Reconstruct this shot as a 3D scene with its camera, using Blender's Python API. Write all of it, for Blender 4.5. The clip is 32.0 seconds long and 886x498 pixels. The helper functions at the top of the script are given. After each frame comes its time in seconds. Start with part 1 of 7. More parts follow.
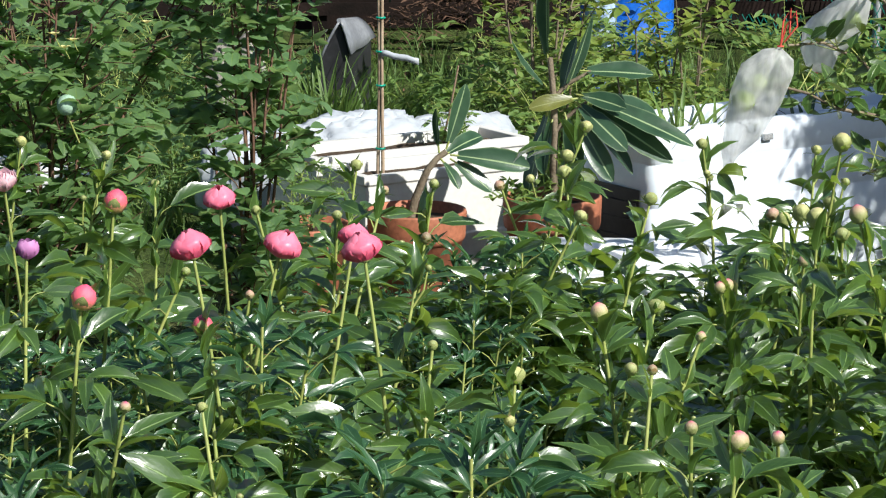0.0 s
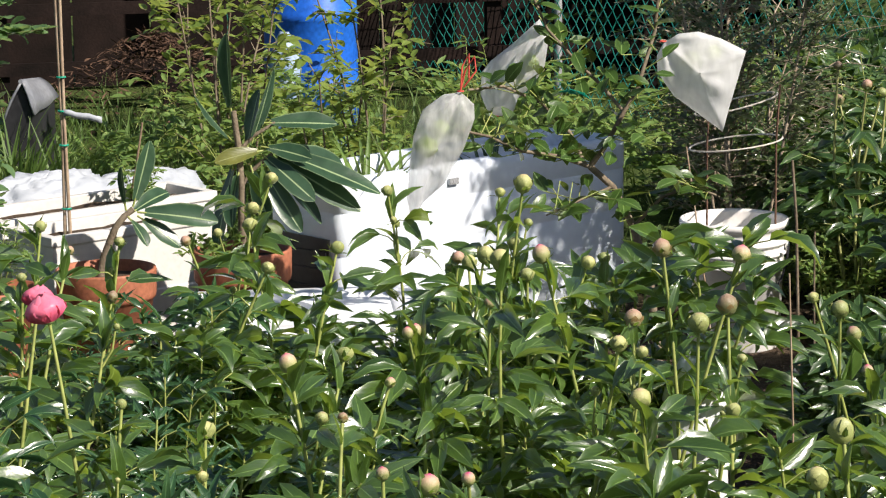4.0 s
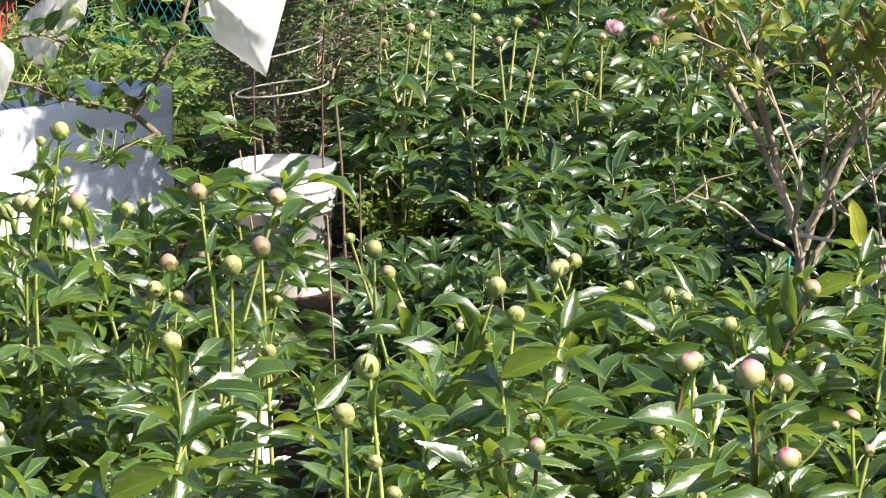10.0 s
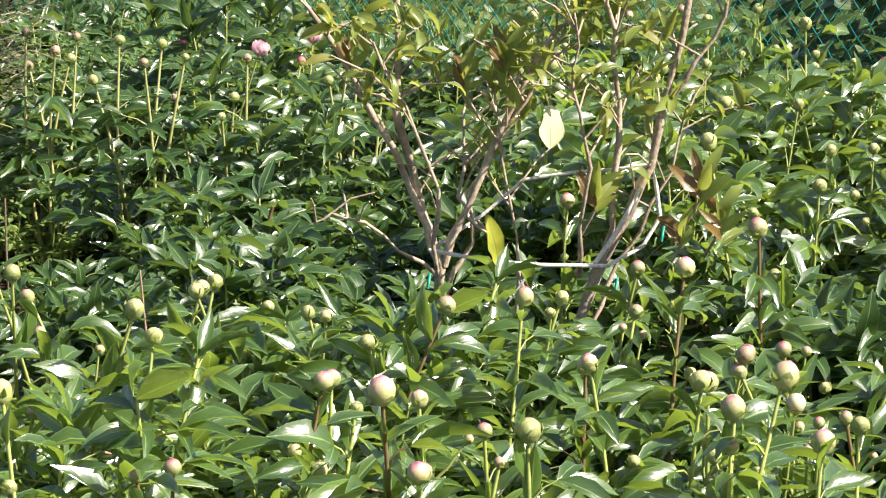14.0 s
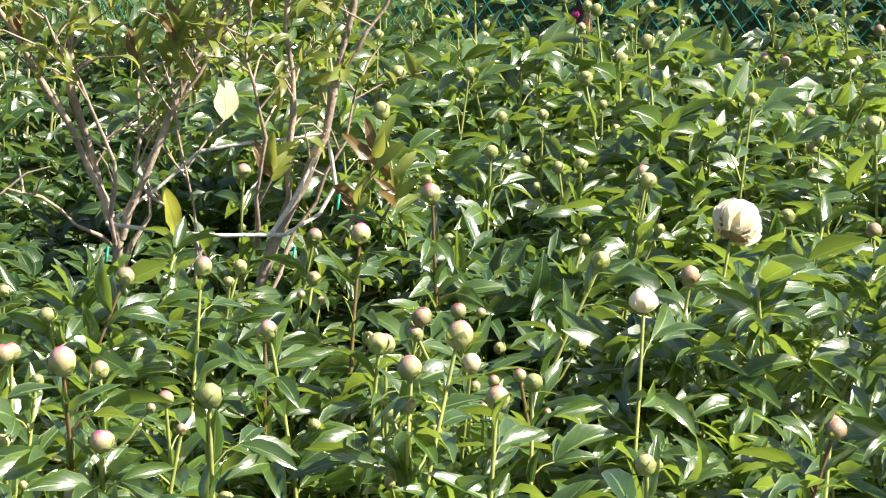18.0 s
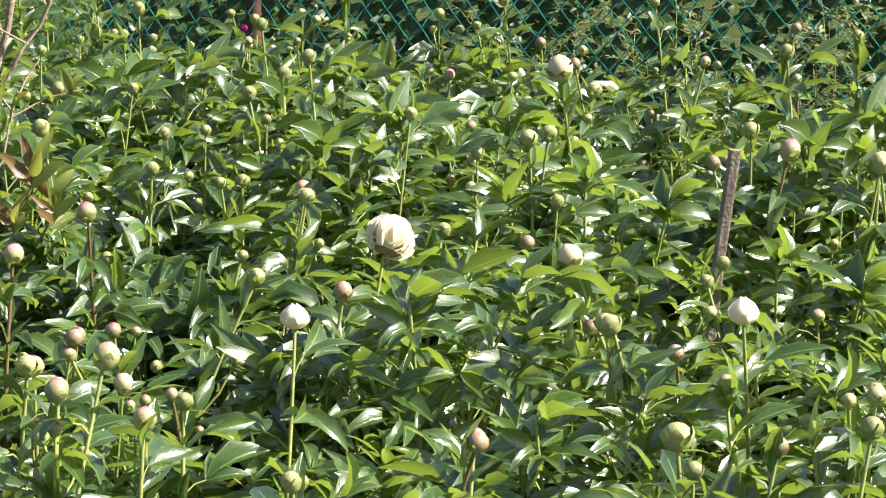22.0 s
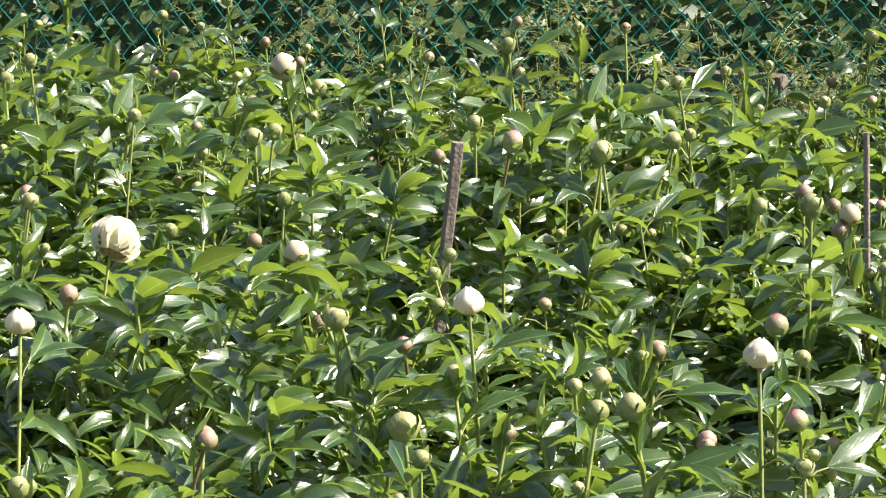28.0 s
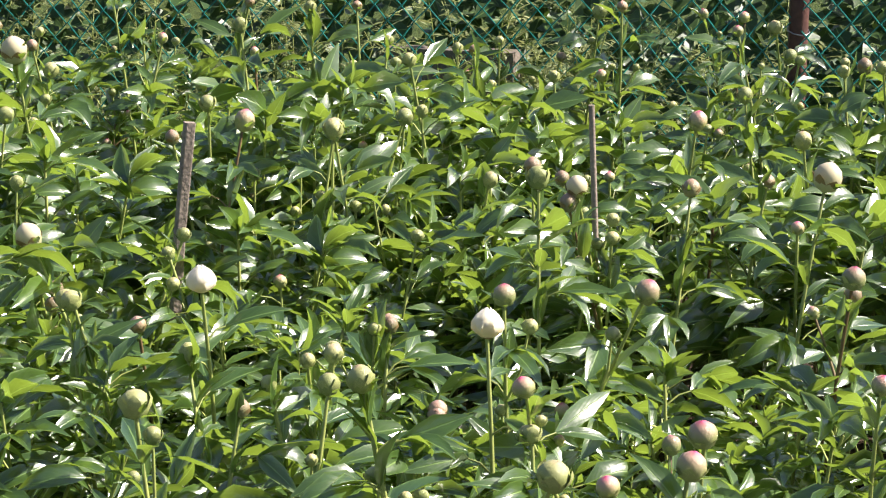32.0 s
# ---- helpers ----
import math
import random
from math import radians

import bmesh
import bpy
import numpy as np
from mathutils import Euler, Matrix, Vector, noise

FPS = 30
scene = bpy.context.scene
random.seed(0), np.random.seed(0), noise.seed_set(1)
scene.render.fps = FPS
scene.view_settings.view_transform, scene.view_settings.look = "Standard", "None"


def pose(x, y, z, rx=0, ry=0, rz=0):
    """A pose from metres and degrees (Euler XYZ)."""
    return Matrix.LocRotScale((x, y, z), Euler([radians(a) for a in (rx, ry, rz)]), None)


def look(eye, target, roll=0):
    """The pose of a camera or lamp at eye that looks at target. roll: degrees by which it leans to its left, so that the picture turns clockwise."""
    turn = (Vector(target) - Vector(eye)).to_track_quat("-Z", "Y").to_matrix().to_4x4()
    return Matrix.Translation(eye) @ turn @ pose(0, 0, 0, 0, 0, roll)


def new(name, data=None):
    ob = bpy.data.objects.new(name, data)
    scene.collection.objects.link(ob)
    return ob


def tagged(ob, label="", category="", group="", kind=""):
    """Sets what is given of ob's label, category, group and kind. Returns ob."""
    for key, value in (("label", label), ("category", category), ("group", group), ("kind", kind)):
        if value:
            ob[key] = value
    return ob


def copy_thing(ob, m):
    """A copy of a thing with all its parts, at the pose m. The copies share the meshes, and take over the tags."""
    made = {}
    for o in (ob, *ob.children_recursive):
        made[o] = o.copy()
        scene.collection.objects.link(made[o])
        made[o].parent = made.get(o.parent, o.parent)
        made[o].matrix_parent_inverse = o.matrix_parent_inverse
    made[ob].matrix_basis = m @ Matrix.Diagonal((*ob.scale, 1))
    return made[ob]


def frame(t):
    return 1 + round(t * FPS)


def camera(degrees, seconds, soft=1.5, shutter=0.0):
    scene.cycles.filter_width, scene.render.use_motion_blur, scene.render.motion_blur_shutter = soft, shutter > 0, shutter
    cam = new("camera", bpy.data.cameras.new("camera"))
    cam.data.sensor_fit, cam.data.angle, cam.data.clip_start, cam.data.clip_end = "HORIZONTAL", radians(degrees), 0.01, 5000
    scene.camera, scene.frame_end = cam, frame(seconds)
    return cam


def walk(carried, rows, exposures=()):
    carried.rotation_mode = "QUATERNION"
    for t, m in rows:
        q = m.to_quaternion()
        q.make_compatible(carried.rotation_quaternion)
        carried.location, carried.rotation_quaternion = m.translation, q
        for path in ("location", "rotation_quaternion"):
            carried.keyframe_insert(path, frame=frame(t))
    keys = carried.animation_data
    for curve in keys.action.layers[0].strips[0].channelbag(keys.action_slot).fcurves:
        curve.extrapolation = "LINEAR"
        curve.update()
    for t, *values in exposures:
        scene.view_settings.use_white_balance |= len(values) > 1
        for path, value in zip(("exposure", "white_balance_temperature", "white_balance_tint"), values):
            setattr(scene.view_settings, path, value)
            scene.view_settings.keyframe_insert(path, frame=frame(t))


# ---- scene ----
cam = camera(19.16, 32.0, soft=1.2)
PATH = [
    (0.0, pose(-0.1482, 0.0512, 1.6763, 78.181, -0.314, 28.432)),
    (0.5, pose(-0.1615, 0.0568, 1.6737, 78.659, -0.276, 27.463)),
    (1.0, pose(-0.1609, 0.0569, 1.6817, 78.730, 0.041, 26.505)),
    (1.5, pose(-0.1378, 0.0426, 1.6841, 78.669, -0.284, 25.446)),
    (2.0, pose(-0.1491, 0.0498, 1.6818, 78.545, -0.057, 24.357)),
    (2.5, pose(-0.1371, 0.0556, 1.6758, 78.605, 0.372, 23.637)),
    (3.0, pose(-0.1392, 0.0680, 1.6790, 78.665, 0.322, 23.106)),
    (3.5, pose(-0.1326, 0.0555, 1.6771, 79.056, 0.720, 22.273)),
    (5.5, pose(-0.1051, 0.0659, 1.6743, 79.182, 0.852, 19.316)),
    (6.0, pose(-0.0961, 0.0473, 1.6801, 79.108, 1.233, 18.367)),
    (6.5, pose(-0.0955, 0.0620, 1.6737, 79.025, 1.173, 17.723)),
    (7.0, pose(-0.0921, 0.0472, 1.6766, 78.981, 1.207, 16.940)),
    (7.5, pose(-0.0836, 0.0567, 1.6745, 78.915, 1.306, 16.266)),
    (8.0, pose(-0.0774, 0.0657, 1.6690, 78.804, 1.205, 15.514)),
    (8.5, pose(-0.0723, 0.0650, 1.6666, 78.616, 0.944, 14.584)),
    (9.0, pose(-0.0693, 0.0679, 1.6610, 78.457, 0.836, 13.616)),
    (9.5, pose(-0.0604, 0.0678, 1.6647, 78.206, 0.631, 12.709)),
    (10.0, pose(-0.0620, 0.0678, 1.6655, 78.076, 0.450, 12.109)),
    (10.5, pose(-0.0600, 0.0677, 1.6680, 78.054, 0.410, 11.251)),
    (11.0, pose(-0.0547, 0.0678, 1.6678, 78.116, 0.566, 10.366)),
    (11.5, pose(-0.0479, 0.0673, 1.6693, 78.130, 0.619, 9.475)),
    (12.0, pose(-0.0380, 0.0570, 1.6731, 78.300, 0.690, 8.587)),
    (12.5, pose(-0.0323, 0.0560, 1.6740, 78.391, 0.676, 7.882)),
    (13.0, pose(-0.0262, 0.0493, 1.6749, 78.424, 0.534, 7.083)),
    (13.5, pose(-0.0213, 0.0469, 1.6748, 78.421, 0.024, 6.036)),
    (14.0, pose(-0.0135, 0.0453, 1.6722, 78.482, -0.122, 4.786)),
    (14.5, pose(-0.0110, 0.0525, 1.6690, 78.385, -0.121, 3.792)),
    (16.5, pose(0.0035, 0.0069, 1.6744, 78.062, 0.272, 0.450)),
    (17.0, pose(0.0017, -0.0103, 1.6767, 78.004, 0.210, -0.443)),
    (17.5, pose(-0.0087, -0.0139, 1.6772, 77.933, -0.099, -1.452)),
    (18.0, pose(-0.0077, -0.0098, 1.6720, 77.958, -0.246, -2.321)),
    (18.5, pose(0.0013, -0.0170, 1.6768, 77.963, -0.207, -3.407)),
    (19.0, pose(0.0088, -0.0203, 1.6778, 77.947, -0.231, -4.344)),
    (19.5, pose(0.0124, -0.0065, 1.6809, 78.134, -0.348, -5.260)),
    (20.0, pose(0.0177, -0.0136, 1.6905, 78.177, -0.505, -5.993)),
    (20.5, pose(0.0286, -0.0175, 1.6954, 78.270, -0.721, -6.590)),
    (21.0, pose(0.0429, -0.0311, 1.6969, 78.239, -0.636, -7.261)),
    (21.5, pose(0.0441, -0.0308, 1.6929, 78.203, -0.679, -8.187)),
    (22.0, pose(0.0537, -0.0418, 1.6947, 78.167, -0.790, -9.035)),
    (22.5, pose(0.0503, -0.0547, 1.6967, 78.242, -0.760, -9.781)),
    (23.0, pose(0.0548, -0.0527, 1.6972, 78.247, -0.736, -10.330)),
    (23.5, pose(0.0544, -0.0498, 1.6946, 78.295, -0.818, -11.026)),
    (24.0, pose(0.0528, -0.0506, 1.6938, 78.310, -0.668, -11.369)),
    (24.5, pose(0.0491, -0.0507, 1.6944, 78.277, -0.684, -11.729)),
    (26.5, pose(0.0542, -0.0645, 1.6988, 78.221, -0.347, -13.564)),
    (27.0, pose(0.0671, -0.0488, 1.6905, 78.272, -0.302, -14.025)),
    (27.5, pose(0.0768, -0.0433, 1.6837, 78.337, -0.285, -14.471)),
    (28.0, pose(0.0707, -0.0547, 1.6866, 78.265, -0.235, -14.986)),
    (28.5, pose(0.0672, -0.0738, 1.6922, 78.028, 0.117, -15.423)),
    (29.0, pose(0.0626, -0.0846, 1.6983, 77.867, 0.295, -15.868)),
    (29.5, pose(0.0750, -0.0696, 1.6889, 77.794, 0.084, -16.222)),
    (30.0, pose(0.0748, -0.0904, 1.6935, 77.672, 0.537, -16.857)),
    (30.5, pose(0.0749, -0.0913, 1.6894, 77.691, 0.214, -17.764)),
    (31.0, pose(0.0747, -0.1287, 1.6999, 77.743, 0.479, -18.748)),
    (31.5, pose(0.0831, -0.1148, 1.6909, 77.825, 0.324, -19.846)),
    (32.0, pose(0.0821, -0.1077, 1.6906, 77.840, -0.082, -20.621)),
]
EXPOSURES = [(0.0, 0.63, 5850, 9), (3.0, 0.6, 6200, 13), (6.0, 0.67, 6300, 18), (9.0, 1.1, 6300, 17), (13.0, 1.52, 6400, 18), (19.0, 1.5, 6350, 18), (32.0, 1.37, 6250, 18)]
walk(cam, PATH, EXPOSURES)

# ---- world and sun ----
SUN_AZ, SUN_EL = radians(103), radians(41)
SUN_DIR = Vector((math.sin(SUN_AZ) * math.cos(SUN_EL), math.cos(SUN_AZ) * math.cos(SUN_EL), math.sin(SUN_EL)))
world = bpy.data.worlds.new("sky")
scene.world = world
world.use_nodes = True
wn = world.node_tree.nodes
sky = wn.new("ShaderNodeTexSky")
sky.sky_type = "NISHITA"
sky.sun_disc = False
sky.sun_elevation, sky.sun_rotation = SUN_EL, SUN_AZ
world.node_tree.links.new(sky.outputs[0], wn["Background"].inputs[0])
wn["Background"].inputs[1].default_value = 0.052
sun_data = bpy.data.lights.new("sun", "SUN")
sun_data.energy, sun_data.angle, sun_data.color = 5.0, radians(0.53), (1.0, 0.92, 0.78)
sun = new("sun", sun_data)
sun.matrix_world = look(SUN_DIR * 60, (0, 0, 0))


# ---- materials ----
def mat(name, rough=0.6, metal=0.0, spec=0.5):
    m = bpy.data.materials.new(name)
    m.use_nodes = True
    n, l = m.node_tree.nodes, m.node_tree.links
    b = n["Principled BSDF"]
    b.inputs["Roughness"].default_value = rough
    b.inputs["Metallic"].default_value = metal
    b.inputs["Specular IOR Level"].default_value = spec
    return m, n, l, b


def ramp(n, stops):
    r = n.new("ShaderNodeValToRGB")
    e = r.color_ramp.elements
    e[0].position, e[0].color = stops[0][0], (*stops[0][1], 1)
    e[1].position, e[1].color = stops[-1][0], (*stops[-1][1], 1)
    for p, c in stops[1:-1]:
        k = e.new(p)
        k.color = (*c, 1)
    return r


def noise_tex(n, l, scale, detail=4, coord="Object"):
    tc = n.new("ShaderNodeTexCoord")
    t = n.new("ShaderNodeTexNoise")
    t.inputs["Scale"].default_value, t.inputs["Detail"].default_value = scale, detail
    l.new(tc.outputs[coord], t.inputs["Vector"])
    return t


def mixrgb(n, l, fac, a, b, mode="MIX"):
    m = n.new("ShaderNodeMix")
    m.data_type, m.blend_type = "RGBA", mode
    for sock, v in ((m.inputs[0], fac), (m.inputs[6], a), (m.inputs[7], b)):
        if isinstance(v, (int, float)):
            sock.default_value = v
        elif isinstance(v, tuple):
            sock.default_value = (*v, 1)
        else:
            l.new(v, sock)
    return m.outputs[2]


def bumped(n, l, b, height, strength=0.3, dist=0.01):
    k = n.new("ShaderNodeBump")
    k.inputs["Strength"].default_value, k.inputs["Distance"].default_value = strength, dist
    l.new(height, k.inputs["Height"])
    l.new(k.outputs[0], b.inputs["Normal"])


def surface(name, dark, light, rough=0.6, scale=6.0, fine=90.0, bump=0.2, spec=0.4, metal=0.0, stain=None, stain_at=(0.55, 0.75), stain_scale=2.0, coord="Object", spread=(0.3, 0.7), grit=0.28):
    """A plain surface with variation at two scales and, if given, stains of their own colour."""
    m, n, l, b = mat(name, rough, metal, spec)
    big, small = noise_tex(n, l, scale, 5, coord), noise_tex(n, l, fine, 3, coord)
    r = ramp(n, [(spread[0], dark), (spread[1], light)])
    l.new(big.outputs["Fac"], r.inputs[0])
    lo, hi = 1 - grit, 1 + grit * 0.43
    r2 = ramp(n, [(0.3, (lo, lo, lo)), (0.7, (hi, hi, hi))])
    l.new(small.outputs["Fac"], r2.inputs[0])
    c = mixrgb(n, l, 1.0, r.outputs[0], r2.outputs[0], "MULTIPLY")
    if stain:
        s = noise_tex(n, l, stain_scale, 6, coord)
        sr = ramp(n, [(stain_at[0], (0, 0, 0)), (stain_at[1], (1, 1, 1))])
        l.new(s.outputs["Fac"], sr.inputs[0])
        c = mixrgb(n, l, sr.outputs[0], c, stain)
    l.new(c, b.inputs["Base Color"])
    bumped(n, l, b, small.outputs["Fac"], bump, 0.004)
    rr = n.new("ShaderNodeMapRange")
    rr.inputs[3].default_value, rr.inputs[4].default_value = max(rough - 0.12, 0.03), min(rough + 0.12, 1)
    l.new(big.outputs["Fac"], rr.inputs[0])
    l.new(rr.outputs[0], b.inputs["Roughness"])
    return m


def leafy(name, dark, light, glow, rough=0.34, through_light=0.32, rib=(0.16, 0.26, 0.07), rib_width=0.05, spec=0.5, veins=16.0, old=None, wax=0.0, old_at=0.9):
    """A leaf: colour varies leaf by leaf, a paler midrib and side veins, light comes through."""
    m, n, l, b = mat(name, rough, 0, spec)
    b.inputs["Coat Weight"].default_value, b.inputs["Coat Roughness"].default_value, b.inputs["Coat IOR"].default_value = wax, 0.22, 1.95
    g = n.new("ShaderNodeNewGeometry")
    info = n.new("ShaderNodeObjectInfo")
    add = n.new("ShaderNodeMath")
    add.operation = "ADD"
    l.new(g.outputs["Random Per Island"], add.inputs[0])
    sc = n.new("ShaderNodeMath")
    sc.operation = "MULTIPLY"
    sc.inputs[1].default_value = 0.6
    l.new(info.outputs["Random"], sc.inputs[0])
    l.new(sc.outputs[0], add.inputs[1])
    half = n.new("ShaderNodeMath")
    half.operation = "MULTIPLY"
    half.inputs[1].default_value = 0.62
    l.new(add.outputs[0], half.inputs[0])
    r = ramp(n, [(0.0, dark), (1.0, light)] if old is None else [(0.0, dark), (old_at, light), (1.0, old)])
    l.new(half.outputs[0], r.inputs[0])
    blotch = noise_tex(n, l, 24, 4)
    br = ramp(n, [(0.3, (0.68, 0.72, 0.7)), (0.7, (1.22, 1.18, 1.15))])
    l.new(blotch.outputs["Fac"], br.inputs[0])
    c = mixrgb(n, l, 1.0, r.outputs[0], br.outputs[0], "MULTIPLY")
    uv = n.new("ShaderNodeTexCoord")
    sep = n.new("ShaderNodeSeparateXYZ")
    l.new(uv.outputs["UV"], sep.inputs[0])
    off = n.new("ShaderNodeMath")
    off.operation = "SUBTRACT"
    off.inputs[1].default_value = 0.5
    l.new(sep.outputs[0], off.inputs[0])
    ab = n.new("ShaderNodeMath")
    ab.operation = "ABSOLUTE"
    l.new(off.outputs[0], ab.inputs[0])
    mr = n.new("ShaderNodeMapRange")
    mr.inputs[1].default_value, mr.inputs[2].default_value = rib_width * 0.4, rib_width
    mr.inputs[3].default_value, mr.inputs[4].default_value = 1.0, 0.0
    l.new(ab.outputs[0], mr.inputs[0])
    # side veins run forward from the midrib
    slant = n.new("ShaderNodeMath")
    slant.operation = "SUBTRACT"
    l.new(sep.outputs[1], slant.inputs[0])
    l.new(ab.outputs[0], slant.inputs[1])
    fr = n.new("ShaderNodeMath")
    fr.operation = "MULTIPLY"
    fr.inputs[1].default_value = veins * 0.7 * math.pi
    l.new(slant.outputs[0], fr.inputs[0])
    si = n.new("ShaderNodeMath")
    si.operation = "SINE"
    l.new(fr.outputs[0], si.inputs[0])
    vm = n.new("ShaderNodeMapRange")
    vm.inputs[1].default_value, vm.inputs[2].default_value, vm.inputs[4].default_value = 0.72, 1.0, 0.12
    l.new(si.outputs[0], vm.inputs[0])
    mx = n.new("ShaderNodeMath")
    mx.operation = "MAXIMUM"
    l.new(mr.outputs[0], mx.inputs[0])
    l.new(vm.outputs[0], mx.inputs[1])
    rim = n.new("ShaderNodeMapRange")
    rim.inputs[1].default_value, rim.inputs[2].default_value, rim.inputs[4].default_value = 0.44, 0.49, 0.5
    l.new(ab.outputs[0], rim.inputs[0])
    mx2 = n.new("ShaderNodeMath")
    mx2.operation = "MAXIMUM"
    l.new(mx.outputs[0], mx2.inputs[0])
    l.new(rim.outputs[0], mx2.inputs[1])
    c = mixrgb(n, l, mx2.outputs[0], c, rib)
    l.new(c, b.inputs["Base Color"])
    # the blade swells between its veins and dips along the midrib
    fine = noise_tex(n, l, 130, 3)
    swell = n.new("ShaderNodeMath")
    swell.operation = "MULTIPLY_ADD"
    swell.inputs[1].default_value = -0.045 if veins else 0.0
    l.new(si.outputs[0], swell.inputs[0])
    l.new(blotch.outputs["Fac"], swell.inputs[2])
    dip = n.new("ShaderNodeMath")
    dip.operation = "SUBTRACT"
    l.new(swell.outputs[0], dip.inputs[0])
    l.new(mr.outputs[0], dip.inputs[1])
    both = n.new("ShaderNodeMath")
    both.operation = "MULTIPLY_ADD"
    both.inputs[1].default_value = 0.35
    l.new(fine.outputs["Fac"], both.inputs[0])
    l.new(dip.outputs[0], both.inputs[2])
    bumped(n, l, b, both.outputs[0], 0.34, 0.0026)
    l.new(b.inputs["Normal"].links[0].from_socket, b.inputs["Coat Normal"])
    t = n.new("ShaderNodeBsdfTranslucent")
    tc = mixrgb(n, l, 0.35, glow, c, "MIX")
    l.new(tc, t.inputs["Color"])
    mix = n.new("ShaderNodeMixShader")
    mix.inputs[0].default_value = through_light
    l.new(b.outputs[0], mix.inputs[1])
    l.new(t.outputs[0], mix.inputs[2])
    l.new(mix.outputs[0], n["Material Output"].inputs["Surface"])
    return m


def petal_mat(name, deep, pale, glow=0.3, rough=0.5):
    m, n, l, b = mat(name, rough, 0, 0.3)
    tc = n.new("ShaderNodeTexCoord")
    sep = n.new("ShaderNodeSeparateXYZ")
    l.new(tc.outputs["UV"], sep.inputs[0])
    t = noise_tex(n, l, 60, 4)
    ad = n.new("ShaderNodeMath")
    ad.operation = "MULTIPLY_ADD"
    ad.inputs[1].default_value, ad.inputs[2].default_value = 0.5, -0.25
    l.new(t.outputs["Fac"], ad.inputs[0])
    s = n.new("ShaderNodeMath")
    s.operation = "ADD"
    l.new(sep.outputs[1], s.inputs[0])
    l.new(ad.outputs[0], s.inputs[1])
    r = ramp(n, [(0.1, deep), (0.95, pale)])
    l.new(s.outputs[0], r.inputs[0])
    l.new(r.outputs[0], b.inputs["Base Color"])
    tr = n.new("ShaderNodeBsdfTranslucent")
    l.new(r.outputs[0], tr.inputs["Color"])
    mix = n.new("ShaderNodeMixShader")
    mix.inputs[0].default_value = glow
    l.new(b.outputs[0], mix.inputs[1])
    l.new(tr.outputs[0], mix.inputs[2])
    l.new(mix.outputs[0], n["Material Output"].inputs["Surface"])
    return m


def bud_mat(name, base, top, blush, at=(0.45, 0.8)):
    """A closed bud: green sepals below, petals showing towards the tip (UV v runs from stalk to tip)."""
    m, n, l, b = mat(name, 0.42, 0, 0.45)
    tc = n.new("ShaderNodeTexCoord")
    sep = n.new("ShaderNodeSeparateXYZ")
    l.new(tc.outputs["UV"], sep.inputs[0])
    info = n.new("ShaderNodeObjectInfo")
    t = noise_tex(n, l, 70, 3)
    ma = n.new("ShaderNodeMath")
    ma.operation = "MULTIPLY_ADD"
    ma.inputs[1].default_value, ma.inputs[2].default_value = 0.55, -0.3
    l.new(t.outputs["Fac"], ma.inputs[0])
    s = n.new("ShaderNodeMath")
    s.operation = "ADD"
    l.new(sep.outputs[1], s.inputs[0])
    l.new(ma.outputs[0], s.inputs[1])
    r = ramp(n, [(at[0], base), (at[1], top), (1.0, blush)])
    l.new(s.outputs[0], r.inputs[0])
    vr = ramp(n, [(0.0, (0.7, 0.75, 0.65)), (1.0, (1.25, 1.15, 1.1))])
    l.new(info.outputs["Random"], vr.inputs[0])
    l.new(mixrgb(n, l, 1.0, r.outputs[0], vr.outputs[0], "MULTIPLY"), b.inputs["Base Color"])
    bumped(n, l, b, t.outputs["Fac"], 0.25, 0.003)
    return m


M_LEAF = leafy("peony_leaf", (0.027, 0.07, 0.013), (0.078, 0.146, 0.026), (0.5, 0.7, 0.07), rough=0.42, through_light=0.3, spec=0.35, wax=1.0, rib=(0.2, 0.32, 0.08))
# Darker, duller leaf: shade over the rear and middle plants put into its colour.
M_LEAF_SHADED = leafy("shaded_peony_leaf", (0.018, 0.052, 0.013), (0.045, 0.092, 0.023), (0.32, 0.5, 0.07), rough=0.42, spec=0.35, wax=0.42, through_light=0.26, rib=(0.16, 0.28, 0.09))
M_LEAF_BLUE = leafy("bluish_peony_leaf", (0.016, 0.056, 0.02), (0.042, 0.108, 0.036), (0.2, 0.44, 0.09), rough=0.45, spec=0.3, wax=0.6, through_light=0.24, rib=(0.13, 0.25, 0.1))
M_STEM = surface("peony_stem", (0.21, 0.27, 0.06), (0.38, 0.41, 0.12), 0.5, 8, 60, 0.1)
M_STEM_RED = surface("red_stem", (0.14, 0.07, 0.035), (0.2, 0.16, 0.06), 0.5, 8, 60, 0.1)
M_BUD = bud_mat("green_bud", (0.27, 0.32, 0.11), (0.41, 0.42, 0.19), (0.48, 0.34, 0.24))
M_BUD_PINK = bud_mat("pink_tipped_bud", (0.29, 0.32, 0.13), (0.5, 0.34, 0.26), (0.62, 0.03, 0.2), (0.4, 0.74))
M_BUD_BROWN = bud_mat("russet_bud", (0.24, 0.23, 0.11), (0.38, 0.25, 0.19), (0.5, 0.32, 0.26), (0.35, 0.75))
M_SEPAL = surface("sepal", (0.24, 0.3, 0.09), (0.44, 0.44, 0.18), 0.45, 30, 120, 0.1)
M_SEPAL_BROWN = surface("brown_sepal", (0.2, 0.13, 0.05), (0.34, 0.24, 0.1), 0.5, 30, 120, 0.1)
M_PINK = petal_mat("pink_petal", (0.87, 0.12, 0.24), (0.93, 0.3, 0.42), 0.3, 0.35)
M_PALE_PINK = petal_mat("pale_pink_petal", (0.8, 0.42, 0.5), (0.9, 0.68, 0.72), 0.35)
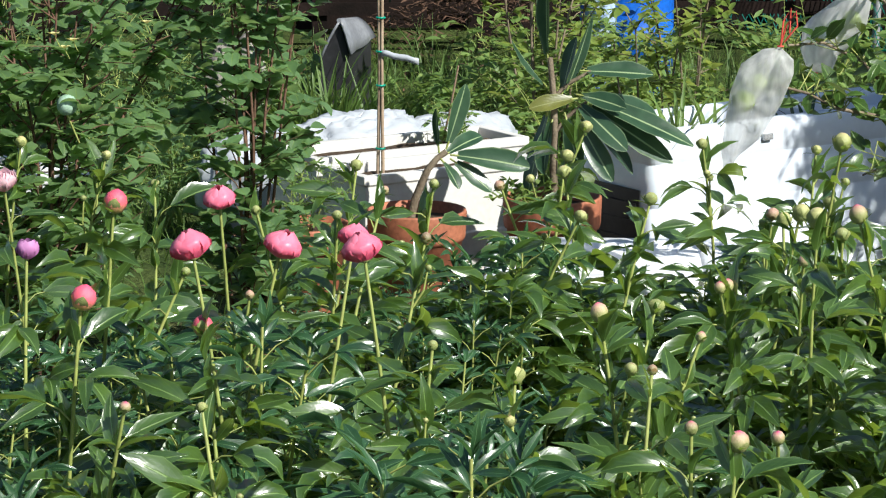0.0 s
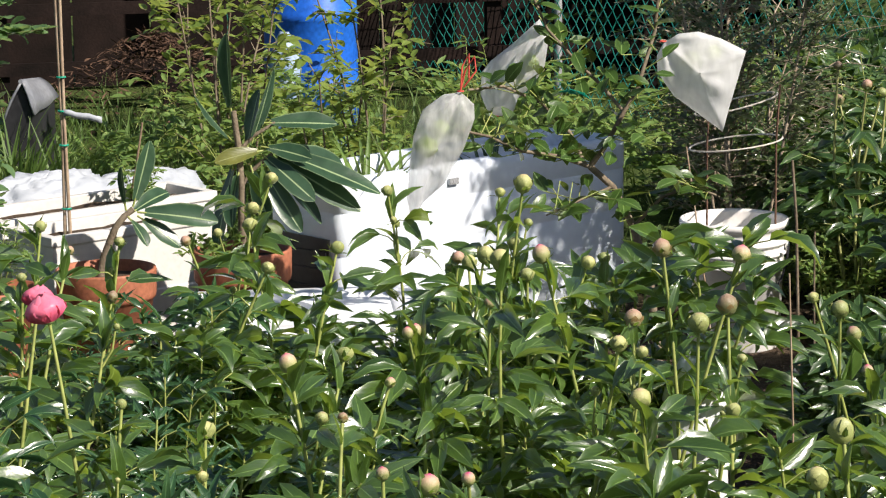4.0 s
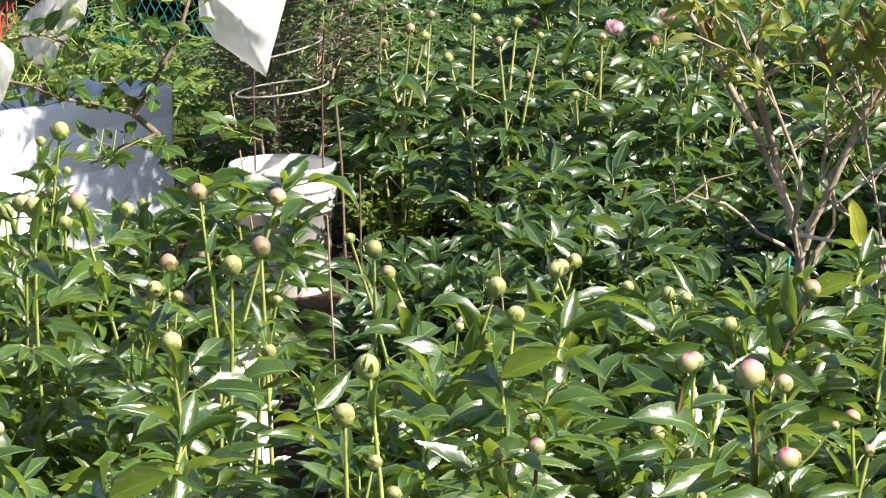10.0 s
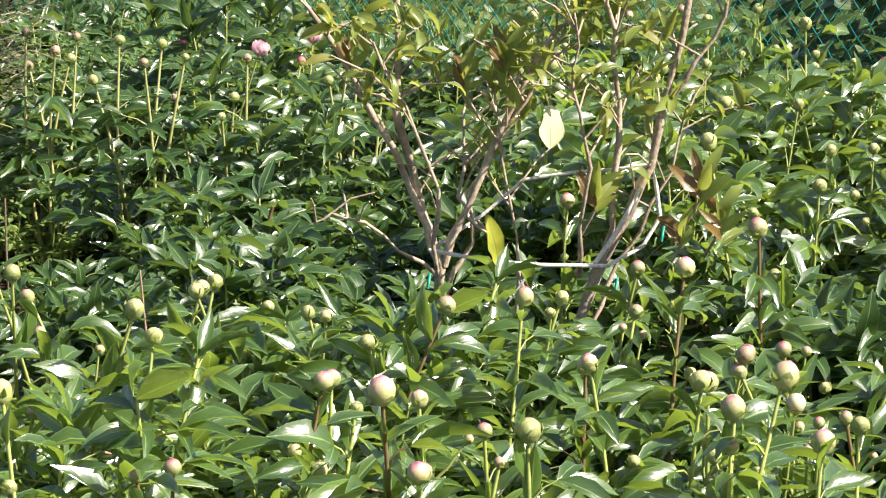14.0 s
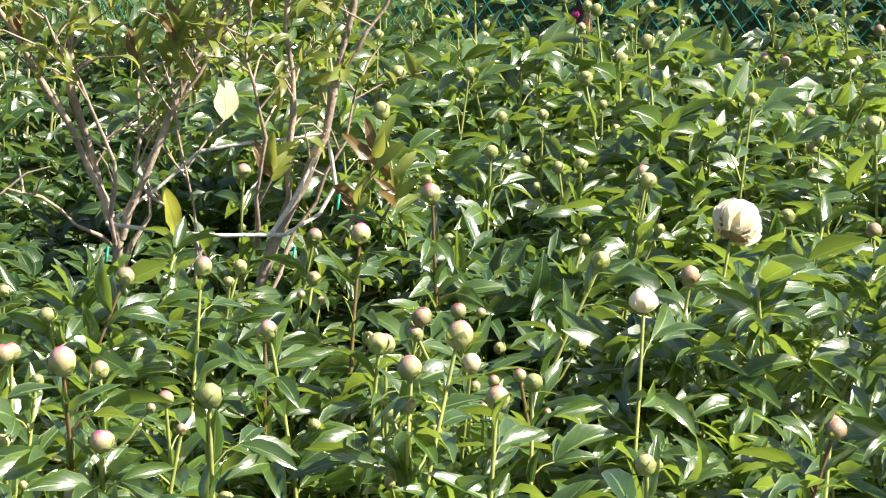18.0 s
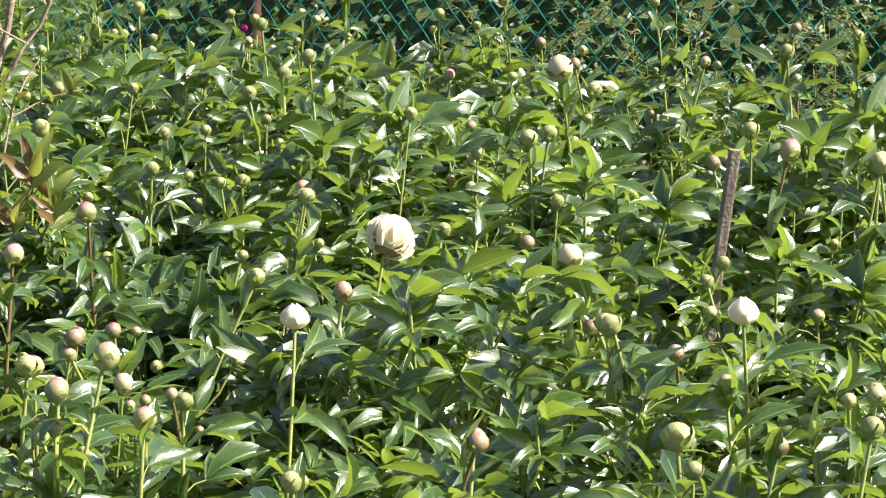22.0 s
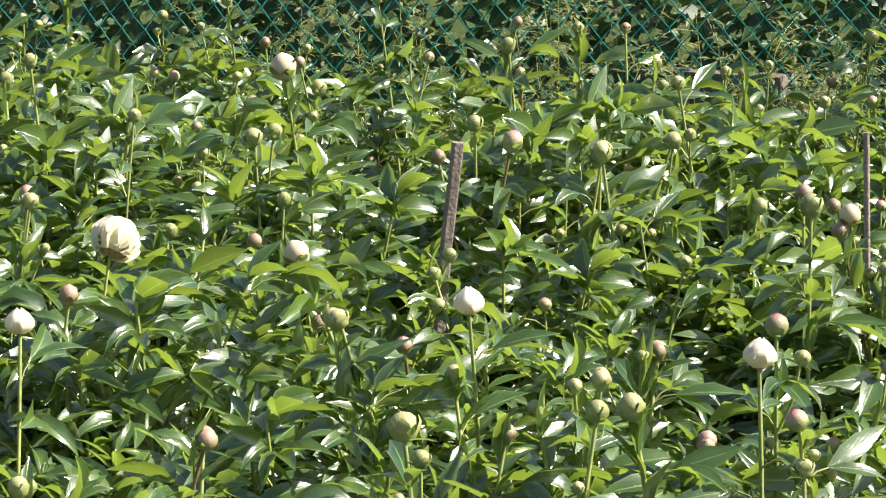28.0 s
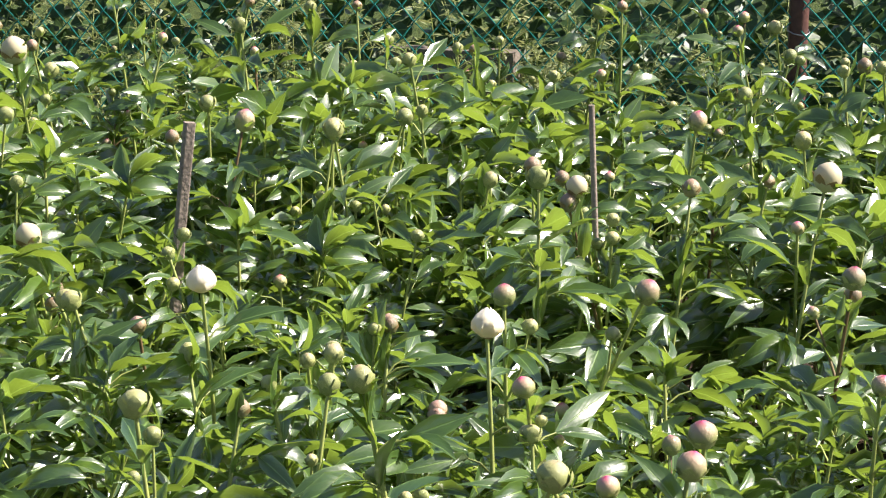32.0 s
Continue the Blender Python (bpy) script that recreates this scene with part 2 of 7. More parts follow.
M_MAUVE = petal_mat("mauve_petal", (0.5, 0.16, 0.42), (0.62, 0.3, 0.56), 0.3)
M_MAGENTA = petal_mat("magenta_petal", (0.5, 0.03, 0.25), (0.66, 0.06, 0.36), 0.3)
M_WHITE_PETAL = petal_mat("cream_white_petal", (0.95, 0.87, 0.62), (0.97, 0.95, 0.86), 0.5)
M_YELLOW = petal_mat("yellow_petal", (0.8, 0.7, 0.2), (0.86, 0.8, 0.42), 0.3)
M_BARK = surface("grey_bark", (0.12, 0.09, 0.06), (0.28, 0.23, 0.16), 0.85, 14, 120, 0.7, 0.2)
M_BRANCH = surface("light_brown_bark", (0.24, 0.185, 0.13), (0.48, 0.4, 0.3), 0.8, 14, 120, 0.6, 0.2)
M_TWIG = surface("brown_twig", (0.10, 0.055, 0.035), (0.2, 0.12, 0.08), 0.8, 14, 120, 0.5, 0.2)
M_CANE = surface("dry_cane", (0.3, 0.2, 0.13), (0.46, 0.36, 0.25), 0.6, 10, 60, 0.3)
M_WOOD = surface("weathered_wood", (0.18, 0.145, 0.115), (0.35, 0.29, 0.235), 0.85, 12, 140, 0.6, 0.2)
M_RUST_POST = surface("rusty_brown_paint", (0.06, 0.026, 0.02), (0.11, 0.046, 0.034), 0.6, 6, 90, 0.4, stain=(0.13, 0.055, 0.03))
M_GALV = surface("grey_galvanised", (0.4, 0.41, 0.42), (0.55, 0.56, 0.57), 0.5, 8, 90, 0.2, metal=0.6)
M_WIRE = surface("green_coated_wire", (0.012, 0.2, 0.16), (0.04, 0.3, 0.25), 0.3, 6, 60, 0.05)
M_TERRA = surface("terracotta_plastic", (0.33, 0.115, 0.06), (0.42, 0.16, 0.085), 0.6, 5, 80, 0.15, stain=(0.42, 0.25, 0.16), stain_at=(0.6, 0.8))
M_SOIL = surface("soil", (0.035, 0.024, 0.016), (0.11, 0.08, 0.055), 0.95, 12, 160, 0.9, 0.1, stain=(0.2, 0.16, 0.11), stain_at=(0.62, 0.72), stain_scale=40)
M_DRY_SOIL = surface("dry_sandy_soil", (0.34, 0.27, 0.18), (0.5, 0.41, 0.29), 0.95, 14, 150, 0.7, 0.1)
M_WHITE_BOX = surface("white_enamel", (0.82, 0.84, 0.86), (0.87, 0.88, 0.89), 0.35, 2, 40, 0.02, stain=(0.6, 0.57, 0.5), stain_at=(0.66, 0.95), stain_scale=3.0, grit=0.04)
# White enamel with the blue of open shade mixed into its colour.
M_SHADE_ENAMEL = surface("shade_blue_enamel", (0.75, 0.82, 0.9), (0.79, 0.85, 0.92), 0.35, 2, 40, 0.02, stain=(0.58, 0.58, 0.56), stain_at=(0.68, 0.95), stain_scale=3.0, grit=0.04)
M_CREAM_BOX = surface("cream_plastic", (0.6, 0.59, 0.55), (0.72, 0.7, 0.66), 0.5, 3, 60, 0.08, stain=(0.4, 0.34, 0.26), stain_at=(0.64, 0.9), stain_scale=4.0, grit=0.08)
M_BUCKET = surface("white_bucket_plastic", (0.74, 0.72, 0.68), (0.84, 0.83, 0.8), 0.45, 4, 60, 0.06, stain=(0.6, 0.5, 0.38), stain_at=(0.6, 0.85), grit=0.06)
M_BLACK = surface("black_plastic", (0.012, 0.012, 0.014), (0.03, 0.03, 0.034), 0.5, 6, 60, 0.15, stain=(0.1, 0.09, 0.08), stain_at=(0.6, 0.8))
M_GREY_PANEL = surface("grey_plastic", (0.17, 0.18, 0.2), (0.28, 0.29, 0.31), 0.4, 6, 60, 0.1)
# White plastic in grey-blue: the shade on the sacks is in the colour.
M_SHADED_SHEET = surface("shaded_white_sheet", (0.34, 0.37, 0.41), (0.5, 0.53, 0.56), 0.4, 5, 30, 0.3, stain=(0.5, 0.46, 0.4), stain_at=(0.66, 0.85), grit=0.08)
M_WHITE_SACK = surface("clean_white_plastic", (0.68, 0.69, 0.71), (0.8, 0.8, 0.81), 0.4, 5, 30, 0.25, grit=0.06)
M_BLUE = surface("blue_plastic", (0.01, 0.09, 0.5), (0.02, 0.16, 0.66), 0.4, 4, 50, 0.1, stain=(0.35, 0.42, 0.55), stain_at=(0.62, 0.75))
M_CONCRETE = surface("concrete", (0.22, 0.2, 0.18), (0.36, 0.34, 0.31), 0.9, 5, 110, 0.5, 0.2)
M_STRING = surface("white_string", (0.6, 0.57, 0.53), (0.76, 0.73, 0.68), 0.9, 60, 200, 0.5, 0.2)
M_HOOP = surface("white_coated_wire", (0.5, 0.46, 0.38), (0.68, 0.64, 0.56), 0.6, 30, 120, 0.2)
M_RED_TIE = surface("red_tie_string", (0.6, 0.06, 0.05), (0.7, 0.12, 0.08), 0.5, 30, 120, 0.1)
M_GREEN_TIE = surface("green_tie_tape", (0.0, 0.26, 0.16), (0.02, 0.36, 0.24), 0.4, 30, 120, 0.1)
M_METAL = surface("grey_steel", (0.3, 0.3, 0.31), (0.45, 0.45, 0.46), 0.35, 20, 90, 0.1, metal=0.8)
M_FRUIT = surface("green_citrus_peel", (0.22, 0.34, 0.06), (0.4, 0.5, 0.12), 0.45, 8, 160, 0.35)
M_DRY = surface("dry_brown_litter", (0.05, 0.03, 0.02), (0.15, 0.09, 0.06), 0.95, 10, 120, 0.8, 0.1)
# Boards near black, carrying the shade of the shed's dark inside in their colour.
M_SHADE_BOARD = surface("shade_dark_board", (0.008, 0.006, 0.005), (0.022, 0.014, 0.012), 0.9, 6, 90, 0.4, spec=0.1)
M_OLD_CONCRETE = surface("old_concrete", (0.1, 0.085, 0.07), (0.2, 0.17, 0.14), 0.9, 5, 110, 0.5, 0.2)
M_PINKISH_CLAY = surface("faded_clay", (0.4, 0.2, 0.15), (0.55, 0.32, 0.25), 0.8, 8, 90, 0.3)
M_CITRUS = leafy("citrus_leaf", (0.026, 0.065, 0.013), (0.06, 0.12, 0.02), (0.34, 0.46, 0.05), rough=0.34, veins=10, through_light=0.2)
M_CITRUS_OLD = leafy("bronze_green_leaf", (0.08, 0.14, 0.025), (0.2, 0.24, 0.05), (0.6, 0.66, 0.1), rough=0.36, through_light=0.42, veins=10, old=(0.24, 0.07, 0.025), old_at=0.66)
M_BRONZE = leafy("bronze_young_leaf", (0.12, 0.06, 0.02), (0.2, 0.12, 0.04), (0.5, 0.25, 0.06), rough=0.36, through_light=0.35, veins=10)
M_OLIVE_LEAF = leafy("olive_leaf", (0.12, 0.13, 0.02), (0.16, 0.17, 0.03), (0.4, 0.4, 0.06), rough=0.35, rib=(0.3, 0.32, 0.12))
M_GROWTH = leafy("rough_growth_leaf", (0.05, 0.1, 0.025), (0.1, 0.17, 0.04), (0.34, 0.48, 0.09), rough=0.5)
M_SAPLING = leafy("sapling_leaf", (0.15, 0.23, 0.045), (0.28, 0.34, 0.085), (0.64, 0.74, 0.14), rough=0.36, through_light=0.4)
M_LONG_LEAF = leafy("long_glossy_leaf", (0.025, 0.062, 0.032), (0.04, 0.085, 0.045), (0.2, 0.34, 0.1), rough=0.3, through_light=0.15, spec=0.5, rib=(0.3, 0.4, 0.2), rib_width=0.05, veins=0)
M_ROSE = leafy("bush_leaf", (0.08, 0.15, 0.06), (0.16, 0.26, 0.11), (0.45, 0.68, 0.2), rough=0.42, through_light=0.42)
M_CURRANT = leafy("dark_bush_leaf", (0.075, 0.145, 0.06), (0.135, 0.24, 0.1), (0.46, 0.66, 0.2), rough=0.45, through_light=0.4)
M_SMALL = leafy("small_evergreen_leaf", (0.07, 0.095, 0.045), (0.14, 0.17, 0.085), (0.28, 0.34, 0.12), rough=0.3, spec=0.8, veins=4)
M_WEED = leafy("weed_leaf", (0.1, 0.19, 0.045), (0.22, 0.31, 0.085), (0.5, 0.68, 0.14), rough=0.5)
M_STRAP = leafy("strap_leaf", (0.08, 0.16, 0.03), (0.16, 0.24, 0.06), (0.4, 0.5, 0.12), rough=0.4, veins=0)
M_GRASS = leafy("grass_blade", (0.05, 0.12, 0.02), (0.14, 0.22, 0.05), (0.36, 0.5, 0.1), rough=0.5, veins=0, old=(0.3, 0.25, 0.11))
M_PALEWEED = leafy("pale_weed_leaf", (0.14, 0.18, 0.06), (0.26, 0.28, 0.12), (0.45, 0.48, 0.16), rough=0.6, veins=0)
M_IVY = leafy("hedge_leaf", (0.02, 0.052, 0.015), (0.05, 0.1, 0.026), (0.2, 0.34, 0.05), rough=0.45, through_light=0.16)
M_YELLOW_LEAF = leafy("yellowed_leaf", (0.3, 0.32, 0.03), (0.36, 0.36, 0.04), (0.6, 0.6, 0.06), rough=0.4, rib=(0.2, 0.28, 0.05))
M_BLEACHED_LEAF = leafy("bleached_leaf", (0.52, 0.57, 0.32), (0.66, 0.68, 0.44), (0.7, 0.72, 0.5), rough=0.4, rib=(0.5, 0.55, 0.3))


def net_material(name="white_net", low=0.28, high=0.62):
    """Fine white net: half thread, half gap, woven at about a millimetre."""
    m, n, l, b = mat(name, 0.6, 0, 0.3)
    t = noise_tex(n, l, 14, 3)
    r = ramp(n, [(0.3, (0.72, 0.72, 0.71)), (0.7, (0.9, 0.9, 0.89))])
    l.new(t.outputs["Fac"], r.inputs[0])
    l.new(r.outputs[0], b.inputs["Base Color"])
    tr = n.new("ShaderNodeBsdfTranslucent")
    tr.inputs[0].default_value = (0.85, 0.86, 0.84, 1)
    gap = n.new("ShaderNodeBsdfTransparent")
    m1, m2 = n.new("ShaderNodeMixShader"), n.new("ShaderNodeMixShader")
    m1.inputs[0].default_value = 0.45
    l.new(b.outputs[0], m1.inputs[1])
    l.new(tr.outputs[0], m1.inputs[2])
    st = n.new("ShaderNodeMapping")
    st.inputs["Scale"].default_value = (1.0, 1.0, 0.22)
    co = n.new("ShaderNodeTexCoord")
    l.new(co.outputs["Object"], st.inputs[0])
    crease = n.new("ShaderNodeTexNoise")
    crease.inputs["Scale"].default_value, crease.inputs["Detail"].default_value = 30, 3
    l.new(st.outputs[0], crease.inputs["Vector"])
    mr = n.new("ShaderNodeMapRange")
    mr.inputs[1].default_value, mr.inputs[2].default_value = 0.36, 0.62
    mr.inputs[3].default_value, mr.inputs[4].default_value = low, high
    l.new(crease.outputs["Fac"], mr.inputs[0])
    l.new(mr.outputs[0], m2.inputs[0])
    l.new(m1.outputs[0], m2.inputs[1])
    l.new(gap.outputs[0], m2.inputs[2])
    l.new(m2.outputs[0], n["Material Output"].inputs["Surface"])
    return m


M_NET = net_material()
M_NET_DENSE = net_material("dense_white_net", 0.22, 0.5)
M_NET_THICK = net_material("thick_white_net", 0.06, 0.26)


def ground_material():
    m, n, l, b = mat("garden_ground", 0.95, 0, 0.1)
    big, mid, fine = noise_tex(n, l, 0.7, 4), noise_tex(n, l, 7, 5), noise_tex(n, l, 70, 4)
    soil = ramp(n, [(0.3, (0.035, 0.024, 0.016)), (0.7, (0.11, 0.08, 0.055))])
    l.new(mid.outputs["Fac"], soil.inputs[0])
    turf = ramp(n, [(0.3, (0.035, 0.06, 0.016)), (0.7, (0.09, 0.12, 0.035))])
    l.new(mid.outputs["Fac"], turf.inputs[0])
    tc = n.new("ShaderNodeTexCoord")
    ln = n.new("ShaderNodeVectorMath")
    ln.operation = "DISTANCE"
    ln.inputs[1].default_value = (1.2, 4.6, 0)
    l.new(tc.outputs["Object"], ln.inputs[0])
    ad = n.new("ShaderNodeMath")
    ad.operation = "MULTIPLY_ADD"
    ad.inputs[1].default_value = 2.5
    l.new(big.outputs["Fac"], ad.inputs[0])
    l.new(ln.outputs["Value"], ad.inputs[2])
    mr = n.new("ShaderNodeMapRange")
    mr.inputs[1].default_value, mr.inputs[2].default_value = 5.6, 7.0
    l.new(ad.outputs[0], mr.inputs[0])
    c = mixrgb(n, l, mr.outputs[0], soil.outputs[0], turf.outputs[0])
    fr = ramp(n, [(0.3, (0.6, 0.6, 0.6)), (0.7, (1.3, 1.28, 1.2))])
    l.new(fine.outputs["Fac"], fr.inputs[0])
    l.new(mixrgb(n, l, 1.0, c, fr.outputs[0], "MULTIPLY"), b.inputs["Base Color"])
    bumped(n, l, b, fine.outputs["Fac"], 0.9, 0.03)
    return m


M_GROUND = ground_material()


# ---- geometry helpers ----
class Geo:
    """Collects faces with UVs and material slots and turns them into one mesh."""

    def __init__(self):
        self.v, self.f, self.uv, self.mi = [], [], [], []

    def grid(self, pts, slot=0, closed=False):
        """pts: rows of points; UV u runs across a row, v along the rows."""
        r, c, k = len(pts), len(pts[0]), len(self.v)
        for row in pts:
            self.v.extend(tuple(p) for p in row)
        cols = c if closed else c - 1
        for i in range(r - 1):
            for j in range(cols):
                j2 = (j + 1) % c
                self.f.append((k + i * c + j, k + i * c + j2, k + (i + 1) * c + j2, k + (i + 1) * c + j))
                u0, u1, v0, v1 = j / cols, (j + 1) / cols, i / (r - 1), (i + 1) / (r - 1)
                self.uv.extend(((u0, v0), (u1, v0), (u1, v1), (u0, v1)))
                self.mi.append(slot)

    def face(self, pts, slot=0):
        k = len(self.v)
        self.v.extend(tuple(p) for p in pts)
        self.f.append(tuple(range(k, k + len(pts))))
        self.uv.extend((0.5, 0.5) for _ in pts)
        self.mi.append(slot)

    def tube(self, pts, radii, n=6, slot=0, caps=True):
        pts = [Vector(p) for p in pts]
        if isinstance(radii, (int, float)):
            radii = [radii] * len(pts)
        rows, side = [], None
        for i, p in enumerate(pts):
            d = (pts[min(i + 1, len(pts) - 1)] - pts[max(i - 1, 0)]).normalized()
            if side is None:
                side = d.orthogonal().normalized()
            side = (side - d * side.dot(d))
            side = side.normalized() if side.length > 1e-6 else d.orthogonal().normalized()
            other = d.cross(side)
            rows.append([p + (side * math.cos(a) + other * math.sin(a)) * radii[i] for a in (2 * math.pi * j / n for j in range(n))])
        self.grid(rows, slot, True)
        if caps:
            self.face(rows[0][::-1], slot)
            self.face(rows[-1], slot)

    def revolve(self, profile, n=16, slot=0, at=(0, 0, 0), wobble=0.0):
        at = Vector(at)
        rows = []
        for r, z in profile:
            rows.append([at + Vector((r * math.cos(a) * (1 + wobble * math.sin(3 * a)), r * math.sin(a), z)) for a in (2 * math.pi * j / n for j in range(n))])
        self.grid(rows, slot, True)

    def box(self, x0, y0, z0, x1, y1, z1, slot=0):
        c = [(x0, y0, z0), (x1, y0, z0), (x1, y1, z0), (x0, y1, z0), (x0, y0, z1), (x1, y0, z1), (x1, y1, z1), (x0, y1, z1)]
        for q in ((3, 2, 1, 0), (4, 5, 6, 7), (0, 1, 5, 4), (1, 2, 6, 5), (2, 3, 7, 6), (3, 0, 4, 7)):
            self.face([c[i] for i in q], slot)

    def leaf(self, at, way, up, length, width, droop=0.5, fold=0.25, rows=4, slot=0, shape=0.85, twist=0.0, blunt=0.8, wave=0.42):
        """A leaf that starts at `at`, heads along `way`, bends down by `droop` radians and is folded along its rib."""
        way = Vector(way).normalized()
        side = way.cross(Vector(up))
        side = side.normalized() if side.length > 1e-4 else way.orthogonal().normalized()
        top = side.cross(way)
        p, out, step = Vector(at), [], length / (rows - 1)
        for i in range(rows):
            s = i / (rows - 1)
            w = width * 0.5 * max(0.04, math.sin(math.pi * (0.05 + 0.94 * s ** shape)) ** blunt)
            a = droop * s
            d = way * math.cos(a) - top * math.sin(a)
            nrm = top * math.cos(a) + way * math.sin(a)
            sd = side * math.cos(twist * s) + nrm * math.sin(twist * s)
            e1, e2 = wave * w * noise.noise(p * 34), wave * w * noise.noise(p * 34 + Vector((9, 0, 0)))
            out.append([p - sd * (w + e1) + nrm * (w * fold * 2 + e2), p, p + sd * (w + e2) + nrm * (w * fold * 2 + e1)])
            p = p + d * step
        self.grid(out, slot)

    def mesh(self, name, mats, smooth=True):
        me = bpy.data.meshes.new(name)
        me.from_pydata([tuple(p) for p in self.v], [], self.f)
        uvl = me.uv_layers.new(name="UVMap")
        uvl.data.foreach_set("uv", np.array(self.uv, dtype=np.float32).ravel())
        for m in mats if isinstance(mats, (list, tuple)) else [mats]:
            me.materials.append(m)
        me.polygons.foreach_set("material_index", self.mi)
        me.polygons.foreach_set("use_smooth", [smooth] * len(self.f))
        me.update()
        return me


def thing(name, label, category, group="", at=(0, 0, 0), rz=0.0, scale=1.0):
    ob = new(name)
    ob.empty_display_size = 0.1
    ob.matrix_basis = pose(*at, 0, 0, rz) @ Matrix.Diagonal((scale, scale, scale, 1))
    return tagged(ob, label, category, group)


def part(name, geo, material, parent, label="", smooth=True, kind=""):
    ob = new(name, geo.mesh(name, material, smooth) if isinstance(geo, Geo) else geo)
    ob.parent = parent
    return tagged(ob, label, kind=kind)


def solid(name, geo, material, label, category, group="", smooth=True, kind=""):
    return tagged(new(name, geo.mesh(name, material, smooth)), label, category, group, kind)


def bevel(ob, width=0.006, segments=2):
    md = ob.modifiers.new("bevel", "BEVEL")
    md.width, md.segments, md.limit_method = width, segments, "ANGLE"
    return ob


R = random.Random(7)


def around(a, up=0.0):
    return Vector((math.cos(a) * math.cos(up), math.sin(a) * math.cos(up), math.sin(up)))

# ---- ground ----
def ground():
    g = Geo()
    xs = [-400, -120, -40, -16] + [-12 + 0.5 * i for i in range(49)] + [16, 40, 120, 400]
    ys = [-400, -120, -30, -8] + [-4 + 0.5 * i for i in range(45)] + [22, 40, 120, 400]
    g.grid([[(x, y, 0.025 * noise.noise((x * 0.8, y * 0.8, 0)) if abs(x) < 13 and -5 < y < 19 else 0) for x in xs] for y in ys])
    return solid("ground", g, M_GROUND, "dark garden soil passing into rough green turf", "ground", kind="structure")


ground()

# ---- the chain-link fence along the back ----
FN, FU, FD = Vector((0.616, 0.788, 0)), Vector((-0.788, 0.616, 0)), 6.77


def on_fence(s, z=0.0, off=0.0):
    return FN * (FD + off) + FU * s + Vector((0, 0, z))


def fence():
    root = thing("chain_link_fence", "green plastic-coated chain-link fence on brown posts behind the peonies", "fence")
    g = Geo()
    hw, hh = 0.0385, 0.0425
    s, k = -3.0, 0
    rr = random.Random(3)
    while s < 15.0:
        pts, n = [], 36
        for i in range(n + 1):
            a = s + (hw if (i + k) % 2 else 0) + 0.002 * rr.uniform(-1, 1)
            bulge = 0.012 * math.sin(s * 1.7 + i * 0.3)
            pts.append(on_fence(a, 0.02 + i * hh + 0.002 * rr.uniform(-1, 1), bulge + (0.003 if i % 2 else -0.003)))
        g.tube(pts, 0.0028, 4, caps=False)
        s += hw
        k += 1
    part("wire_mesh", g, M_WIRE, root, "green coated diamond wire mesh", kind="stuff")
    for k in range(-1, 5):
        s = 1.16 + 3.18 * k - (0.12 if k == 0 else 0)
        g = Geo()
        lean = R.uniform(-0.03, 0.03) if k != 1 else 0.03
        white = k == 3
        g.tube([on_fence(s, 0, 0.03), on_fence(s + lean * 0.5, 0.8, 0.03), on_fence(s + lean, 1.65, 0.03)], 0.019 if white else 0.026, 10)
        part("post", g, M_GALV if white else M_RUST_POST, root, "thin pale galvanised post" if white else "brown painted steel post")
        for z in (0.35, 0.8, 1.25):
            g = Geo()
            c = on_fence(s + lean * z / 1.65, z, 0.03)
            g.tube([c + FN.cross(Vector((0, 0, 1))) * 0 + around(a) * 0.03 + Vector((0, 0, 0.01 * math.sin(a))) for a in [i * math.pi / 5 for i in range(11)]], 0.002, 4)
            part("tie_wire", g, M_METAL, root)
    g = Geo()
    g.tube([on_fence(-3.0 + i * 0.6, 1.5 - 0.01 * math.sin(i * 1.3), 0.0) for i in range(31)], 0.003, 5)
    part("tension_wire", g, M_WIRE, root)
    return root


fence()


# ---- peonies ----
def spray(g, at, way, n, length, rr, slot=0, rows=5, wide=1.0):
    """One group of leaflets at the end of a leaf stalk."""
    way = Vector(way).normalized()
    side = way.cross(Vector((0, 0, 1))).normalized()
    if n == 1:
        angles = [0]
    elif n == 3:
        angles = [0, 0.62, -0.62]
    else:
        angles = [0, 0.5, -0.5, 1.0, -1.0]
    for a in angles:
        d = way * math.cos(a) + side * math.sin(a)
        d.z += rr.uniform(-0.3, 0.4)
        ln = length * rr.uniform(0.8, 1.3) * (1.05 if a == 0 else 0.88)
        g.leaf(at, d, (rr.gauss(0.4, 0.55), rr.gauss(-0.48, 0.6), 1), ln, ln * wide * rr.uniform(0.25, 0.37), rr.uniform(0.1, 1.5), rr.uniform(0.1, 0.45), rows, slot, 0.85, rr.gauss(0, 0.5), 1.1, 0.34)


